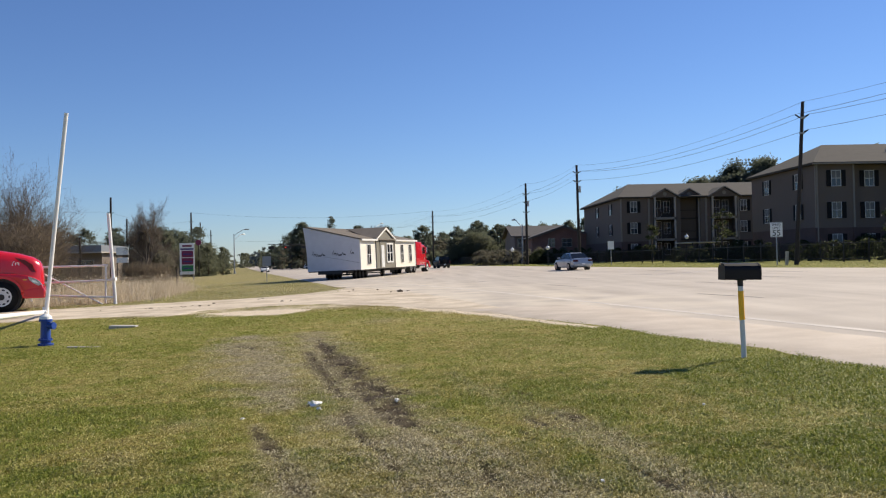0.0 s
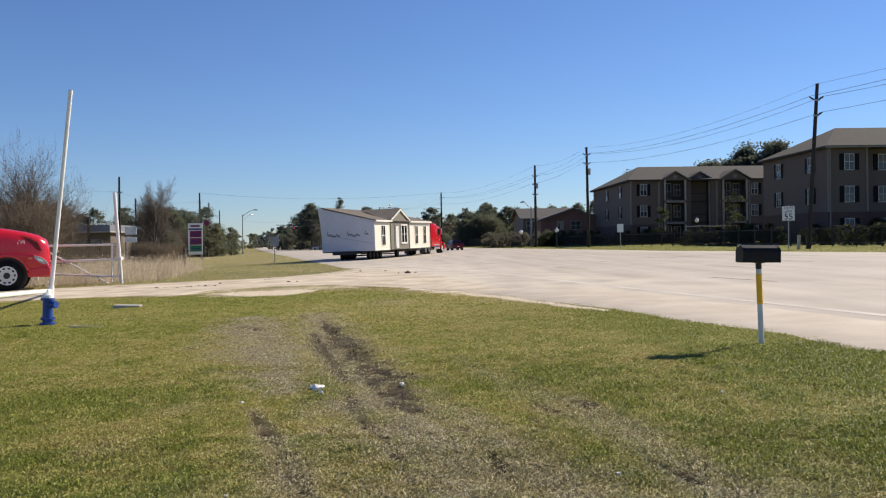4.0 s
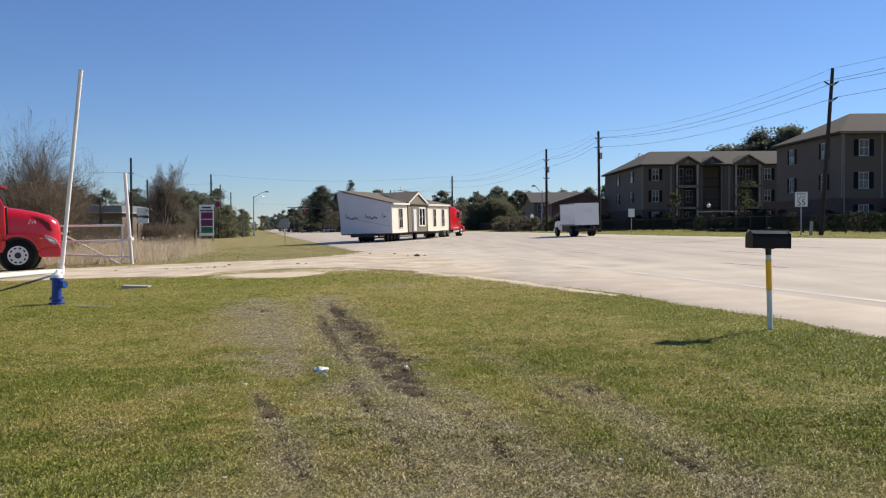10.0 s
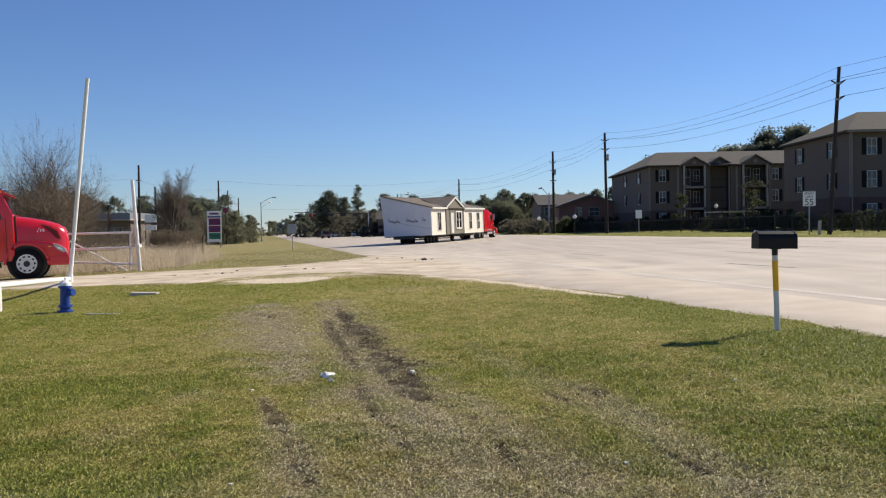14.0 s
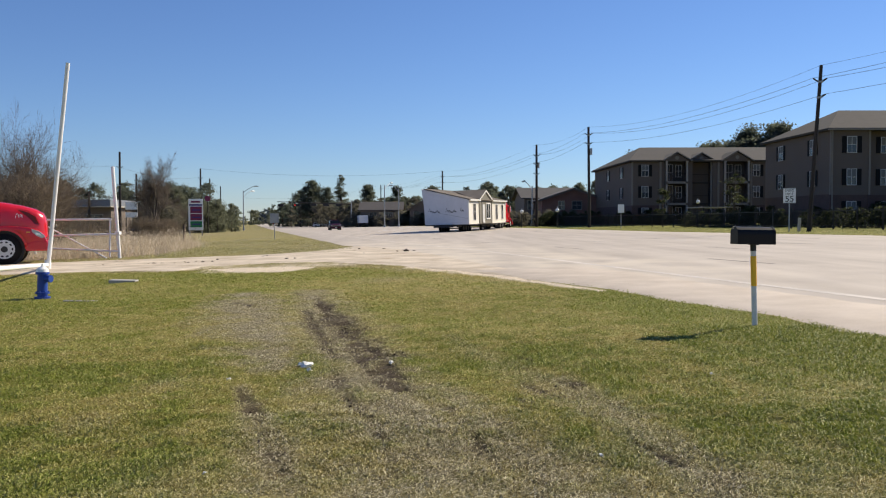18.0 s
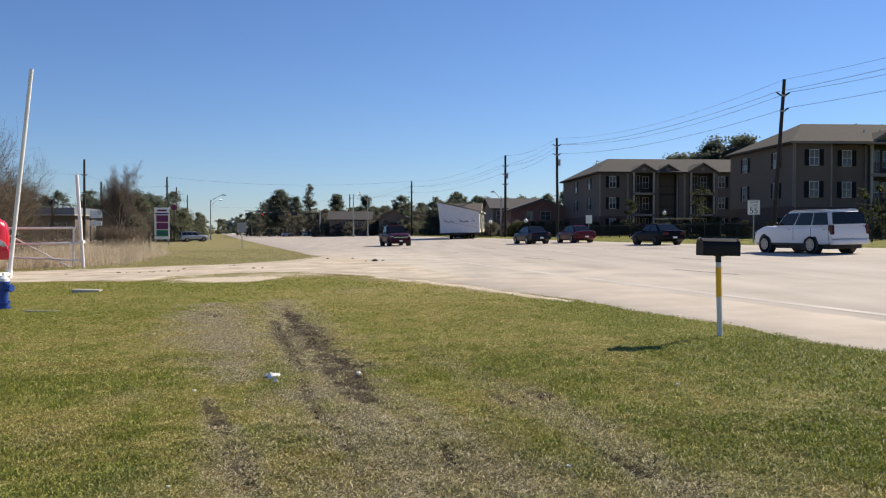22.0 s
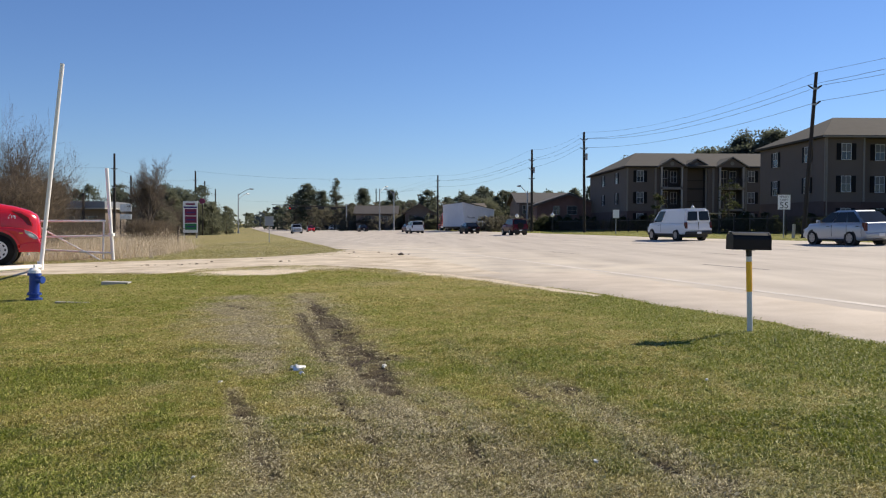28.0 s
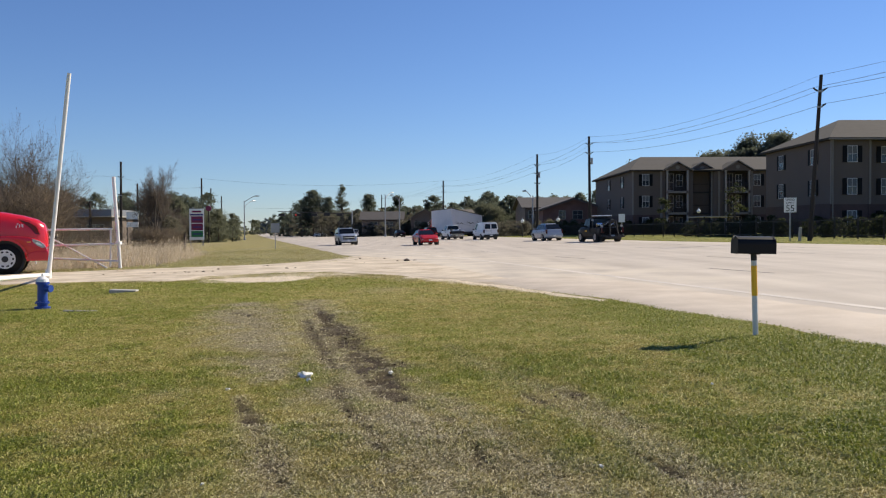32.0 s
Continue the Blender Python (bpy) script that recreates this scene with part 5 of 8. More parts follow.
def cargo_truck(label):
    t = thing("box_truck", Matrix.Identity(4), label, "truck")
    part("cargo_box", bx(-1.12, 1.12, -3.1, 0.55, 1.0, 2.9, bevel=0.04), M["white"], t, "dirty white cargo box")
    for s in (-1, 1):
        for z in (1.05, 2.85):
            part("box_rail", bx(s * 1.12, s * 1.14, -3.1, 0.55, z - 0.05, z + 0.05), M["galv"], t)
    for k in range(4):
        part("graffiti_stroke", slab([(1.121, -2.3 + 0.28 * k, 1.9), (1.121, -2.24 + 0.28 * k, 1.9), (1.121, -2.0 + 0.28 * k, 2.4 - 0.1 * (k % 2)), (1.121, -2.06 + 0.28 * k, 2.4)], (0.004, 0, 0)), M["post_grey"], t)
        part("graffiti_stroke", slab([(-0.35 + 0.2 * k, -3.105, 2.0), (-0.3 + 0.2 * k, -3.105, 2.0), (-0.12 + 0.2 * k, -3.105, 2.5 - 0.15 * (k % 2)), (-0.17 + 0.2 * k, -3.105, 2.5)], (0, -0.004, 0)), M["post_grey"], t)
    part("cab", pr([(0.62, 0.6), (2.55, 0.55), (2.58, 1.05), (2.4, 1.3), (1.7, 1.45), (1.2, 2.12), (0.62, 2.18)], "x", -0.95, 0.95, bevel=0.06), M["white"], t)
    part("windshield", slab([(-0.82, 1.68, 1.50), (0.82, 1.68, 1.50), (0.78, 1.24, 2.07), (-0.78, 1.24, 2.07)], (0, 0.03, 0.02)), M["glass"], t)
    for s in (-1, 1):
        part("side_window", slab([(s * 0.95, 0.72, 1.42), (s * 0.95, 1.62, 1.42), (s * 0.95, 1.2, 2.06), (s * 0.95, 0.72, 2.06)], (s * 0.012, 0, 0)), M["glass"], t)
        part("headlight", bx(s * 0.6, s * 0.9, 2.45, 2.595, 0.95, 1.12), M["lamp_white"], t)
        part("mirror", bx(s * 0.95, s * 1.16, 1.5, 1.6, 1.45, 1.85, bevel=0.02), M["trim"], t)
        add_wheel(t, s * 0.92, 1.85, 0.44, 0.24, "chassis")
        add_wheel(t, s * 0.98, -2.0, 0.44, 0.24, "chassis")
        add_wheel(t, s * 0.70, -2.0, 0.44, 0.24, "chassis")
        part("rear_lamp", bx(s * 0.8, s * 1.1, -3.16, -3.1, 0.85, 1.0), M["lamp_red"], t)
        part("chassis_rail", bx(s * 0.4 - 0.05, s * 0.4 + 0.05, -3.05, 0.7, 0.75, 1.05), M["chassis"], t)
    part("side_skirt", bx(-1.0, 1.0, -1.5, 0.4, 0.45, 1.0), M["trim"], t)
    part("rear_bumper", bx(-1.1, 1.1, -3.22, -3.12, 0.5, 0.7), M["trim"], t)
    part("front_bumper", bx(-1.0, 1.0, 2.54, 2.66, 0.45, 0.72, bevel=0.03), M["white"], t)
    return t


def wrecker():
    t = car("tow_truck", "wrecker", M["black"], "black tow truck with a light bar and chrome boom gear", "tow truck")
    part("wrecker_body", bx(-1.04, 1.04, -2.45, -0.40, 0.66, 1.18, bevel=0.06), M["black"], t)
    part("boom", slab([(-0.2, -0.7, 1.2), (-0.2, -2.7, 1.62), (-0.2, -2.7, 1.80), (-0.2, -0.7, 1.45)], (0.4, 0, 0)), M["chassis"], t)
    part("light_bar", bx(-0.85, 0.85, -0.55, -0.32, 2.10, 2.19, bevel=0.03), M["white"], t)
    for s in (-1, 1):
        part("bar_post", bx(s * 0.8, s * 0.86, -0.5, -0.42, 1.15, 2.10), M["trim"], t)
        part("winch_drum", tb((s * 0.3, -1.1, 1.40), (s * 0.75, -1.1, 1.40), 0.16, seg=14), M["chrome"], t)
        part("work_lamp", bx(s * 0.8, s * 0.95, -0.62, -0.52, 1.72, 1.86), M["lamp_white"], t)
        part("work_lamp", bx(s * 0.75, s * 0.95, -2.4, -2.3, 1.22, 1.36), M["lamp_white"], t)
        part("tool_door", bx(s * 1.04, s * 1.055, -2.3, -1.9, 0.75, 1.1), M["chassis"], t)
        part("hydraulic_ram", tb((s * 0.35, -1.2, 1.15), (s * 0.3, -2.5, 1.6), 0.05), M["chrome"], t)
        part("chain", tb((s * 0.6, -1.8, 1.25), (s * 0.75, -2.6, 0.85), 0.03), M["chrome"], t)
        part("tow_sling_arm", tb((s * 0.25, -2.6, 1.7), (s * 0.35, -2.8, 0.5), 0.06), M["chassis"], t)
        part("door_mark", bx(s * 1.04, s * 1.055, 0.3, 0.6, 0.85, 0.98), M["yellow"], t)
        part("rear_lamp", bx(s * 0.7, s * 1.0, -2.49, -2.45, 0.75, 0.85), M["lamp_red"], t)
    part("wheel_lift", bx(-0.1, 0.1, -3.0, -2.45, 0.36, 0.5), M["chassis"], t)
    part("lift_bar", bx(-0.8, 0.8, -3.06, -2.95, 0.36, 0.46), M["chassis"], t)
    return t


def loaded_pickup():
    t = car("pickup_truck", "pickup", M["white"], "white pickup truck with its tailgate down and a loaded bed", "pickup truck")
    part("tailgate", bx(-0.80, 0.80, -3.30, -2.84, 0.74, 0.80, bevel=0.015), M["trim"], t, "lowered black tailgate")
    part("tail_panel", bx(-0.80, 0.80, -2.85, -2.80, 0.72, 1.10), M["trim"], t)
    part("tool_box", bx(-0.92, 0.92, -1.20, -0.85, 1.10, 1.27, bevel=0.02), M["white"], t, "white bed tool box")
    rs = random.Random(8)
    for k in range(9):
        x, y, r = rs.uniform(-0.7, 0.7), rs.uniform(-2.7, -1.5), rs.uniform(0.08, 0.2)
        bm = bmesh.new()
        bmesh.ops.create_icosphere(bm, subdivisions=2, radius=r)
        for v in bm.verts:
            v.co *= 1 + rs.uniform(-0.25, 0.25)
        part("bed_load", bm, M[("white", "galv", "chassis")[k % 3]], t, at_=pose(x, y, 1.12 + r * 0.5))
    return t


# ---- roadside things ----
def mailbox_():
    x, y = 3.98, 10.1
    g = H(x, y) + 0.01
    t = thing("mailbox", pose(x, y, g - 0.05, 0, 0, 4), "black metal mailbox on a white post with a yellow band", "mailbox")
    lean = pose(0, 0, 0, 0, -1.6, 0)
    part("post", tb((0, 0, -0.1), (0, 0, 1.0), 0.032, 0.032, 12), M["post_grey"], t, "weathered white tube post", at_=lean)
    part("yellow_band", tb((0, 0, 0.52), (0, 0, 0.88), 0.0345, 0.0345, 12), M["yellow"], t, "yellow reflective sleeve", at_=lean)
    part("grey_foot", tb((0, 0, -0.02), (0, 0, 0.04), 0.044, 0.044, 12), M["trim"], t)
    part("collar", tb((0, 0, 0.94), (0, 0, 1.05), 0.034, 0.036, 12), M["trim"], t, at_=lean)
    prof = [(-0.10, 0.0), (0.10, 0.0), (0.10, 0.12)] + [(0.10 * math.cos(math.pi * k / 10), 0.12 + 0.09 * math.sin(math.pi * k / 10)) for k in range(1, 10)] + [(-0.10, 0.12)]
    b = part("box", pr(prof, "x", -0.228, 0.228, bevel=0.006), M["mailbox"], t, at_=pose(-0.03, 0, 1.02, 0, 1.0, 0))
    lip = [(p[0] * 1.03, p[1] * 1.02) for p in prof]
    part("door", pr(lip, "x", -0.238, -0.215), M["mailbox"], b)
    part("rear_lip", pr(lip, "x", 0.215, 0.233), M["mailbox"], b)
    part("latch", bx(-0.252, -0.236, -0.02, 0.02, 0.18, 0.215), M["chrome"], b)
    part("bracket", bx(-0.04, 0.05, -0.06, 0.06, -0.008, 0.0), M["trim"], b)


mailbox_()


def hydrant():
    x, y = -7.55, 16.95
    t = thing("fire_hydrant", pose(x, y, H(x, y), 0, 1.0, 0), "blue fire hydrant with a white bonnet on the lawn", "fire hydrant")
    b = bmesh.new()
    tube(b, (0, 0, -0.05), (0, 0, 0.04), 0.15, 0.15, 20)
    tube(b, (0, 0, 0.04), (0, 0, 0.50), 0.098, 0.092, 20)
    tube(b, (0, 0, 0.10), (0, 0, 0.13), 0.135, 0.135, 20)
    tube(b, (0, 0, 0.48), (0, 0, 0.53), 0.128, 0.128, 20)
    part("barrel", b, M["hyd_blue"], t)
    c = bmesh.new()
    tube(c, (0, 0, 0.53), (0, 0, 0.585), 0.122, 0.11, 20)
    tube(c, (0, 0, 0.585), (0, 0, 0.635), 0.11, 0.05, 20)
    part("bonnet", c, M["white_pipe"], t, "white painted bonnet")
    part("operating_nut", tb((0, 0, 0.63), (0, 0, 0.69), 0.024, 0.02, 5), M["white_pipe"], t)
    for d, r, ln in (((1, -0.35, 0), 0.066, 0.21), ((0.1, 1, 0), 0.055, 0.18)):
        d = Vector(d).normalized()
        n = part("nozzle", tb(d * 0.07 + Vector((0, 0, 0.40)), d * (ln - 0.03) + Vector((0, 0, 0.40)), r, r, 14), M["hyd_blue"], t)
        part("nozzle_cap", tb(d * (ln - 0.03) + Vector((0, 0, 0.40)), d * ln + Vector((0, 0, 0.40)), r * 1.2, r * 1.1, 8), M["hyd_blue"], n)
    for k in range(8):
        a = 2 * math.pi * k / 8
        part("flange_bolt", tb((0.115 * math.cos(a), 0.115 * math.sin(a), 0.13), (0.115 * math.cos(a), 0.115 * math.sin(a), 0.15), 0.012, seg=6), M["hyd_blue"], t)


hydrant()


def pipe_gate():
    # leaning tall pipe with the long low rail hinged at its foot
    bx_, by_ = -11.65, 26.5
    t = thing("pipe_barrier", pose(0, 0, 0), "white steel pipe barrier with a tall leaning pole", "barrier gate")
    gz = H(bx_, by_)
    part("leaning_pole", tb((bx_, by_, gz - 0.1), (-10.72, 26.05, 6.15), 0.062, 0.06, 14), M["white_pipe"], t)
    part("pole_foot", tb((bx_, by_, gz - 0.05), (bx_ + 0.02, by_, gz + 0.28), 0.10, 0.095, 14), M["white_pipe"], t)
    part("long_rail", tb((bx_, by_, gz + 0.13), (-9.32, 17.75, 0.36), 0.062, 0.062, 14), M["white_pipe"], t)
    part("long_rail", tb((-9.32, 17.75, 0.36), (-7.9, 12.4, 0.50), 0.062, 0.062, 14), M["white_pipe"], t)
    part("rail_post", tb((-9.28, 17.7, H(-9.28, 17.7) - 0.1), (-9.28, 17.7, 0.33), 0.075, 0.07, 12), M["white_pipe"], t)
    part("rail_post", tb((-7.9, 12.4, H(-7.9, 12.4) - 0.1), (-7.9, 12.4, 0.47), 0.075, 0.07, 12), M["white_pipe"], t)
    part("hinge", tb((bx_ + 0.05, by_, gz + 1.1), (bx_ + 0.34, by_ - 0.1, gz + 1.32), 0.02), M["trim"], t)
    # swing gate across the drive's far side
    g = thing("swing_gate", pose(0, 0, 0), "white tubular swing gate standing open by the drive", "gate")
    z0 = H(-12, 33.7)
    part("gate_post", tb((-12.0, 33.7, z0 - 0.1), (-12.22, 33.7, 3.5), 0.07, 0.066, 14), M["white_pipe"], g, "leaning white gate post")
    L0 = Vector((-15.1, 33.3, 0))
    R0 = Vector((-12.05, 33.65, 0))
    for za, zb, k in ((1.42, 1.44, 0.93), (0.80, 0.86, 1.0), (0.34, 0.18, 1.0)):
        a, b = L0.copy(), L0.lerp(R0, k)
        a.z, b.z = za, zb
        part("gate_rail", tb(a, b, 0.042, seg=10), M["white_pipe"], g)
    a, b = L0.lerp(R0, 0.91), L0.lerp(R0, 0.90)
    a.z, b.z = 1.46, -0.02
    part("gate_stile", tb(a, b, 0.035, seg=10), M["white_pipe"], g)
    a, b = L0.copy(), L0.copy()
    a.z, b.z = 1.46, 0.1
    part("gate_stile", tb(a, b, 0.035, seg=10), M["white_pipe"], g)
    a, b = L0.lerp(R0, 0.1), L0.lerp(R0, 0.86)
    a.z, b.z = 1.25, -0.08
    part("gate_brace", tb(a, b, 0.03, seg=8), M["white_pipe"], g)
    a = R0.copy()
    a.z = 0.9
    part("latch_plate", bx(-12.14, -11.96, 33.58, 33.82, 0.84, 0.96), M["white_pipe"], g)


pipe_gate()


def litter_and_slabs():
    rs = random.Random(3)
    for nm, x, y, w, d, h, label in (("concrete_slab", -7.2, 20.5, 0.62, 0.35, 0.07, "flat grey concrete slab lying in the grass"), ("wooden_board", -6.5, 16.2, 0.62, 0.07, 0.015, "bleached board lying in the grass")):
        t = thing(nm, pose(x, y, H(x, y), 0, 2, 6), label, "debris")
        part("slab", bx(-w / 2, w / 2, -d / 2, d / 2, -0.02, h, bevel=0.012), M["concrete"], t)
    for x, y, s in ((-1.10, 8.12, 0.055), (-1.17, 8.2, 0.035), (-0.31, 8.27, 0.022), (-1.06, 7.92, 0.028), (-1.74, 7.64, 0.018), (1.04, 4.84, 0.014), (-1.21, 4.74, 0.014), (2.47, 7.18, 0.012)):
        bm = bmesh.new()
        bmesh.ops.create_icosphere(bm, subdivisions=2, radius=s)
        for v in bm.verts:
            v.co *= 1 + rs.uniform(-0.5, 0.55)
            v.co.z *= 0.8
        t = thing("paper_scrap", pose(x, y, H(x, y) + s * 0.3, 0, 0, rs.uniform(0, 90)), "crumpled white paper scrap on the grass", "litter", "litter on the lawn")
        part("scrap", bm, M["litter"], t)
    # broken bits at the mouth of the drive
    for x, y, s in ((-0.76, 35.0, 0.13), (-0.45, 35.3, 0.08), (-1.15, 35.1, 0.06), (-0.9, 36.2, 0.05), (-7.3, 28.1, 0.06), (-7.7, 27.9, 0.05), (-7.0, 28.2, 0.05), (-8.1, 27.7, 0.045), (-7.15, 29.5, 0.06), (-5.9, 31.95, 0.06), (-4.75, 29.4, 0.07), (-4.5, 29.5, 0.05), (-3.1, 40.2, 0.07), (-1.9, 39.4, 0.06), (-2.4, 33.6, 0.04)):
        bm = bmesh.new()
        bmesh.ops.create_icosphere(bm, subdivisions=1, radius=s)
        for v in bm.verts:
            v.co *= 1 + rs.uniform(-0.4, 0.4)
            v.co.z *= 0.6
        t = thing("mud_clod", pose(x, y, H(x, y) + s * 0.25, 0, 0, rs.uniform(0, 90)), "dark dried mud clod on the pale drive", "mud clod", "clods on the drive")
        part("clod", bm, M["bark"], t)


litter_and_slabs()


def lettering(text, size, parent, m, material, name="lettering"):
    c = bpy.data.curves.new(name, "FONT")
    c.body, c.size, c.align_x, c.align_y, c.extrude = text, size, "CENTER", "CENTER", 0.002
    c.materials.append(material)
    o = new(name, c)
    o.parent = parent
    o.matrix_basis = m
    return o


def speed_sign():
    x, y = 22.95, 53.2
    g = H(x, y)
    t = thing("speed_limit_sign", pose(x, y, g, 0, 0, -16), "white speed limit sign with black figures on a steel post", "road sign")
    part("post", bx(-0.035, 0.035, 0.01, 0.06, -0.2, 2.75), M["galv"], t)
    p = part("plate", pr([(-0.37, 1.78), (0.37, 1.78), (0.37, 2.72), (-0.37, 2.72)], "y", -0.006, 0.006), M["sign_white"], t)
    for z, s, w in (("SPEED", 0.20, 2.57), ("LIMIT", 0.20, 2.36)):
        lettering(z, s, p, pose(0, -0.008, w, 90, 0, 0), M["ink"])
    lettering("55", 0.54, p, pose(0, -0.008, 2.03, 90, 0, 0), M["ink"])
    for a in ((-0.35, 0.35, 1.80, 1.815), (-0.35, 0.35, 2.69, 2.705)):
        part("border", bx(a[0], a[1], -0.0085, -0.006, a[2], a[3]), M["ink"], p)
    # marker post and the back of a smaller sign
    u = thing("utility_marker", pose(23.3, 52.6, H(23.3, 52.6), 0, 3, 0), "pale concrete utility marker post in the verge", "marker post")
    part("post", bx(-0.08, 0.08, -0.08, 0.08, -0.2, 0.85, bevel=0.02), M["concrete"], u)
    x, y = 18.87, 81.7
    b = thing("small_road_sign", pose(x, y, H(x, y), 0, 0, -14), "small pale road sign on a thin post", "road sign")
    part("post", tb((0, 0, -0.2), (0, 0, 2.3), 0.04, seg=8), M["galv"], b)
    part("plate", bx(-0.3, 0.3, -0.05, -0.04, 1.5, 2.3), M["sign_white"], b)
    x, y = -13.4, 76.0
    c = thing("far_road_sign", pose(x, y, H(x, y), 0, 0, 10), "back of a grey sign on a thin post by the verge", "road sign")
    part("post", tb((0, 0, -0.2), (0, 0, 2.2), 0.035, seg=8), M["galv"], c)
    part("plate", bx(-0.38, 0.38, -0.05, -0.04, 1.45, 2.3), M["galv"], c)


speed_sign()


# ---- utility poles and wires ----
def wire(a, b, sag, r=0.012, name="power_line"):
    a, b = Vector(a), Vector(b)
    c = bpy.data.curves.new(name, "CURVE")
    c.dimensions, c.bevel_depth, c.bevel_resolution = "3D", r, 0
    sp = c.splines.new("POLY")
    n = 18
    sp.points.add(n - 1)
    for i in range(n):
        t = i / (n - 1)
        p = a.lerp(b, t)
        sp.points[i].co = (p.x, p.y, p.z - 4 * sag * t * (1 - t), 1)
    c.materials.append(M["wire"])
    o = new(name, c)
    return tagged(o, "thin sagging overhead power line", "wire", "overhead lines")


POLES = {}


def utility_pole(key, x, y, top, lean, arms, r=0.16):
    g = H(x, y)
    h = top - g
    t = thing("utility_pole", pose(x, y, g), "dark creosoted wooden utility pole with crossarms" if arms else "plain dark wooden utility pole", "utility pole", "utility poles")
    part("shaft", tb((0, 0, -0.5), (lean, 0, h), r, r * 0.68, 10), M["pole_wood"], t)
    pts = []
    for k, dz in enumerate(arms):
        z = h - dz
        xx = lean * z / h
        w = 0.42
        for sd in (-1, 1) if k == 0 or key not in ("a", "z") else (1,):
            arm = part("insulator_arm", tb((xx + sd * 0.08, 0.0, z), (xx + sd * 0.2, 0, z + 0.05), 0.035, seg=6), M["pole_wood"], t)
            part("insulator", tb((xx + sd * 0.16, 0, z + 0.03), (xx + sd * w, 0, z + 0.20), 0.055, 0.045, 8), M["trim"], arm)
            pts.append(Vector((x + xx + sd * w, y, g + z + 0.22)))
        part("arm_bracket", bx(xx - 0.13, xx + 0.13, -r - 0.02, r * 0.2, z - 0.06, z + 0.04), M["galv"], t)
    pts.append(Vector((x + lean, y, g + h)))
    if key in ("b", "c"):
        z = h - 2.6
        part("transformer", tb((lean * z / h + 0.25, -0.1, z - 0.45), (lean * z / h + 0.25, -0.1, z + 0.25), 0.13, seg=12), M["galv"], t)
    POLES[key] = pts


utility_pole("a", 23.4, 51.5, 10.65, 0.68, (1.0, 1.95), 0.145)
utility_pole("b", 18.05, 93.3, 11.45, -0.12, (0.9, 1.9), 0.18)
utility_pole("c", 14.62, 111.5, 11.1, -0.02, (1.5, 2.6, 3.9), 0.19)
utility_pole("d", 3.45, 170, 11.0, 0.0, (1.2, 2.4), 0.2)
utility_pole("e", -13.0, 250, 11.5, 0.0, (1.2,), 0.2)
utility_pole("z", 29.0, 14.0, 10.8, 0.0, (1.0, 1.95), 0.17)
utility_pole("l1", -41.9, 117.8, 10.8, 0.1, (2.2, 4.6), 0.2)
utility_pole("l2", -45.3, 173, 11.8, 0.0, (2.0,), 0.22)
utility_pole("l3", -54.0, 215, 11.8, 0.0, (1.8,), 0.22)
utility_pole("l4", -62.6, 262, 11.7, 0.0, (1.8,), 0.22)
utility_pole("l5", -53.8, 160, 10.1, 0.0, (1.4,), 0.2)
utility_pole("l0", -31.75, 60.0, 9.3, -0.47, (0.9, 2.3), 0.15)
for a, b, sag in (("z", "a", 0.5), ("a", "b", 0.8), ("b", "c", 0.4), ("c", "d", 0.9), ("d", "e", 0.9)):
    for k in (0, 1, 2, -1):
        i, j = min(k, len(POLES[a]) - 1), min(k, len(POLES[b]) - 1)
        wire(POLES[a][i], POLES[b][j], sag + 0.15 * (k % 2), 0.011 if k >= 0 else 0.008)
for a, b in (("l1", "l2"), ("l2", "l3"), ("l3", "l4")):
    wire(POLES[a][0], POLES[b][0], 0.8, 0.012)
wire(POLES["l1"][0], (-95, 60, 9.5), 1.0, 0.010)
wire(POLES["l2"][-1], POLES["d"][-1], 1.2, 0.012)
wire((-39.5, 185.9, 6.2), POLES["e"][-1], 1.5, 0.012)


def street_lamp(x, y, h, turns, label="tall grey steel street lamp with curved arms"):
    g = H(x, y)
    t = thing("street_lamp", pose(x, y, g), label, "street lamp", "street lamps")
    part("pole", tb((0, 0, -0.3), (0, 0, h), 0.15, 0.09, 12), M["galv"], t)
    part("base", tb((0, 0, 0), (0, 0, 0.5), 0.25, 0.22, 12), M["galv"], t)
    for a, z in turns:
        d = Vector((math.cos(radians(a)), math.sin(radians(a)), 0))
        pts = [Vector((0, 0, z)), d * 0.8 + Vector((0, 0, z + 0.62)), d * 1.8 + Vector((0, 0, z + 1.2)), d * 2.5 + Vector((0, 0, z + 1.42))]
        bm = bmesh.new()
        for p, q in zip(pts, pts[1:]):
            tube(bm, p, q, 0.06, 0.05, 8)
        arm = part("arm", bm, M["galv"], t)
        part("luminaire", tb(pts[-1] - d * 0.1, pts[-1] + d * 0.75 - Vector((0, 0, 0.03)), 0.14, 0.1, 8), M["galv"], arm)
    return t


street_lamp(-39.5, 185.9, 8.6, ((10, 8.2), (55, 7.2)))
street_lamp(-8.6, 180.0, 8.9, ((60, 8.0),))
street_lamp(-5.6, 180.0, 8.0, ((130, 7.4),))
street_lamp(15.6, 124.0, 5.8, ((110, 5.2),))


def globe_lamp(x, y, h):
    g = H(x, y)
    t = thing("globe_lamp", pose(x, y, g), "black garden lamp post with a white globe", "lamp post", "garden lamps")
    part("post", tb((0, 0, 0), (0, 0, h - 0.2), 0.05, 0.04, 8), M["iron"], t)
    bm = bmesh.new()
    bmesh.ops.create_uvsphere(bm, u_segments=12, v_segments=8, radius=0.22)
    part("globe", bm, M["globe"], t, smooth=True, at_=pose(0, 0, h))
    part("finial", tb((0, 0, h + 0.2), (0, 0, h + 0.42), 0.05, 0.01, 8), M["globe"], t)


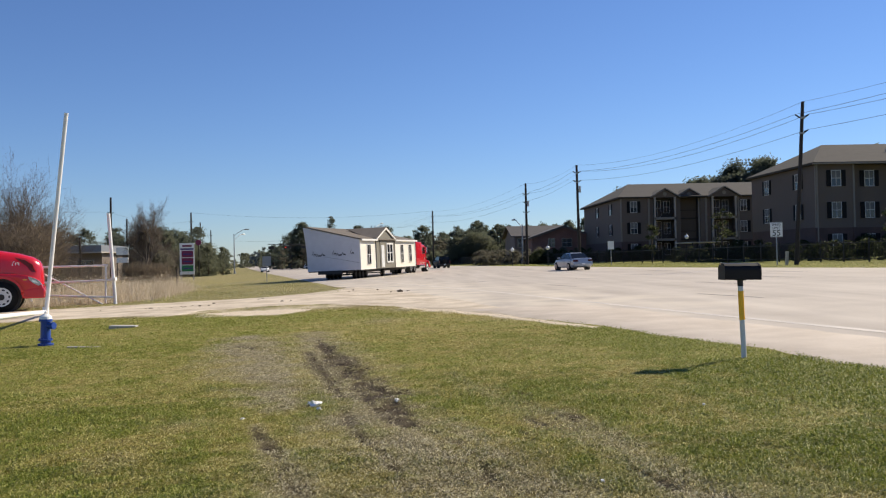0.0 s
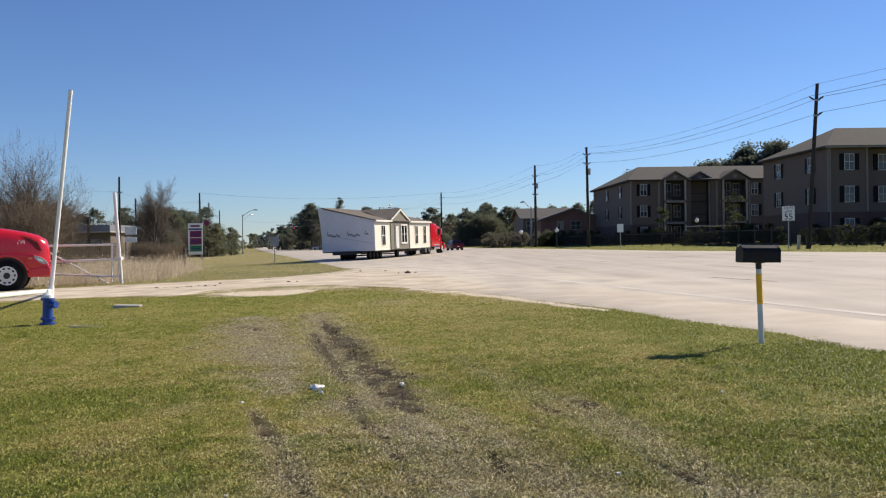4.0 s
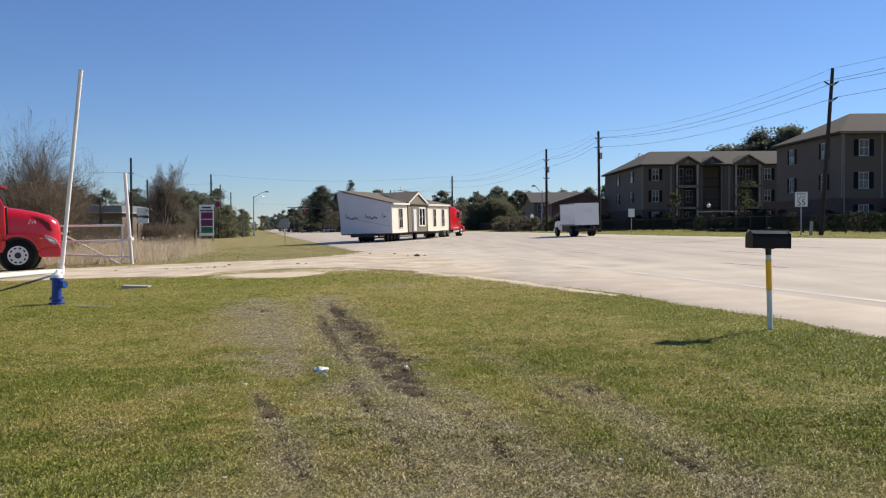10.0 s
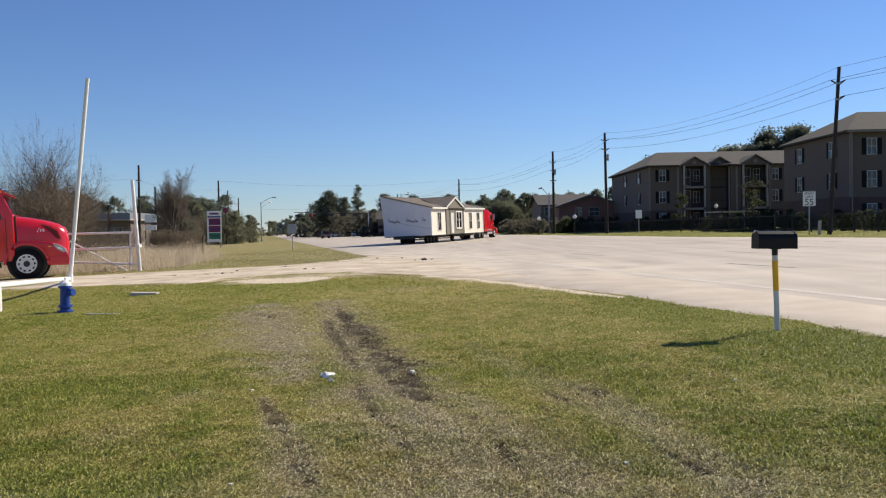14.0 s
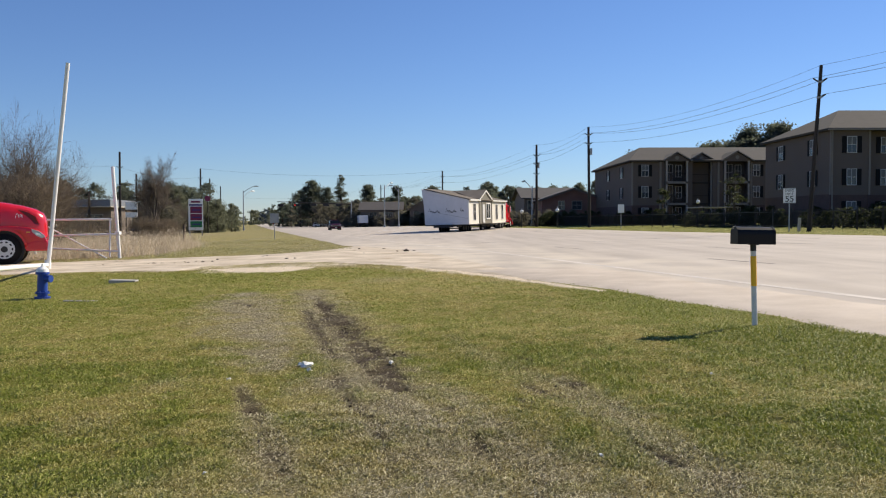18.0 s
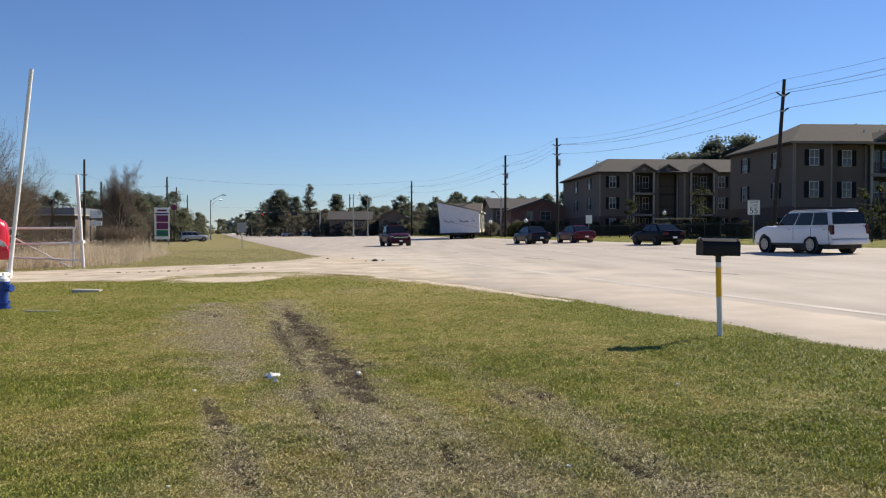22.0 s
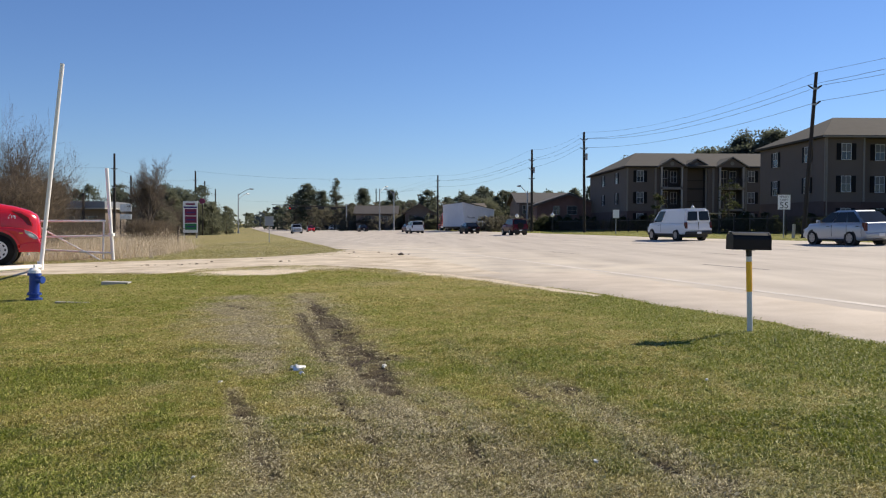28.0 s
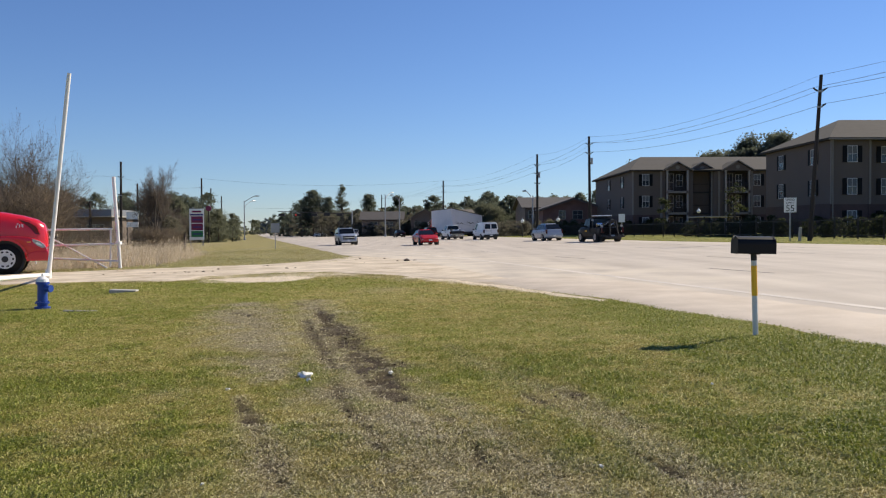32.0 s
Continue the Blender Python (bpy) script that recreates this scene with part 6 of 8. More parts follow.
globe_lamp(30.6, 95.0, 2.55)
globe_lamp(15.1, 97.0, 2.0)
globe_lamp(11.7, 103.0, 2.0)
globe_lamp(46.0, 66.0, 2.5)


# ---- apartment houses ----
def hip_roof(parent, x0, x1, y0, y1, ze, zr, over, material, run):
    yc = (y0 + y1) / 2
    P = [(x0 - over, y0 - over, ze), (x1 + over, y0 - over, ze), (x1 + over, y1 + over, ze), (x0 - over, y1 + over, ze), (x0 + run, yc, zr), (x1 - run, yc, zr)]
    bm = bmesh.new()
    v = [bm.verts.new(p) for p in P]
    w = [bm.verts.new((p[0], p[1], p[2] - 0.18)) for p in P[:4]]
    for f in ((0, 1, 5, 4), (1, 2, 5), (2, 3, 4, 5), (3, 0, 4)):
        bm.faces.new([v[i] for i in f])
    for i in range(4):
        bm.faces.new((v[i], v[(i + 1) % 4], w[(i + 1) % 4], w[i]))
    bm.faces.new(w[::-1])
    return part("roof", bm, material, parent)


def shuttered(parent, x, y, z, face, w=0.76, h=1.30):
    win = window_unit(parent, x, y, z, w, h, face, (M["pane"], M["sash_white"]))
    part("blind", bx(-w / 2 + 0.02, w / 2 - 0.02, -0.018, -0.013, 0.03, h / 2 - 0.02), M["blind"], win)
    for s in (-1, 1):
        part("shutter", bx(s * (w / 2 + 0.08), s * (w / 2 + 0.46), -0.05, 0.0, -h / 2 - 0.05, h / 2 + 0.05), M["shutter"], win)
    return win


def clad(parent, face, a0, a1, fixed, z0, z1, material, name="wall", thick=0.3):
    """A wall with lapped boards: along x (face -y) or along y (face -x)."""
    bm = bmesh.new()
    if name == "brick_wall":
        box(bm, *((a0, a1, fixed, fixed + thick) if face == "-y" else (fixed, fixed + thick, a0, a1)), z0, z1)
    else:
        prism(bm, lapped(fixed, z0, z1, -1, thick), "x" if face == "-y" else "y", a0, a1)
    return part(name, bm, material, parent)


def porch(parent, x0, x1, y, z0, ze, st, open_=True, cols=True):
    """Stack of recessed balconies under a small front gable; closed to one tall open stairwell where open_ is off."""
    xc = (x0 + x1) / 2
    deep = 1.4 if open_ else 2.4
    # back, sides and landings carry the recess's shade in their colour
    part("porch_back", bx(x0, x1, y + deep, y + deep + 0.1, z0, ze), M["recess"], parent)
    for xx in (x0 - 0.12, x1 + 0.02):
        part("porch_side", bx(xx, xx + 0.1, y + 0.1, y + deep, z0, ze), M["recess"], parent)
    for k in range(3):
        zf = z0 + k * st
        if open_:
            if k:
                part("balcony_floor", bx(x0, x1, y - 0.05, y + 1.4, zf - 0.22, zf), M["siding_grey"], parent)
                part("balcony_edge", bx(x0 - 0.1, x1 + 0.1, y - 0.1, y - 0.05, zf - 0.26, zf + 0.02), M["board_taupe"], parent)
            rail = part("railing", bx(x0 + 0.1, x1 - 0.1, y, y + 0.04, zf + 0.98, zf + 1.04), M["iron"], parent)
            part("bottom_rail", bx(x0 + 0.1, x1 - 0.1, y, y + 0.04, zf + 0.08, zf + 0.12), M["iron"], rail)
            nb = int((x1 - x0) / 0.13)
            bm = bmesh.new()
            for i in range(nb):
                xx = x0 + 0.1 + (x1 - x0 - 0.2) * i / (nb - 1)
                box(bm, xx - 0.012, xx + 0.012, y + 0.005, y + 0.03, zf + 0.1, zf + 0.98)
            part("balusters", bm, M["iron"], rail)
            window_unit(parent, xc - 0.55, y + 1.36, zf + 1.15, 0.8, 2.0, "-y", (M["pane"], M["sash_white"]), name="balcony_door")
            window_unit(parent, xc + 0.62, y + 1.36, zf + 1.35, 0.7, 1.4, "-y", (M["pane"], M["sash_white"]), name="balcony_window")
        elif k:
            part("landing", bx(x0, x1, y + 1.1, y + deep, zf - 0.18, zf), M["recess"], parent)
            part("landing_rail", bx(x0, x1, y + 1.1, y + 1.14, zf + 0.9, zf + 0.96), M["iron"], parent)
    if cols:
        for xx in (x0, x1):
            part("column", bx(xx - 0.10, xx + 0.10, y - 0.10, y + 0.10, z0, ze), M["column"], parent, "pale square porch column")
            part("column_cap", bx(xx - 0.14, xx + 0.14, y - 0.14, y + 0.14, ze - 0.12, ze), M["column"], parent)
    part("porch_beam", bx(x0 - 0.1, x1 + 0.1, y - 0.11, y + 0.11, ze - 0.02, ze + 0.22), M["siding_grey"], parent)
    part("gable", pr([(x0 - 0.35, ze), (x1 + 0.35, ze), (xc, ze + (x1 - x0) * 0.36)], "y", y - 0.12, y + 0.1), M["siding_grey"], parent)
    part("gable_vent", tb((xc, y - 0.14, ze + (x1 - x0) * 0.15), (xc, y - 0.12, ze + (x1 - x0) * 0.15), 0.24, seg=14), M["board_taupe"], parent)
    rise = (x1 - x0) * 0.36 + 0.12
    for s in (-1, 1):
        xe = xc + s * ((x1 - x0) / 2 + 0.6)
        part("gable_roof", slab([(xe, y - 0.35, ze - 0.05), (xc, y - 0.35, ze + rise), (xc, y + 4.0, ze + rise), (xe, y + 2.0, ze - 0.05)], (0, 0, 0.1)), M["shingle_grey"], parent)
        part("gable_trim", slab([(xe, y - 0.36, ze - 0.10), (xc, y - 0.36, ze + rise - 0.05), (xc, y - 0.36, ze + rise + 0.06), (xe, y - 0.36, ze)], (0, -0.05, 0)), M["board_taupe"], parent)


def apartments():
    # the larger block
    x0, x1, y0, y1, z0, ze, zr, st = 34.6, 62.0, 72.0, 86.0, 0.75, 9.0, 11.4, 2.76
    a = thing("apartment_block", pose(0, 0, 0), "three-storey grey taupe apartment block with brick ground floor", "apartment building", "apartment blocks")
    part("core", bx(x0 + 0.35, x1, y0 + 1.75, y1, z0 - 0.6, ze - 0.02), M["siding_grey"], a)
    zb = 3.35
    clad(a, "-x", y0, y1, x0, zb, ze, M["siding_grey"])
    clad(a, "-x", y0, y1, x0 - 0.03, z0 - 0.6, zb, M["brick_red"], "brick_wall")
    clad(a, "-y", x0, x0 + 3.3, y0, zb, ze, M["siding_grey"])
    clad(a, "-y", x0, x0 + 3.3, y0 - 0.03, z0 - 0.6, zb, M["brick_red"], "brick_wall")
    clad(a, "-y", x0 + 3.3, x0 + 6.9, y0 + 0.8, zb, ze, M["siding_grey"])
    clad(a, "-y", x0 + 3.3, x0 + 6.9, y0 + 0.77, z0 - 0.6, zb, M["brick_red"], "brick_wall")
    part("side_return", bx(x0 + 3.0, x0 + 3.3, y0 + 0.3, y0 + 1.8, z0 - 0.5, ze), M["siding_grey"], a)
    for xx, yy in ((x0, y0), (x0 + 3.3, y0), (x0 + 6.9, y0 + 0.8)):
        part("corner_board", bx(xx - 0.08, xx + 0.08, yy - 0.06, yy + 0.12, zb, ze), M["board_taupe"], a)
        part("brick_pier", bx(xx - 0.14, xx + 0.14, yy - 0.08, yy + 0.12, z0 - 0.6, zb), M["brick_red"], a)
    part("frieze", bx(x0 - 0.04, x0 + 3.3, y0 - 0.05, y0 - 0.0, ze - 0.25, ze), M["siding_grey"], a)
    part("band", bx(x0 - 0.06, x0 - 0.03, y0, y1, zb - 0.06, zb + 0.06), M["brick_red"], a)
    for k in range(3):
        z = z0 + 1.36 + k * st
        shuttered(a, x0 + 1.75, y0 - 0.03, z, "-y")
        shuttered(a, x0 + 5.1, y0 + 0.77, z, "-y")
        if k:
            shuttered(a, x0 - 0.04, y0 + 3.4, z, "-x", 1.0)
            shuttered(a, x0 - 0.04, y0 + 10.2, z, "-x", 1.0)
    porch(a, x0 + 7.1, x0 + 10.2, y0 + 0.3, z0, ze - 0.2, st)
    porch(a, x0 + 12.0, x0 + 15.0, y0 + 0.3, z0, ze - 0.2, st, open_=False)
    porch(a, x0 + 17.0, x0 + 20.2, y0 + 0.3, z0, ze - 0.2, st)
    clad(a, "-y", x0 + 10.2, x0 + 12.0, y0 + 0.8, z0, ze, M["siding_grey"])
    clad(a, "-y", x0 + 15.0, x0 + 17.0, y0 + 0.8, z0, ze, M["siding_grey"])
    clad(a, "-y", x0 + 20.2, x1, y0 + 0.5, z0, ze, M["siding_grey"])
    for xx, yy in ((x0 + 0.05, y0 - 0.12), (x0 + 6.75, y0 + 0.68)):
        part("downspout", tb((xx, yy, z0 - 0.4), (xx, yy, ze - 0.1), 0.06, seg=8), M["board_taupe"], a)
    part("gutter", bx(x0 - 0.5, x1 + 0.4, y0 - 0.56, y0 - 0.45, ze - 0.2, ze - 0.06), M["board_taupe"], a)
    hip_roof(a, x0, x1, y0, y1, ze, zr, 0.45, M["shingle_grey"], 4.0)
    for xx in (x0 + 8, x0 + 9.5, x0 + 14):
        part("roof_vent", tb((xx, y0 + 3.2, zr - 1.4), (xx, y0 + 3.2, zr - 0.95), 0.06, seg=8), M["galv"], a)
    # the further block
    x0, x1, y0, y1, z0, ze, zr = 25.4, 58.0, 104.0, 127.0, 0.65, 8.5, 11.04
    st = 2.62
    zb = 3.0
    b = thing("apartment_block", pose(0, 0, 0), "three-storey grey apartment block with gabled porches and balconies", "apartment building", "apartment blocks")
    part("core", bx(x0 + 0.35, x1, y0 + 1.75, y1, z0 - 0.8, ze - 0.02), M["siding_grey"], b)
    clad(b, "-x", y0, y1, x0, zb, ze, M["siding_grey"])
    clad(b, "-x", y0, y1, x0 - 0.03, z0 - 0.8, zb, M["brick_red"], "brick_wall")
    clad(b, "-y", x0, x0 + 3.4, y0, zb, ze, M["siding_grey"])
    clad(b, "-y", x0, x0 + 3.4, y0 - 0.03, z0 - 0.8, zb, M["brick_red"], "brick_wall")
    part("corner_board", bx(x0 - 0.08, x0 + 0.08, y0 - 0.06, y0 + 0.12, zb, ze), M["board_taupe"], b)
    for k in range(3):
        z = z0 + 1.36 + k * st
        shuttered(b, x0 + 1.55, y0 - 0.03, z, "-y")
        if k:
            shuttered(b, x0 - 0.04, y0 + 5.6, z, "-x", 1.0)
            shuttered(b, x0 - 0.04, y0 + 13.6, z, "-x", 1.0)
    porch(b, x0 + 4.1, x0 + 6.6, y0 - 0.4, z0, ze - 0.1, st)
    porch(b, x0 + 7.4, x0 + 9.9, y0 + 0.5, z0, ze - 0.1, st, open_=False)
    porch(b, x0 + 11.3, x0 + 14.2, y0 - 0.4, z0, ze - 0.1, st)
    clad(b, "-y", x0 + 14.2, x1, y0, zb, ze, M["siding_grey"])
    clad(b, "-y", x0 + 14.2, x1, y0 - 0.03, z0 - 0.8, zb, M["brick_red"], "brick_wall")
    clad(b, "-y", x0 + 3.4, x0 + 4.1, y0, z0 - 0.5, ze, M["siding_grey"])
    clad(b, "-y", x0 + 6.6, x0 + 7.4, y0, z0 - 0.5, ze, M["siding_grey"])
    clad(b, "-y", x0 + 9.9, x0 + 11.3, y0, z0 - 0.5, ze, M["siding_grey"])
    for k in range(3):
        shuttered(b, x0 + 15.3, y0 - 0.03, z0 + 1.36 + k * st, "-y")
    for xx in (x0 + 3.45, x0 + 10.6, x0 + 14.65):
        part("pilaster", bx(xx - 0.12, xx + 0.12, y0 - 0.10, y0 + 0.02, z0 - 0.5, ze), M["board_taupe"], b)
    hip_roof(b, x0, x1, y0, y1, ze, zr, 0.5, M["shingle_grey"], 3.8)
    # flat carport before the blocks
    c = thing("carport", pose(0, 0, 0), "low flat white-edged carport roof on thin posts", "carport")
    part("carport_roof", bx(28.8, 32.6, 88, 93.5, 2.5, 2.6), M["white_trim"], c)
    for xx in (29.0, 32.4):
        for yy in (88.2, 93.2):
            part("carport_post", bx(xx - 0.06, xx + 0.06, yy - 0.06, yy + 0.06, 0.4, 2.5), M["iron"], c)


apartments()


def iron_fence():
    """Black railing before the blocks, in panels."""
    f = thing("iron_fence", pose(0, 0, 0), "long black iron railing before the apartments", "fence", kind="")
    rail = mesh_of("fence_rail", bx(-0.02, 0.02, 0, 2.4, 0, 0.04), M["iron"])
    pm = mesh_of("fence_post", bx(-0.04, 0.04, -0.04, 0.04, -0.2, 1.5), M["iron"])
    bars = []
    for k in range(-8, 62):
        s = 20 + k * 2.44
        la = 37.5 + 3.5 * min(max((s - 40) / 60, 0), 1)
        x, y = road_xy(la, s)
        m = Matrix.Translation((x, y, H(x, y))) @ Matrix.Rotation(math.atan2(0.205, 0.9788), 4, "Z")
        for z in (0.2, 1.2):
            shared("fence_rail", rail, f, m @ Matrix.Translation((0, 0, z)))
        shared("fence_post", pm, f, m)
        for i in range(20):
            a = m @ Vector((0, 0.12 * i + 0.062, 0.1))
            for dx, dy in ((0.017, 0.0), (0.0, 0.017)):
                bars.append([(a.x - dx, a.y - dy, a.z), (a.x + dx, a.y + dy, a.z), (a.x + dx, a.y + dy, a.z + 1.25), (a.x - dx, a.y - dy, a.z + 1.25)])
    o = new("fence_baluster", poly_mesh("fence_baluster", np.array(bars), M["iron"]))
    o.parent = f
    tagged(o, kind="stuff")


iron_fence()


# ---- far road furniture ----
def price_sign():
    x, y = -30.8, 115.0
    g = H(x, y)
    t = thing("price_sign", pose(x, y, g - 0.35, 0, 0, 14), "filling station price sign with dark panels on posts", "price sign")
    for s in (-1, 1):
        part("sign_post", bx(s * 0.8 - 0.09, s * 0.8 + 0.09, -0.09, 0.09, -0.1, 5.2), M["white_trim"], t)
    part("cabinet", bx(-0.95, 0.95, -0.16, 0.16, 1.1, 5.3, bevel=0.03), M["white"], t)
    part("header_panel", bx(-0.85, 0.85, -0.19, -0.16, 4.66, 5.2), M["sign_white"], t)
    part("header_mark", bx(-0.6, 0.6, -0.2, -0.19, 4.80, 5.04), M["sign_red"], t)
    part("stripe", bx(-0.85, 0.85, -0.19, -0.16, 4.40, 4.60), M["sign_blue"], t)
    for z, h, m in ((3.40, 0.88, "sign_red"), (2.42, 0.88, "sign_red"), (1.50, 0.82, "sign_green")):
        p = part("price_panel", bx(-0.70, 0.80, -0.19, -0.16, z, z + h), M[m], t)
        part("figure_bar", bx(-0.5, 0.6, -0.2, -0.19, z + 0.34, z + 0.50), M["sign_blue"], p)
    r = thing("round_sign", pose(-38.1, 150, H(-38.1, 150)), "round red sign on a dark pole behind the price sign", "sign")
    part("pole", tb((0, 0.12, -0.3), (0, 0.12, 6.4), 0.11, 0.09, 10), M["pole_wood"], r)
    part("disc", tb((0, -0.1, 6.0), (0, 0.05, 6.0), 0.5, 0.5, 20), M["sign_red"], r)


price_sign()


def signal_mast():
    x1, y = -18.2, 210.0
    g = H(x1, y)
    t = thing("traffic_signal", pose(x1, y, g), "long dark traffic signal mast arm with five heads", "traffic light")
    part("mast", tb((0, 0, -0.3), (0, 0, 6.6), 0.18, 0.14, 10), M["galv"], t)
    part("mast_arm", tb((0, 0, 5.6), (-18.2, 0, 6.3), 0.13, 0.08, 8), M["chassis"], t)
    for k, xx in enumerate((-17.3, -13.3, -9.3, -6.2, -3.1)):
        h = part("signal_head", bx(xx - 0.75, xx + 0.75, -0.22, 0.22, 5.15, 5.75, bevel=0.05), M["iron"], t)
        for j in range(3):
            part("lens", tb((xx - 0.5 + 0.5 * j, -0.25, 5.45), (xx - 0.5 + 0.5 * j, -0.2, 5.45), 0.17, seg=12), M["stop_red"] if j == 0 and k == 1 else M["trim"], h)


signal_mast()


def wooden_post(x, y, h):
    t = thing("fence_post", pose(x, y, H(x, y)), "weathered brown wooden fence post in dry grass", "fence post")
    part("post", tb((0, 0, -0.3), (0.03, 0, h), 0.10, 0.09, 9), M["bark"], t)


wooden_post(-16.2, 57.5, 1.55)
wooden_post(-27.0, 64.0, 1.5)


# ---- trees, woods, far houses ----
def skeleton(rs, stems, h, spread, levels, bole=0.31, kid=1.0):
    """Branch pieces (a, b, r0, r1, level) of a bare tree: crooked limbs that leave the trunk in turn and bend upwards."""
    segs = []

    def grow(p, d, ln, r, lv):
        n, start = 5, 1
        side = rs.uniform(0, 6.283)
        crook = 0.06 if lv == 0 else 0.15
        for i in range(n):
            d = (d + Vector((rs.gauss(0, 1), rs.gauss(0, 1), rs.gauss(0, 0.7))) * crook + Vector((0, 0, 0.07))).normalized()
            q = p + d * ln / n
            r1 = max(r * 0.9, 0.003)
            segs.append((p, q, r, r1, lv))
            p, r = q, r1
            if lv < levels and i >= start:
                side += 2.4 + rs.uniform(-0.5, 0.5)
                u = d.orthogonal().normalized()
                o = u * math.cos(side) + d.cross(u) * math.sin(side)
                an = rs.uniform(0.5, 0.95) * spread
                grow(p, (d * math.cos(an) + o * math.sin(an)).normalized(), ln * (kid - 0.08 * i) * rs.uniform(0.75, 1.1), r * 0.66, lv + 1)
        if lv < levels:
            grow(p, (d + Vector((rs.gauss(0, 1), rs.gauss(0, 1), 0.3)) * 0.2 * spread).normalized(), ln * 0.82 * kid, r * 0.88, lv + 1)
    for a in range(stems):
        t = 6.283 * (a + rs.random()) / stems
        k = 0.0 if stems == 1 else rs.uniform(0.1, 0.3) * spread
        grow(Vector((0.15 * math.cos(t) * (stems > 1), 0.15 * math.sin(t) * (stems > 1), -0.2)), Vector((k * math.cos(t), k * math.sin(t), 1)).normalized(), h * bole * rs.uniform(0.94, 1.06), h * 0.016, 0)
    return segs


def bare_tree(x, y, h, seed, spread=1.0, levels=4, stems=1, label="bare grey winter tree with fine twigs", bole=0.31, kid=1.0):
    rs = random.Random(seed)
    t = thing("bare_tree", pose(x, y, H(x, y)), label, "tree", "bare trees")
    segs = skeleton(rs, stems, h, spread, levels, bole, kid)
    for nm, test, mat_ in (("trunk", lambda lv: lv == 0, M["bark_grey"]), ("branch_crown", lambda lv: 0 < lv < 3, M["bark_grey"]), ("twig_crown", lambda lv: lv >= 3, M["twig"])):
        vs, fs = [], []
        sides = 7 if nm == "trunk" else 3
        for a, b, r0, r1, lv in segs:
            if not test(lv):
                continue
            d = (b - a).normalized()
            u = d.orthogonal().normalized()
            w = d.cross(u)
            k = len(vs)
            if nm == "twig_crown":
                an = rs.uniform(0, 3.14)
                sv = (u * math.cos(an) + w * math.sin(an)) * min(max(r0, 0.006), 0.009)
                vs += [a - sv, a + sv, b + sv * 0.6]
                fs.append((k, k + 1, k + 2))
                for _ in range(2 if lv == 4 else 1):
                    o = (d * 0.8 + u * rs.gauss(0, 0.6) + w * rs.gauss(0, 0.6) + Vector((0, 0, 0.25))).normalized() * rs.uniform(0.15, 0.45)
                    vs += [b - sv * 0.7, b + sv * 0.7, b + o]
                    fs.append((len(vs) - 3, len(vs) - 2, len(vs) - 1))
                continue
            for p, r in ((a, max(r0, 0.011)), (b, max(r1, 0.010))):
                for j in range(sides):
                    an = 2 * math.pi * j / sides
                    vs.append(p + (u * math.cos(an) + w * math.sin(an)) * r)
            for j in range(sides):
                fs.append((k + j, k + (j + 1) % sides, k + sides + (j + 1) % sides, k + sides + j))
        me = bpy.data.meshes.new(nm)
        me.from_pydata([tuple(v) for v in vs], [], fs)
        me.materials.append(mat_)
        new(nm, me).parent = t
    return t


def clumps(rs, n_cl, per, fn, spread):
    """Leaf centres gathered in clumps; fn(rs) gives a clump's middle."""
    out = []
    for _ in range(n_cl):
        c = np.array(fn(rs))
        k = max(3, int(per * rs.uniform(0.6, 1.4)))
        out.append(c + np.random.RandomState(rs.randint(0, 10 ** 6)).normal(size=(k, 3)) * np.array((1, 1, 0.62)) * spread * rs.uniform(0.6, 1.3))
    c = np.concatenate(out)
    return c


def leafy_tree(x, y, h, w, material, seed, kind="round", trunk_h=0.25, density=1.0, leaf=0.28, label="dark leafy tree with an uneven crown", group="trees"):
    rs = random.Random(seed)
    g = H(x, y)
    t = thing("tree", pose(x, y, g), label, "tree", group)
    bm = bmesh.new()
    tube(bm, (0, 0, -0.3), (rs.uniform(-0.02, 0.02) * h, 0, h * 0.55), h * 0.026, h * 0.018, 7)
    tube(bm, (0, 0, h * 0.5), (rs.uniform(-0.03, 0.03) * h, 0, h * 0.92), h * 0.012, h * 0.004, 6)
    for k in range(7):
        z = h * rs.uniform(max(trunk_h, 0.2), 0.85)
        a = rs.uniform(0, 6.28)
        tube(bm, (0, 0, z), (math.cos(a) * w * 0.4, math.sin(a) * w * 0.4, z + h * 0.08), h * 0.007, h * 0.003, 5)
    part("trunk", bm, M["bark"], t)

    def fn(r):
        f = r.random()
        z = trunk_h + (1 - trunk_h) * f
        if kind == "pine":
            prof = (0.35 + 0.9 * math.sin(math.pi * min(1, 0.25 + 0.75 * f))) * 0.6
        elif kind == "cone":
            prof = 1.02 - f
        else:
            prof = math.sqrt(max(0.03, 1 - (2 * f - 0.9) ** 2 * 0.9))
        a, rr = r.uniform(0, 6.283), math.sqrt(r.random()) * prof * w / 2 * r.uniform(0.75, 1.12)
        return (math.cos(a) * rr, math.sin(a) * rr, z * h)
    n = int(46 * density * (1 + h * w / 90))
    c = clumps(rs, n, 60, fn, 0.05 * (w + h) / 2)
    c = c[c[:, 2] > trunk_h * h * 0.75]
    me = leaf_mesh("crown", c, np.random.RandomState(seed).uniform(0.6, 1.4, len(c)) * leaf * 0.9, material, seed)
    o = new("crown", me)
    o.parent = t
    return t


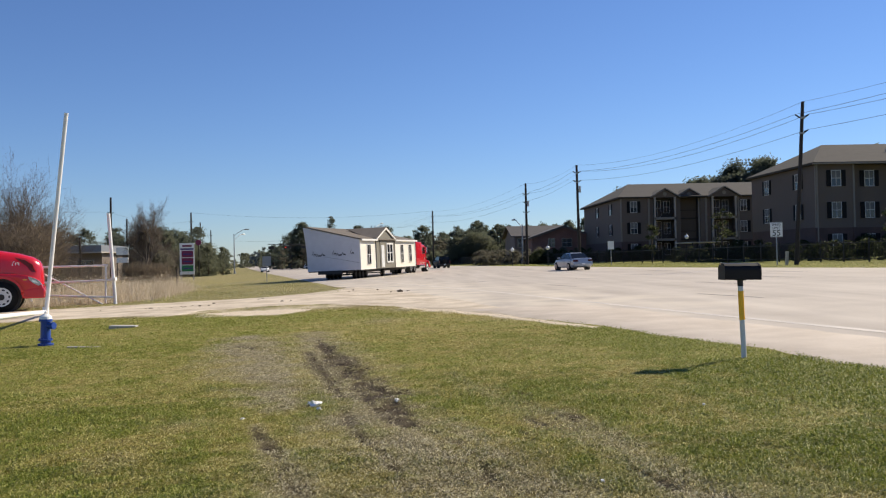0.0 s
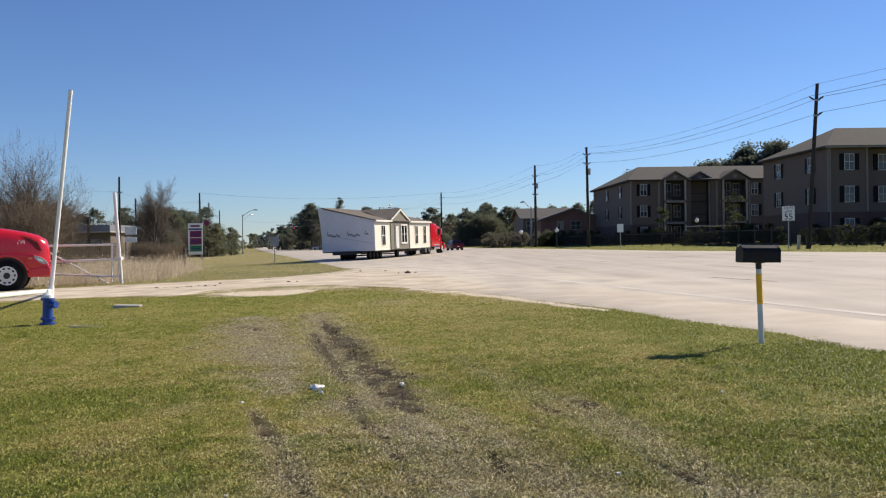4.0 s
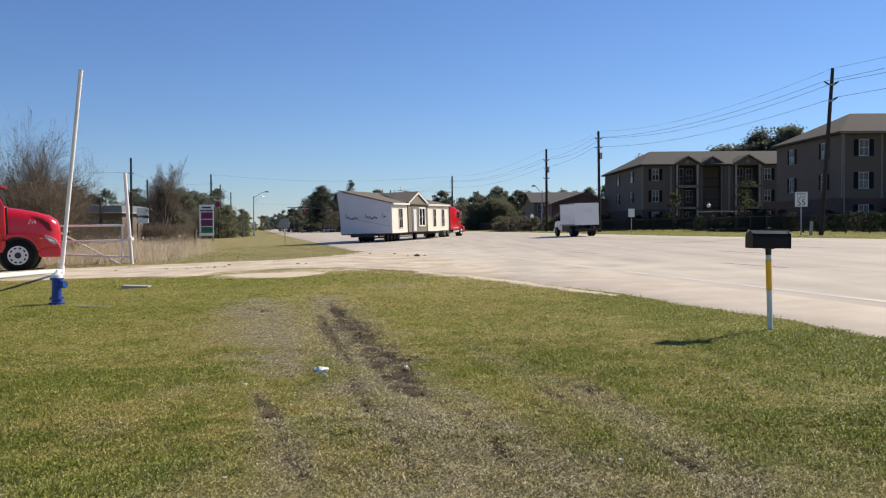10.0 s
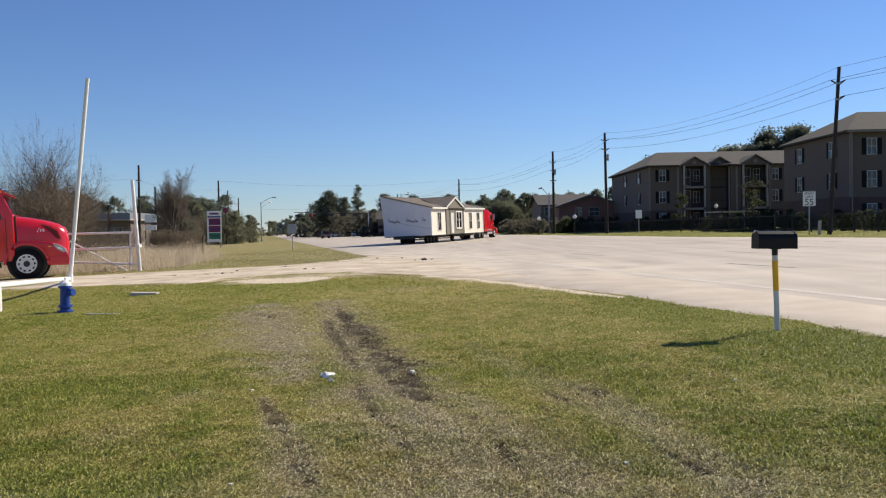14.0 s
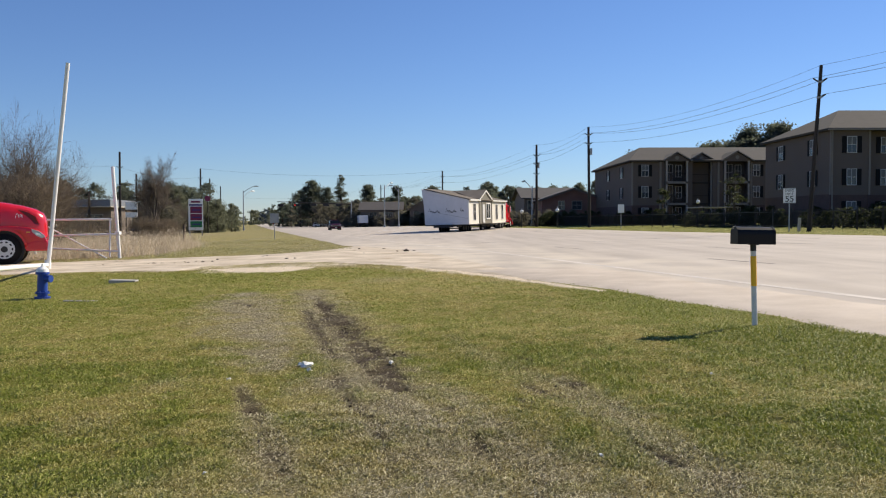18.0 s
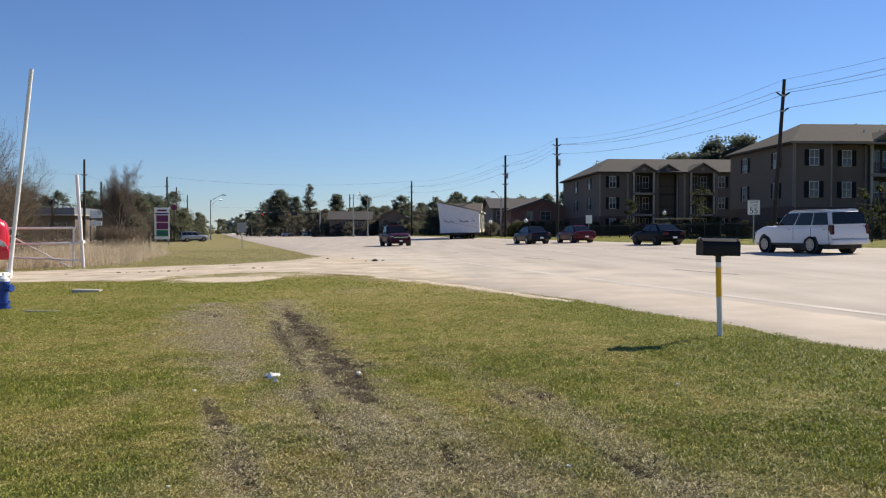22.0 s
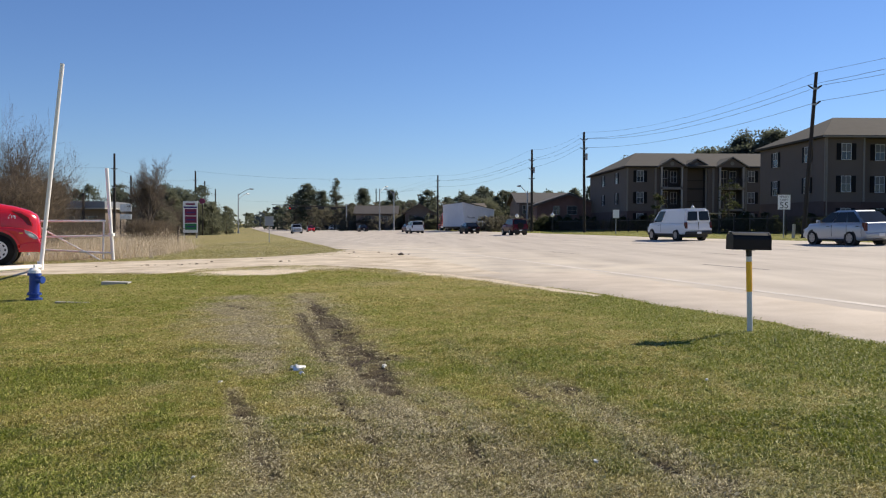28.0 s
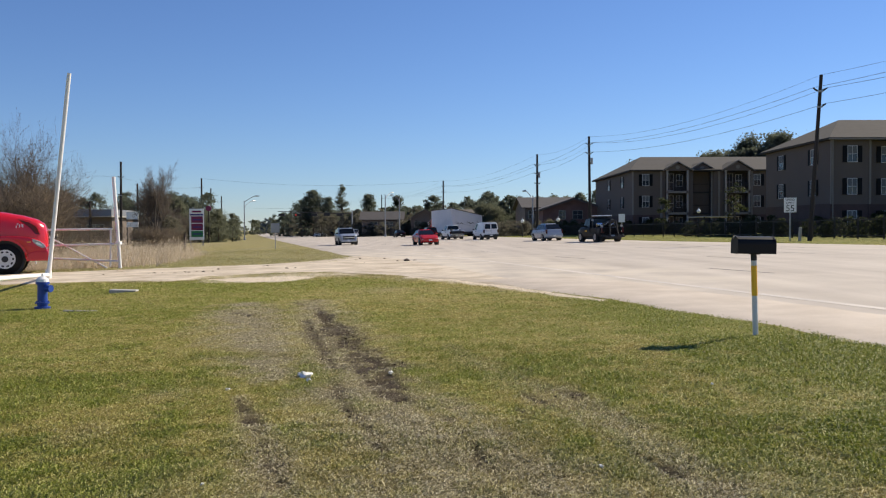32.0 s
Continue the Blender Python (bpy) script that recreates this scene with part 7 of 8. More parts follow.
def woods(x0, y0, x1, y1, rows, depth, hmin, hmax, material, seed, label, name="far_woods", leaf=0.8, n=60, cover=0.8, wide=1.0, foot=0.12):
    """A stand of far trees: many crowns of leaf clumps with trunks, as one mass."""
    rs = random.Random(seed)
    cs, trunks = [], bmesh.new()
    for i in range(n):
        f = rs.random()
        x = x0 + (x1 - x0) * f + rs.uniform(-1, 1) * depth * 0.3
        y = y0 + (y1 - y0) * f + rs.uniform(0, depth)
        h = rs.uniform(hmin, hmax)
        w = h * rs.uniform(0.4, 0.62) * wide
        g = H(x, y)
        tube(trunks, (x, y, g), (x, y, g + h * (0.8 if foot > 0.05 else 0.5)), 0.022 * h, 0.01 * h, 5, False)
        total = min(7000, int(1.6 * cover * h * w / (leaf * leaf)))
        k = max(16, total // 30)
        for _ in range(k):
            fz = rs.random()
            pz = g + h * (foot + (0.97 - foot) * fz)
            pr_ = math.sqrt(max(0.06, 1 - (2 * fz - 0.85) ** 2)) * w / 2
            a, rr = rs.uniform(0, 6.283), math.sqrt(rs.random()) * pr_
            cs.append(np.array((x + math.cos(a) * rr, y + math.sin(a) * rr, pz)) + np.random.RandomState(rs.randint(0, 10 ** 6)).normal(size=(max(6, total // k), 3)) * np.array((1, 1, 0.6)) * w * 0.075)
    c = np.concatenate(cs)
    me = leaf_mesh(name, c, np.random.RandomState(seed).uniform(0.6, 1.4, len(c)) * leaf * 0.85, material, seed)
    o = tagged(new(name, me), label, "woods", kind="stuff")
    part("trunks", trunks, M["bark"], o)
    return o


def low_house(x0, x1, y0, y1, ze, zr, wall, roof, label, ridge="x", wins=(), o=0.6):
    t = thing("house", pose(0, 0, 0), label, "house", "far houses")
    g = H((x0 + x1) / 2, y0) - 0.5
    part("wall", bx(x0, x1, y0, y1, g, ze), wall, t)
    yc, xc = (y0 + y1) / 2, (x0 + x1) / 2
    if ridge == "x":
        for s in (-1, 1):
            ye = yc + s * ((y1 - y0) / 2 + o)
            part("roof", slab([(x0 - o, ye, ze - 0.15), (x1 + o, ye, ze - 0.15), (x1 + o, yc, zr), (x0 - o, yc, zr)], (0, 0, 0.15)), roof, t)
        for xx in (x0, x1 - 0.2):
            part("gable", pr([(y0, ze), (y1, ze), (yc, zr - 0.05)], "x", xx, xx + 0.2), wall, t)
    else:
        for s in (-1, 1):
            xe = xc + s * ((x1 - x0) / 2 + o)
            part("roof", slab([(xe, y0 - o, ze - 0.15), (xe, y1 + o, ze - 0.15), (xc, y1 + o, zr), (xc, y0 - o, zr)], (0, 0, 0.15)), roof, t)
            part("verge_board", slab([(xe, y0 - o, ze - 0.3), (xc, y0 - o, zr - 0.15), (xc, y0 - o, zr + 0.05), (xe, y0 - o, ze - 0.1)], (0, -0.06, 0)), M["brown_wall"], t)
        part("gable", pr([(x0, ze), (x1, ze), (xc, zr - 0.1)], "y", y0, y0 + 0.2), wall, t)
    for wx, wz, ww, wh in wins:
        window_unit(t, wx, y0 - 0.03, wz, ww, wh, "-y", (M["pane"], M["white_trim"]))
    return t


low_house(17.3, 26.6, 126, 140, 4.2, 5.8, M["brick_warm"], M["shingle_dark"], "two-storey brick house with a wide low gable", "y", ((20.2, 3.4, 0.9, 1.2), (22.5, 3.4, 1.4, 1.2), (20.2, 1.4, 0.9, 1.2), (23, 1.4, 1.2, 1.2)))
low_house(15.6, 24.0, 134, 148, 4.7, 6.4, M["brown_wall"], M["shingle_dark"], "brown timbered apartment house with a shallow roof", "x", ((16.6, 3.6, 0.9, 1.3),))
low_house(-14.8, -5.6, 196, 206, 3.6, 5.4, M["brown_wall"], M["shingle_dark"], "low brown apartment house with a long grey roof", "x", ((-12, 2.4, 1.6, 1.3), (-8.4, 2.4, 1.6, 1.3)))
low_house(-3.4, 3.0, 188, 200, 3.5, 5.7, M["brown_wall"], M["shingle_dark"], "low brown house with a gable roof", "y", ((-1.9, 2.4, 1.3, 1.3), (1.4, 2.4, 1.3, 1.3)))


def shop():
    t = thing("shop", pose(0, 0, 0), "low flat-roofed shop with a grey fascia and dark front", "shop")
    g = H(-52, 126)
    part("wall", bx(-58.4, -46.2, 126.2, 135, g - 0.5, 3.32), M["brown_wall"], t, "shaded brown front")
    part("fascia", bx(-59.0, -45.6, 124.4, 135.5, 3.52, 4.45, bevel=0.03), M["shop_fascia"], t, "grey metal fascia")
    part("light_band", bx(-59.05, -45.55, 124.3, 135.55, 3.34, 3.52), M["white_trim"], t, "white band below the fascia")
    for x in (-55.3, -51.9, -48.6):
        window_unit(t, x, 126.17, 1.4, 2.4, 1.7, "-y", (M["pane"], M["white_trim"]))


shop()


def shop_sign():
    """White boards one over the other on dark posts before the shops, and a plain dark pole."""
    t = thing("board_sign", pose(-42.8, 125, H(-42.8, 125)), "two white boards on dark posts before the shops", "sign")
    for z0, z1 in ((3.9, 5.0), (2.75, 3.5)):
        part("board", bx(-0.85, 0.85, -0.06, 0.06, z0, z1, bevel=0.02), M["white"], t)
    for x in (-0.8, 0.75):
        part("sign_post", bx(x - 0.07, x + 0.07, 0.06, 0.2, -0.3, 4.9), M["chassis"], t)
    p = thing("dark_pole", pose(-48.5, 124, H(-48.5, 124)), "plain dark wooden pole before the shops", "pole")
    part("shaft", tb((0, 0, -0.3), (0, 0, 6.6), 0.2, 0.16, 9), M["pole_wood"], p)


shop_sign()


def brush(x0, x1, y0, y1, h, n, seed, label, side=-0.43):
    """Tangle of thin bare stems and twigs."""
    rs = np.random.RandomState(seed)
    m = n // 70
    cx, cy = rs.uniform(x0, x1, m), rs.uniform(y0, y1, m)
    cx = np.minimum(cx, side * cy - np.abs(rs.normal(size=m)))
    top = h * (0.45 + 0.35 * rs.rand(m) + 0.5 * vnoise(cx, cy, 0.22, seed))
    k = rs.randint(0, m, n)
    # each twig lies along a shoot that arches up and out of its clump
    a, f = rs.uniform(0, 6.283, n), rs.rand(n)
    out = rs.rand(n) * (0.2 + 0.75 * f ** 1.5) * top[k] * 0.42
    x, y = cx[k] + np.cos(a) * out, cy[k] + np.sin(a) * out
    z = height(x, y) + f * top[k] * (1 - 0.25 * rs.rand(n))
    ln = rs.uniform(0.18, 0.6, n)
    flare = 0.25 + 0.7 * f
    d = np.stack([np.cos(a) * flare + rs.normal(size=n) * 0.55, np.sin(a) * flare + rs.normal(size=n) * 0.55, 0.45 + 0.6 * rs.rand(n)], 1)
    d *= (ln / np.linalg.norm(d, axis=1))[:, None]
    p = np.stack([x, y, z], 1)
    a = rs.normal(size=(n, 3))
    a -= (a * d).sum(1)[:, None] * d / (ln ** 2)[:, None]
    a *= (0.012 / np.linalg.norm(a, axis=1))[:, None]
    v = np.stack([p - a, p + a, p + d], 1)
    tagged(new("winter_brush", poly_mesh("winter_brush", v, M["leaf_grey"])), label, "brush", kind="stuff")


def build_trees():
    # bare winter trees beyond the gate
    for x, y, h, s, sp, st in ((-20.5, 45.0, 8.0, 21, 0.78, 1), (-21.0, 45.4, 7.6, 65, 0.78, 1), (-19.7, 46.0, 4.6, 23, 1.2, 2), (-24.0, 48.0, 7.0, 22, 0.7, 1), (-22.0, 47.5, 4.8, 26, 1.0, 2), (-28.5, 50, 6.4, 14, 1.0, 1), (-26.4, 44, 5.6, 18, 1.0, 1), (-33.0, 50, 7.0, 19, 1.0, 1)):
        bare_tree(x, y, h, s, sp, 4, st)
    for x, y, h, s in ((-25.1, 79.0, 8.5, 25), (-25.5, 79.6, 8.0, 45), (-24.8, 79.4, 8.1, 53), (-25.2, 80.0, 8.3, 71)):
        bare_tree(x, y, h, s, 0.75, 4, 1, "slender upright bare winter tree", 0.44, 0.74)
    # brown brush under them, with a few olive evergreens in it
    woods(-22.0, 46, -19.3, 46, 1, 2, 3.2, 4.4, M["leaf_scrub"], 61, "olive evergreen shrubs within the brown brush", "brush_shrubs", 0.055, 5, 0.28, 1.2, 0.1)
    woods(-26.2, 83, -24.6, 83, 1, 2, 2.8, 4.2, M["leaf_scrub"], 62, "grey olive shrubs round a slender bare tree", "brush_shrubs", 0.075, 11, 0.45, 1.3, 0.0)
    brush(-31, -15.5, 40, 52, 4.2, 190000, 31, "tangled brown winter brush beyond the gate")
    brush(-26.4, -23.2, 76, 82, 2.2, 22000, 32, "brown brush at the foot of a bare tree", -0.1)
    brush(-60, -34, 50, 80, 4.6, 26000, 36, "tangled brown winter brush in the field")
    brush(-62, -41.5, 108, 120, 3.4, 34000, 37, "brown brush before the shops", -0.2)
    for x, y, h, s in ((-52, 144, 7.4, 101), (-47, 142, 6.6, 102), (-43, 143, 7.2, 103), (-40.5, 141, 6.0, 104)):
        bare_tree(x, y, h, s, 0.9, 4, 2, "hazy bare tree behind the shops")
    woods(-68, 152, -43, 152, 1, 12, 8.0, 10.0, M["leaf_pine"], 33, "dark evergreen trees behind the shops", "tree_belt", 0.17, 28, 0.8, 1.2, 0.02)
    woods(-46, 147, -42.0, 149, 1, 4, 6.4, 8.6, M["leaf_oak"], 60, "olive green trees behind the bare tree", "tree_belt", 0.15, 8, 0.8, 1.0, 0.0)
    woods(-41.5, 150, -38.0, 154, 1, 10, 4.4, 6.2, M["leaf_oak"], 34, "olive green roadside trees", "tree_belt", 0.13, 13, 0.9, 1.2, 0.0)
    woods(-80, 250, -69, 258, 1, 16, 4, 6.5, M["leaf_oak"], 35, "green trees along the far road", "tree_belt", 0.22, 20, 0.8, 1.3, 0.02)
    woods(-51, 190, -71, 305, 1, 10, 4.6, 6.4, M["leaf_oak"], 38, "olive trees along the far road", "tree_belt", 0.18, 34, 0.8, 1.3, 0.0)
    woods(-112, 440, -92, 470, 1, 30, 3.4, 5.0, M["leaf_oak"], 39, "small far trees along the verge", "tree_belt", 0.35, 24, 0.8, 1.4, 0.0)
    woods(-115, 610, -113, 606, 1, 6, 10, 11.5, M["haze_blue"], 40, "tall far trees tinted bluish to stand for haze", "tree_belt", 0.4, 3, 0.9, 1.0, 0.0)
    # the wood to the right of the far road
    woods(-50, 292, -30, 270, 1, 22, 6.0, 8.4, M["leaf_pine"], 41, "dark pine wood beside the road", "tree_belt", 0.24, 46, 0.8, 1.1, 0.04)
    woods(-36, 236, 12, 226, 1, 20, 5.5, 7.8, M["leaf_scrub"], 42, "mixed olive and grey-brown woods behind low houses", "tree_belt", 0.20, 70, 0.7, 1.1, 0.02)
    woods(-24, 262, 40, 225, 1, 30, 6.8, 9.2, M["leaf_pine"], 43, "tall pine woods behind the houses", "tree_belt", 0.24, 90, 0.8, 1.15)
    woods(8, 166, 34, 158, 1, 14, 6.0, 8.0, M["leaf_pine"], 44, "dark trees behind the houses", "tree_belt", 0.17, 44, 0.8, 1.1)
    woods(37, 150, 41, 148, 1, 4, 12.3, 12.9, M["leaf_pine"], 45, "pines behind the apartment block", "tree_belt", 0.17, 4, 1.4, 0.8, 0.3)
    woods(46, 136, 55, 134, 1, 8, 12.2, 13.2, M["leaf_pine"], 50, "dense dark pines behind the apartment blocks", "tree_belt", 0.19, 18, 1.5)
    woods(55, 134, 68, 130, 1, 8, 13.4, 16.4, M["leaf_pine"], 56, "tall dense pines behind the apartment blocks", "tree_belt", 0.20, 20, 1.5)
    woods(70, 130, 110, 112, 1, 8, 15.6, 17.4, M["leaf_pine"], 46, "tall pines beyond the apartments", "tree_belt", 0.3, 14)
    woods(9, 121, 24, 115, 1, 4, 1.6, 2.4, M["leaf_scrub"], 57, "grey-brown winter shrubs before the houses", "roadside_shrubs", 0.085, 36, 0.6, 1.8, 0.0)
    woods(-58, 420, 30, 380, 1, 60, 10, 13, M["leaf_oak"], 47, "far woods", "tree_belt", 0.4, 60)
    woods(-128, 620, -96, 600, 1, 40, 9, 12, M["leaf_oak"], 55, "far woods at the end of the road", "tree_belt", 0.6, 16, 0.8, 1.5, 0.0)
    woods(-330, 260, -100, 340, 1, 40, 7, 10, M["leaf_oak"], 48, "far woods beyond the shops", "tree_belt", 0.5, 60, 0.8, 1.3, 0.02)
    woods(-190, 90, -62, 130, 1, 30, 5, 7.5, M["leaf_brown"], 49, "brown woods behind the field", "tree_belt", 0.3, 50, 0.7, 1.3, 0.0)
    # hedge and shrubs before the houses
    woods(7.5, 166, 13.0, 158, 1, 8, 4.0, 6.0, M["leaf_oak"], 51, "rounded olive shrubs beside the road", "roadside_shrubs", 0.11, 26, 0.8, 1.5, 0.0)
    woods(-19, 196, 0, 186, 1, 8, 1.8, 3.6, M["leaf_scrub"], 52, "grey-brown bare shrubs before the houses", "roadside_shrubs", 0.10, 60, 0.55, 1.8, 0.0)
    woods(-6, 190, 10, 180, 1, 6, 2.0, 3.4, M["leaf_oak"], 58, "low hedge before the houses", "roadside_shrubs", 0.11, 34, 0.8, 1.8, 0.0)
    woods(16.5, 116, 30, 98, 1, 4, 1.2, 2.0, M["leaf_magnolia"], 53, "low dark hedge behind the railing", "roadside_shrubs", 0.075, 46, 0.8, 1.8, 0.0)
    woods(27, 78, 48, 62, 1, 4, 1.1, 1.9, M["leaf_magnolia"], 54, "clipped dark shrubs along the apartments", "roadside_shrubs", 0.075, 54, 0.8, 1.7, 0.0)
    woods(34.5, 31, 25.0, 80, 1, 2.5, 0.8, 1.5, M["leaf_magnolia"], 59, "low dark hedge along the railing", "roadside_shrubs", 0.07, 100, 0.8, 1.9, 0.0)
    for x, y, h, w, k, s in ((-34.0, 258, 13.6, 8.5, "round", 61), (-25.8, 260, 15.4, 4.0, "pine", 62), (-30, 262, 11.5, 5.0, "pine", 65), (-38.5, 264, 11.0, 8, "round", 66), (-16, 240, 11.2, 6, "pine", 67), (-8, 236, 10.5, 6, "pine", 68), (2, 226, 10, 7, "round", 69), (15, 205, 9.8, 6.5, "round", 70)):
        leafy_tree(x, y, h, w, M["leaf_pine"], s, k, 0.5 if s == 62 else 0.35 if k == "pine" else 0.2, 0.45 if s == 62 else 2.0 if s == 61 else 1.0, 0.19, "tall dark pine standing above the wood")
    for x, y, h, w, s in ((25.4, 90.5, 4.0, 2.2, 71), (32.0, 87.5, 5.2, 3.0, 72), (35.9, 62.0, 4.0, 3.2, 73), (38.2, 61.0, 4.4, 3.2, 74), (44.5, 68, 4.0, 2.5, 75)):
        leafy_tree(x, y, h, w, M["leaf_magnolia"], s, "round", 0.22, 0.34, 0.085, "young magnolia tree with glossy leaves", "magnolias")


build_trees()


def tall_grass():
    """Field of knee-high dry grass beyond the gate: leaning stalks in tussocks, with loose feathery heads."""
    rs = np.random.RandomState(9)
    m = 5200
    cx, cy = rs.uniform(-40, -10.0, m), 34.4 + 28 * rs.rand(m) ** 1.3
    tall = (0.35 + 0.8 * rs.rand(m)) * (0.45 + 0.55 * vnoise(cx, cy, 0.35, 77) + 0.5 * vnoise(cx, cy, 1.1, 78)) * np.clip((cy - 33.6) / 2.8, 0.3, 1.1)
    k = rs.randint(0, m, 135000)
    n = len(k)
    off = rs.normal(size=(n, 2)) * 0.17
    x, y = cx[k] + off[:, 0], cy[k] + off[:, 1]
    keep = (y > 34.2 + 0.5 * np.abs(np.sin(x))) & (x < -11.2 - (y - 34.5) * 0.16 - 0.7 + rs.normal(size=n) * 0.5)
    k, x, y, off = k[keep], x[keep], y[keep], off[keep]
    n = len(x)
    h = tall[k] * rs.uniform(0.35, 1.0, n)
    a = rs.uniform(0, 6.283, n)
    w = rs.uniform(0.005, 0.013, n)
    side = np.stack([np.cos(a), np.sin(a)], 1) * w[:, None]
    foot = np.stack([x, y], 1)
    tip = foot + (off * 1.5 + rs.normal(size=(n, 2)) * 0.30) * h[:, None]
    z = height(x, y)
    stalk = np.empty((n, 3, 3))
    for c, xy, zz in ((0, foot - side, z - 0.02), (1, foot + side, z - 0.02), (2, tip, z + h)):
        stalk[:, c, :2], stalk[:, c, 2] = xy, zz
    q = rs.rand(n) < 0.4
    r = rs.uniform(0.012, 0.032, q.sum())[:, None]
    top = np.column_stack([tip[q], (z + h)[q]])
    head = np.stack([top + rs.normal(size=top.shape) * r * (0.8, 0.8, 1.4) for _ in range(3)], 1)
    me = poly_mesh("tall_grass", np.concatenate([stalk, head]), M["dry_grass"])
    tagged(new("tall_grass", me), "tall dry straw-coloured grass beyond the gate", "tall grass", kind="stuff")


tall_grass()


def lawn_blades():
    """Short blades, bent and lying every way: green and straw in the turf, grey and matted where wheels have killed it."""
    rs = np.random.RandomState(12)
    parts = []
    for n, ya, yb, half in ((235000, 3.7, 6.2, 0.60), (180000, 6.2, 10.0, 0.60), (110000, 10.0, 16.0, 0.60), (90000, 16.0, 27.0, 0.60)):
        y = np.sqrt(rs.uniform(ya * ya, yb * yb, n))
        x = rs.uniform(-1, 1, n) * (y * half + 0.4)
        parts.append(np.stack([x, y], 1) + rs.normal(size=(n, 2)) * (0.3, 0.12))
    # thinner growth over the rest of the lawn
    q = np.stack([rs.uniform(-11, 6.4, 75000), rs.uniform(-6, 20, 75000)], 1)
    parts.append(q[(np.abs(q[:, 0]) > q[:, 1] * 0.6 + 0.2) | (q[:, 1] < 3.75)])
    p = np.concatenate(parts)
    x, y = p[:, 0], p[:, 1]
    straw, dead, mud, sand = masks(x, y)
    lat = x * 0.9788 + y * 0.205
    edge = np.where(x > -1.4, np.interp(y, [3, 12.4, 13.7, 15.5, 17.9, 20.3, 23.2, 25.5], [6.6, 6.6, 6.5, 6.37, 6.16, 5.69, 4.98, 3.9]) - lat,
                    np.interp(x, [-25, -12.8, -9.2, -7, -5, -3.6, -2, -1.4], [25.2, 24.4, 24.4, 25.4, 26.7, 27.0, 26.1, 25.5]) - y)
    tuft = np.clip(0.45 + 0.7 * vnoise(x, y, 13.0, 51) + 0.4 * vnoise(x, y, 31.0, 52), 0, 1)
    keep = (rs.rand(len(x)) < tuft) & (rs.rand(len(x)) > np.clip(mud * 1.12 - 0.04 + sand * 1.4, 0, 0.985)) & (edge > -0.05 + rs.normal(size=len(x)) * 0.10)
    x, y, straw, dead, mud = x[keep], y[keep], straw[keep], dead[keep], mud[keep]
    n = len(x)
    z = height(x, y) + bumps(x, y)
    lush = np.clip(1 - 2.2 * straw, 0, 1)
    h = rs.uniform(0.004, 0.022, n) * (0.6 + 0.7 * vnoise(x, y, 1.7, 31) + 0.6 * lush) * (1 - 0.45 * dead)
    wide = np.arange(len(keep))[keep] >= sum(len(c) for c in parts[:-1])
    w = np.where(wide, 0.011, 0.0017 + 0.00032 * y)
    run = rs.uniform(0.012, 0.042, n) * np.where(wide, 2.6, 0.8 + 0.04 * y)
    a = rs.uniform(0, 6.283, n)
    d, q = np.stack([np.cos(a), np.sin(a)], 1), np.stack([-np.sin(a), np.cos(a)], 1)
    bend = (rs.normal(size=n) * 0.28 * run)[:, None]
    base = np.stack([x, y], 1)
    mid = base + d * (0.55 * run)[:, None] + q * bend
    v = np.empty((n, 4, 3))
    for k, (xy, zz) in enumerate(((base, -0.004), (mid - q * w[:, None], 0.75), (base + d * run[:, None], 1.0), (mid + q * w[:, None], 0.9))):
        v[:, k, :2] = xy
        v[:, k, 2] = z + (zz if zz < 0 else h * zz)
    me = poly_mesh("lawn_grass", v, M["blade"])
    for nm, val in (("straw", straw + rs.normal(size=n) * 0.2), ("dead", dead + 0.35 * mud + rs.normal(size=n) * 0.22 * (0.25 + dead))):
        at = me.attributes.new(nm, "FLOAT", "POINT")
        at.data.foreach_set("value", np.repeat(np.clip(val, 0, 1), 4).astype(np.float32))
    tagged(new("lawn_grass", me), "short mown grass blades, green, straw-coloured and dead grey", "grass", kind="stuff")


lawn_blades()


def lat_of(x, y):
    return x * 0.9788 + y * 0.205


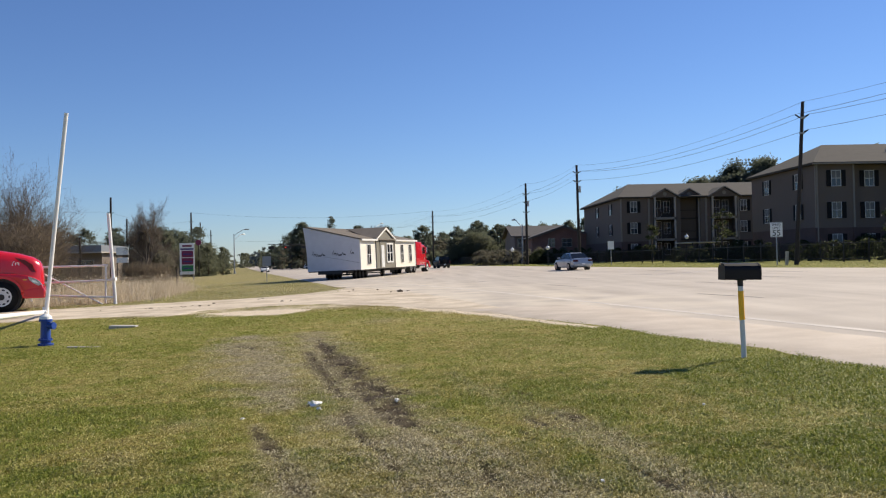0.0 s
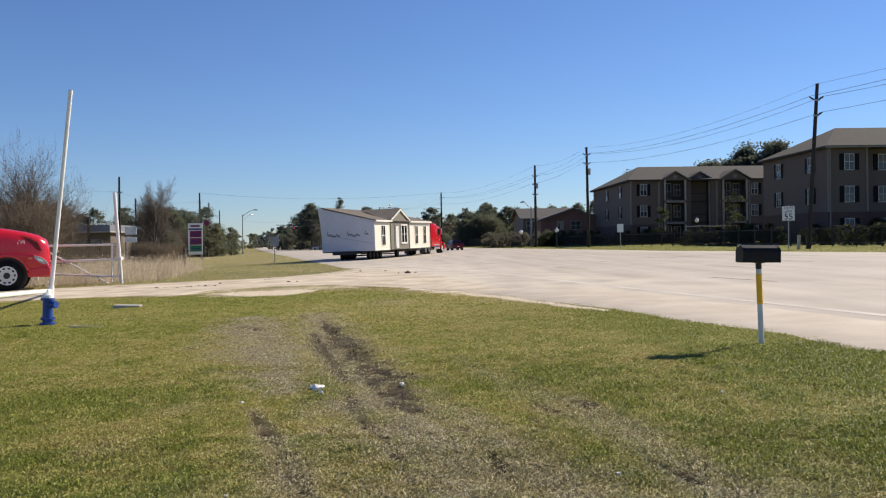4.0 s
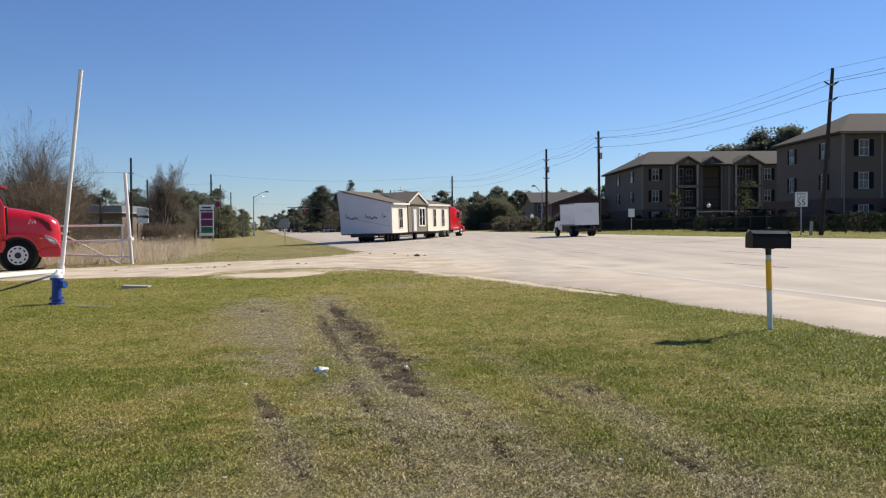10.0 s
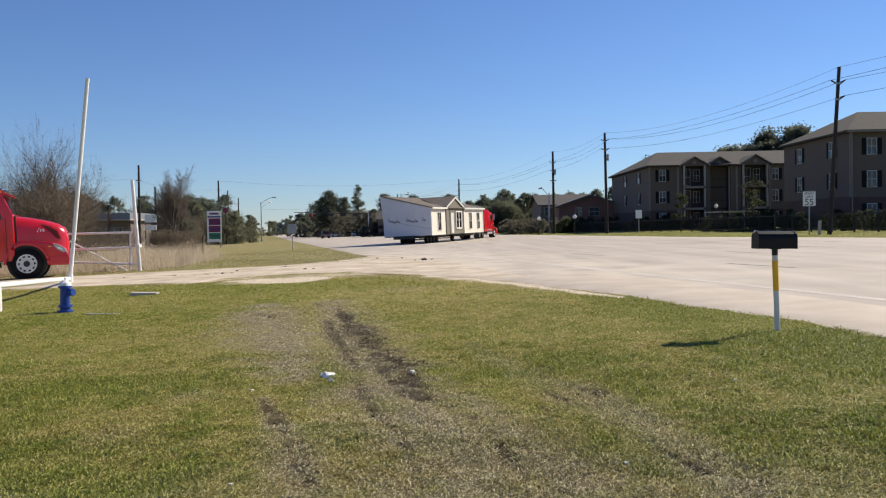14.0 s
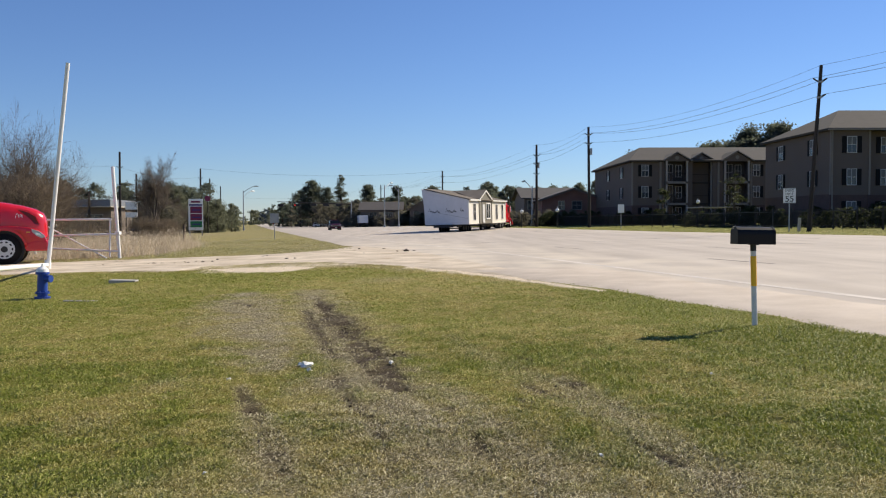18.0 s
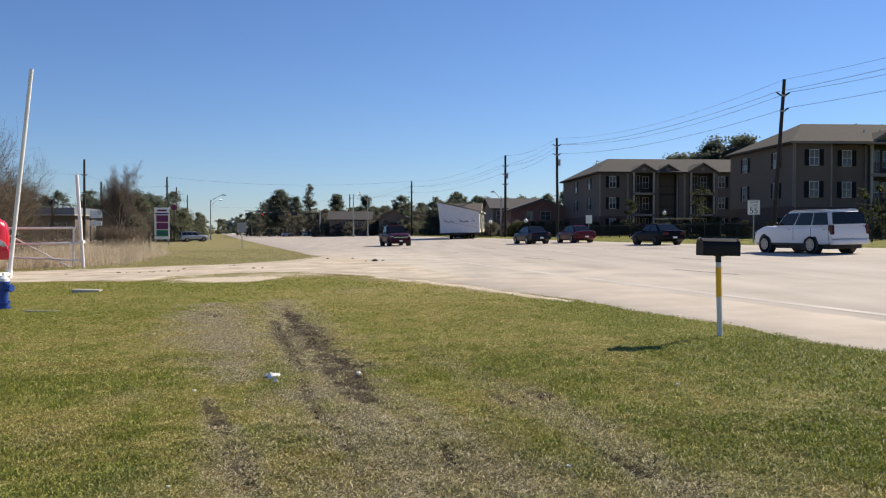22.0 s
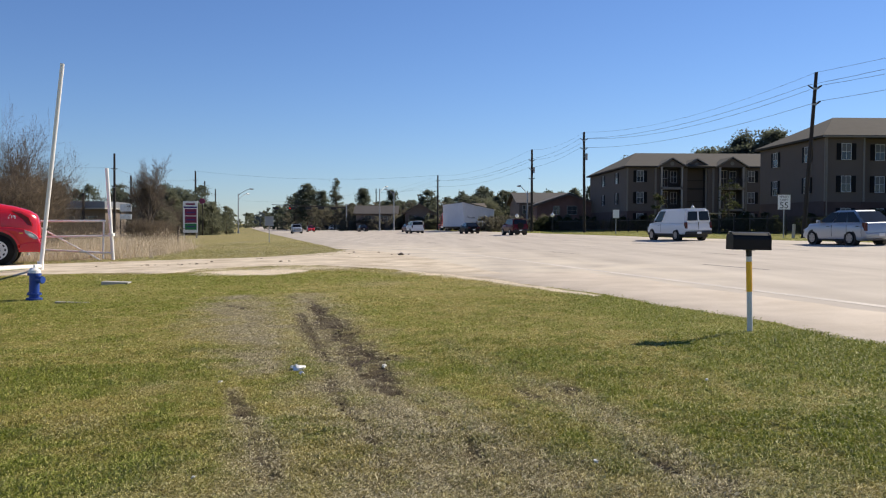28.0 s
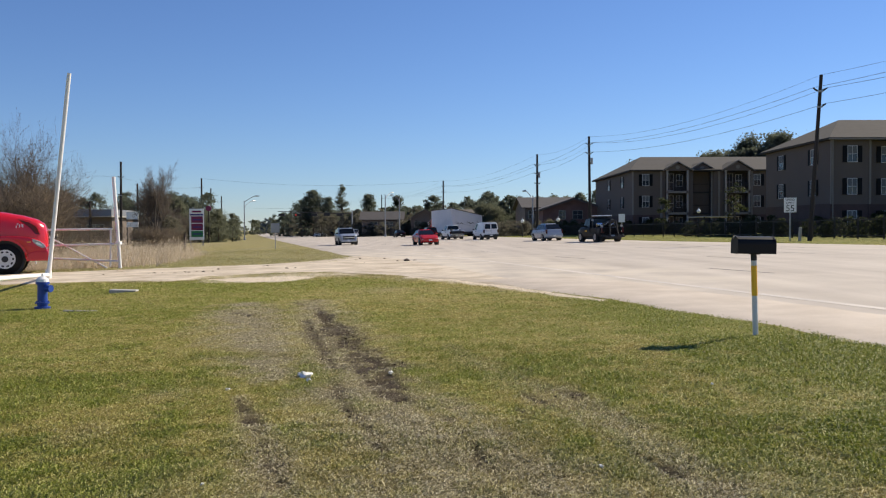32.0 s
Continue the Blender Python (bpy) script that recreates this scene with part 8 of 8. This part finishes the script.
def verge_tufts():
    """Coarse tufts on the verge beyond the drive and along the far side of the road."""
    rs = np.random.RandomState(40)
    n = 60000
    x = rs.uniform(-24, -3.5, n)
    y = 29.0 + 45 * rs.rand(n) ** 1.6
    lat = x * 0.9788 + y * 0.205
    keep = (lat < 5.2 - np.clip((36 - y) * 0.35, 0, 3)) & (y > np.interp(x, [-24, -13.5, -8.3, -6.85, -5.8], [32.2, 31.2, 32.7, 33.6, 35.2]))
    x, y = x[keep], y[keep]
    s2 = rs.uniform(-10, 130, 26000)
    l2 = 29.6 + 5.6 * np.clip((s2 - 55) / 75, 0, 1) + rs.rand(26000) ** 1.5 * 7
    x = np.concatenate([x, 0.9788 * l2 - 0.205 * s2])
    y = np.concatenate([y, 0.205 * l2 + 0.9788 * s2])
    n = len(x)
    z = height(x, y)
    h = rs.uniform(0.015, 0.06, n) * (0.4 + vnoise(x, y, 0.5, 61))
    far = lat_of(x, y) > 20
    a = rs.uniform(0, 6.283, n)
    w = 0.018
    lean = rs.normal(size=(n, 2)) * 0.7 * h[:, None]
    v = np.stack([np.stack([x - np.cos(a) * w, y - np.sin(a) * w, z - 0.01], 1), np.stack([x + np.cos(a) * w, y + np.sin(a) * w, z - 0.01], 1), np.stack([x + lean[:, 0], y + lean[:, 1], z + h], 1)], 1)
    me = poly_mesh("verge_grass", v, M["blade"])
    tint = np.where(far, 0.25, np.clip(0.35 + 0.8 * vnoise(x, y, 0.22, 62), 0, 1)) + rs.normal(size=n) * 0.2
    at = me.attributes.new("straw", "FLOAT", "POINT")
    at.data.foreach_set("value", np.repeat(np.clip(tint, 0, 1), 3).astype(np.float32))
    at = me.attributes.new("dead", "FLOAT", "POINT")
    at.data.foreach_set("value", np.repeat(np.clip(np.where(far, 0.1, 0.35) + rs.normal(size=n) * 0.2, 0, 1), 3).astype(np.float32))
    tagged(new("verge_grass", me), "patchy rough grass on the road verges", "grass", kind="stuff")


verge_tufts()


def lumps(name, label, category, n, test, r0, r1, material, seed):
    """Loose lumps of soil or stone strewn where test allows."""
    rs = np.random.RandomState(seed)
    x, y = rs.uniform(-6.5, 4.6, n), 3.4 + 19 * rs.rand(n) ** 1.6
    dirt, mud = masks(x, y)[1:3]
    k = rs.rand(n) < test(dirt, mud)
    x, y = x[k], y[k]
    r = r0 + (r1 - r0) * rs.rand(len(x)) ** 3
    z = height(x, y) + bumps(x, y) - mud[k] * 0.03
    ax = np.array([(1, 0, 0), (0, 1, 0), (-1, 0, 0), (0, -1, 0), (0, 0, 0.75), (0, 0, -0.6)], float)
    P = ax[None] * r[:, None, None] * rs.uniform(0.6, 1.35, (len(x), 6, 1)) + rs.normal(size=(len(x), 6, 3)) * r[:, None, None] * 0.12
    P += np.stack([x, y, z + r * 0.3], 1)[:, None]
    tri = [(0, 1, 4), (1, 2, 4), (2, 3, 4), (3, 0, 4), (1, 0, 5), (2, 1, 5), (3, 2, 5), (0, 3, 5)]
    me = bpy.data.meshes.new(name)
    fs = (np.array(tri)[None] + 6 * np.arange(len(x))[:, None, None]).reshape(-1, 3)
    me.from_pydata(P.reshape(-1, 3).tolist(), [], fs.tolist())
    me.materials.append(material)
    tagged(new(name, me), label, category, kind="stuff")


lumps("mud_clods", "dark clods of churned mud in the wheel ruts", "soil", 26000, lambda d, m: np.clip(m * 1.1 - 0.22, 0, 1), 0.004, 0.022, M["mud_clod"], 81)
lumps("gravel", "pale gravel and crumbs of dry soil on the bare patches", "gravel", 26000, lambda d, m: np.clip(d * 0.6 - 0.15, 0.02, 1), 0.003, 0.010, M["gravel"], 82)


def drive_dirt():
    """Crumbs and smears of dark earth dragged along the drive by the wheels."""
    rs = np.random.RandomState(91)
    tracks = (((-14, 27.4), (-9, 27.6), (-6, 28.8), (-2, 32), (0.2, 36)), ((-14, 29.4), (-9, 29.8), (-6.3, 31.0), (-3.8, 35), (-2.2, 41)), ((0.2, 36), (1.5, 40), (2.0, 46)))
    P = []
    for line, n in zip(tracks, (16, 12, 8)):
        line = np.array(line, float)
        d = np.concatenate([[0], np.cumsum(np.linalg.norm(np.diff(line, axis=0), axis=1))])
        c = rs.uniform(0, d[-1], max(4, n // 9))
        s = np.clip(c[rs.randint(0, len(c), n)] + rs.normal(size=n) * 0.35, 0, d[-1])
        P.append(np.stack([np.interp(s, d, line[:, 0]), np.interp(s, d, line[:, 1])], 1) + rs.normal(size=(n, 2)) * np.array((0.25, 0.16)))
    P = np.concatenate(P)
    n = len(P)
    r = 0.010 + 0.042 * rs.rand(n) ** 3
    k = 7
    a = np.arange(k) * 2 * np.pi / k
    ring = np.stack([np.cos(a)[None] * r[:, None] * rs.uniform(0.8, 1.9, (n, 1)) * rs.uniform(0.7, 1.3, (n, k)), np.sin(a)[None] * r[:, None] * rs.uniform(0.6, 1.3, (n, k))], -1) + P[:, None]
    z = height(ring[..., 0], ring[..., 1]) + 0.019
    top = np.stack([P[:, 0], P[:, 1], height(P[:, 0], P[:, 1]) + 0.024 + r * 0.5], 1)
    V = np.concatenate([np.concatenate([ring, z[..., None]], -1), top[:, None]], 1)
    me = bpy.data.meshes.new("drive_dirt")
    fs = [(i * (k + 1) + j, i * (k + 1) + (j + 1) % k, i * (k + 1) + k) for i in range(n) for j in range(k)]
    me.from_pydata(V.reshape(-1, 3).tolist(), [], fs)
    me.materials.append(M["drive_crumb"])
    tagged(new("drive_dirt", me), "dark crumbs of earth dragged over the pale drive", "soil", kind="stuff")


drive_dirt()

# the plan is drawn in units of K metres: set all that stands still to true size
for ob in list(scene.objects):
    if ob.parent is None and ob.type in ("MESH", "EMPTY", "CURVE"):
        ob.matrix_basis = Matrix.Scale(K, 4) @ ob.matrix_basis


# ---- what stands still in the drive, and what moves ----
semi_truck("bright red road tractor with an amber beacon waiting in the drive", lie(-14.0 * K, 32.0 * K, 69.0) @ Matrix.Scale(1.12, 4))

FLEET = {
    "house": house_half(),
    "tug": semi_truck("bright red road tractor towing half a house", Matrix.Identity(4)),
    "grey": car("sedan", "sedan", M["silver"], "silver grey saloon car driving away", "car"),
    "redA": car("hatchback", "hatch", M["wine"], "dark red hatchback car driving away", "car"),
    "box": cargo_truck("white box truck with a scuffed cargo box driving away"),
    "maroon": car("pickup_truck", "pickup_short", M["maroon"], "dark maroon pickup truck driving towards the drive", "pickup truck"),
    "dark1": car("sedan", "sedan", M["navy"], "dark blue saloon car driving away", "car"),
    "red": car("sedan", "sedan", M["wine"], "dark red saloon car driving away", "car"),
    "dark2": car("sedan", "sedan", M["black"], "black saloon car driving away", "car"),
    "wsuv": car("large_suv", "suv", M["white"], "long white sport utility vehicle with tinted windows", "suv"),
    "redsuv": car("compact_suv", "jeep", M["wine"], "dark red compact utility vehicle with a spare wheel", "suv"),
    "van": car("cargo_van", "van", M["white"], "white windowless cargo van driving away", "van"),
    "silver": car("crossover", "crossover", M["silver"], "silver crossover car driving away", "car"),
    "wp": loaded_pickup(),
    "black": wrecker(),
    "spu": car("large_suv", "suv", M["silver"], "silver grey sport utility vehicle turning out of the filling station", "suv"),
    "redc": car("sedan", "sedan", M["redcar"], "bright red saloon car coming along the road", "car"),
    "wturn": car("sedan", "sedan", M["white"], "white saloon car turning off into the filling station", "car"),
    "jeep": car("compact_suv", "jeep", M["black"], "black compact utility vehicle driving away", "suv"),
}

for k, (x, y, m) in enumerate(((-29.4, 238, "white"), (-26.4, 240, "navy"), (-23.4, 236, "white"))):
    c = car("sedan", "hatch", M[m], "small car waiting at the far crossing", "car")
    c.matrix_basis = lie(x * K, y * K, 80, 0.04)


def drive(key, lat, rows, away=True, turn=((0, 32), (0, 0))):
    """Along a lane: rows of seconds and metres along the road; before and after them the speed holds."""
    az = -11.83 if away else 168.17
    (t0, s0), (t1, s1) = rows[0], rows[1]
    (t2, s2), (t3, s3) = rows[-2], rows[-1]
    r = list(rows)
    if t0 > 0:
        v = (s1 - s0) / (t1 - t0)
        r = [(0.0, min(max(s0 - v * t0, -430), 1200))] + ([(t0 * 0.5, s0 - v * t0 * 0.5)] if -430 < s0 - v * t0 < 1200 else []) + r
    if t3 < 32:
        v = (s3 - s2) / (t3 - t2)
        r.append((32.0, min(max(s3 + v * (32 - t3), -430), 1200)))
    out = []
    for t, s in r:
        x, y = road_xy(lat, s)
        out.append((t, lie(x * K, y * K, az + float(np.interp(t, *turn)), 0.03)))
    walk(FLEET[key], out)


def motions():
    drive("grey", 25.0, ((0, 61.0), (0.5, 71.1), (1, 81.4), (1.5, 91.5), (2, 100.6)))
    drive("redA", 27.2, ((0.5, 39.4), (1, 51.4), (1.5, 61.6), (2, 72.0), (3, 92.0), (3.5, 101.2)))
    drive("jeep", 27.4, ((0, 114.0), (0.2, 120.5), (0.5, 130), (1, 143)))
    drive("box", 26.0, ((8, 34.1), (8.5, 43.2), (9, 51.4), (9.5, 59.5), (10, 67.3), (11, 82.4), (12, 96.7), (17, 177.9), (18, 195.1), (19, 208.5), (20, 226.3), (21, 243.8)))
    drive("maroon", 14.5, ((0, 395), (5.5, 321), (7, 302.9), (8, 291.2), (9.5, 268.2), (10, 262), (11, 248.8), (12, 235.0), (14, 207.4), (17, 159.8), (18, 143.9), (19, 126.2), (20, 108.6), (20.5, 99.4), (21, 89.1), (21.5, 79.5), (22, 68.9), (22.5, 58.1), (23, 48.1), (23.5, 38.1), (24, 28.5), (24.5, 18.9)), False, ((23, 24, 24.5, 26), (0, 2, 5, 5)))
    drive("dark1", 23.5, ((20, 34.6), (20.5, 40.4), (21, 47.2), (21.5, 54.0), (22, 61.1), (22.5, 68.2), (23.5, 83.0), (24, 91.5), (24.5, 99.9), (25, 108.5), (25.5, 117.6), (27.5, 157.7)))
    drive("red", 27.0, ((19.5, 33.2), (20, 38.6), (21, 50.0), (21.5, 55.5), (22, 60.8), (22.5, 65.5), (23, 70.1), (24, 79.9), (24.5, 85.5), (25, 90.8), (25.5, 98.5)))
    drive("dark2", 27.0, ((20, 29.8), (20.5, 34.3), (21, 38.6), (21.5, 43.7), (22, 48.2), (22.5, 52.8), (23, 57.4), (25, 72.6), (25.5, 77.8), (27.5, 95.0), (28, 99.8), (28.5, 106.0), (29, 111.6), (29.5, 116.9), (31, 138.4)))
    drive("wsuv", 23.5, ((22, 29.7), (22.5, 36.0), (23, 42.6), (23.5, 49.3), (24, 56.4), (24.5, 62.4), (25, 69.0), (25.5, 77.5), (27.5, 108), (28, 116.0), (28.5, 124.3), (29, 133.4), (29.5, 140.8), (30, 150.1), (31, 171.1)))
    drive("redsuv", 26.5, ((23, 31.4), (23.5, 36.1), (24, 41.1), (24.5, 46.1), (25, 51.0), (25.5, 56.0), (27.5, 75.8), (28, 80.8), (28.5, 85.8), (29, 91.1), (29.5, 96.2), (30, 101.5), (31, 112.5), (32, 124.0)))
    drive("van", 26.0, ((27.5, 42.5), (28, 47.3), (28.5, 52.2), (29, 57.2), (29.5, 62.3), (30, 67.9), (31, 77.4), (32, 91.8)))
    drive("silver", 26.5, ((28, 33.0), (28.5, 37.1), (29, 41.6), (29.5, 44.8), (30, 50.5), (31, 61.0), (32, 73.1)))
    drive("wp", 24.5, ((29, 34.4), (29.5, 45.4), (30, 56.7), (31, 79.0), (32, 101.4)))
    drive("black", 26.5, ((29.5, 34.6), (30, 39.0), (31, 49.8), (32, 61.1)))
    drive("redc", 15.0, ((28, 189.8), (28.5, 174.2), (29, 156.2), (29.5, 141.9), (30, 126.3), (31, 98.5), (32, 71.8)), False)
    walk(FLEET["wturn"], [(t, lie(x * K, y * K, a, 0.03)) for t, x, y, a in ((0, -33.6, 190, 175), (0.5, -35.0, 181, 195), (1.0, -36.2, 177, 235), (1.5, -37.4, 176, 258), (2.0, -39.4, 175.6, 265), (2.5, -42.0, 175, 265), (3.0, -45.6, 174.6, 262), (3.5, -49.0, 174, 260), (5.5, -62, 171, 256), (8, -72, 168, 256), (32, -72.5, 168, 256))])
    # the silver utility vehicle leaves the filling station and turns into the near lane
    rows = [(0.0, lie(-60 * K, 137 * K, 75, 0.03)), (19, lie(-48 * K, 140.5 * K, 75, 0.03))]
    rows += [(t, lie(x * K, y * K, a, 0.03)) for t, x, y, a in ((20.5, -36.92, 143, 70), (21, -36.41, 144.5, 66), (21.5, -35.33, 146, 62), (22, -34.27, 147.5, 58), (22.5, -33.16, 150, 55), (23, -32.23, 153, 55), (23.5, -31.69, 158, 60), (24, -30.38, 160, 78), (24.5, -29.22, 163, 100), (25, -28.54, 165, 130), (25.5, -27.6, 164.8, 155))]
    for t, s in ((27.5, 163), (28, 155.5), (28.5, 147.8), (29, 139.6), (29.5, 130.8), (30, 122.0), (31, 104.4), (32, 85.9)):
        x, y = road_xy(9.76, s)
        rows.append((t, lie(x * K, y * K, 168.17, 0.03)))
    walk(FLEET["spu"], rows)
    # the house half creeps out over the lanes, then follows the far lane away
    hrows = ((0, -7.4, 76.0, 17.2), (2, -7.1, 76.2, 17.4), (5.5, -6.75, 76.9, 18.0), (8, -6.6, 77.4, 18.5), (10, -6.3, 78.0, 19.0), (11, -6.05, 78.6, 19.5), (12, -5.4, 80.0, 20.0), (13, -4.6, 82.0, 20.3), (14, -3.4, 84.0, 20.6),
             (17, 0.8, 91.0, 20.3), (18, 2.4, 93.7, 19.5), (19, 4.0, 97.0, 18.3), (20, 5.5, 100.5, 16.0), (21, 7.1, 105.0, 12.5), (22, 8.5, 110.0, 8.2), (22.5, 9.1, 113.0, 5.5), (24, 10.4, 124.0, -0.5), (25, 10.8, 130.0, -4.5),
             (27.5, 10.2, 140.0, -10.5), (28, 9.8, 141.0, -10.8), (29, 8.9, 142.5, -11.3), (30, 8.2, 143.5, -11.6), (31, 7.7, 144.0, -12.0), (32, 7.1, 144.5, -12.3))
    walk(FLEET["house"], [(t, lie(x, y, a, 0.03)) for t, x, y, a in hrows])
    tug = []
    for i, (t, x, y, a) in enumerate(hrows):
        # the tractor leads: its tail sits over the tongue, and it points a little ahead of the house's turn
        nx = hrows[min(i + 1, len(hrows) - 1)][3]
        b = a + (nx - a) * 1.2
        hx, hy = x + math.sin(radians(a)) * 17.6, y + math.cos(radians(a)) * 17.6
        fx, fy = hx + math.sin(radians(b)) * 9.2, hy + math.cos(radians(b)) * 9.2
        tug.append((t, lie(fx, fy, b, 0.03)))
    walk(FLEET["tug"], tug)


motions()
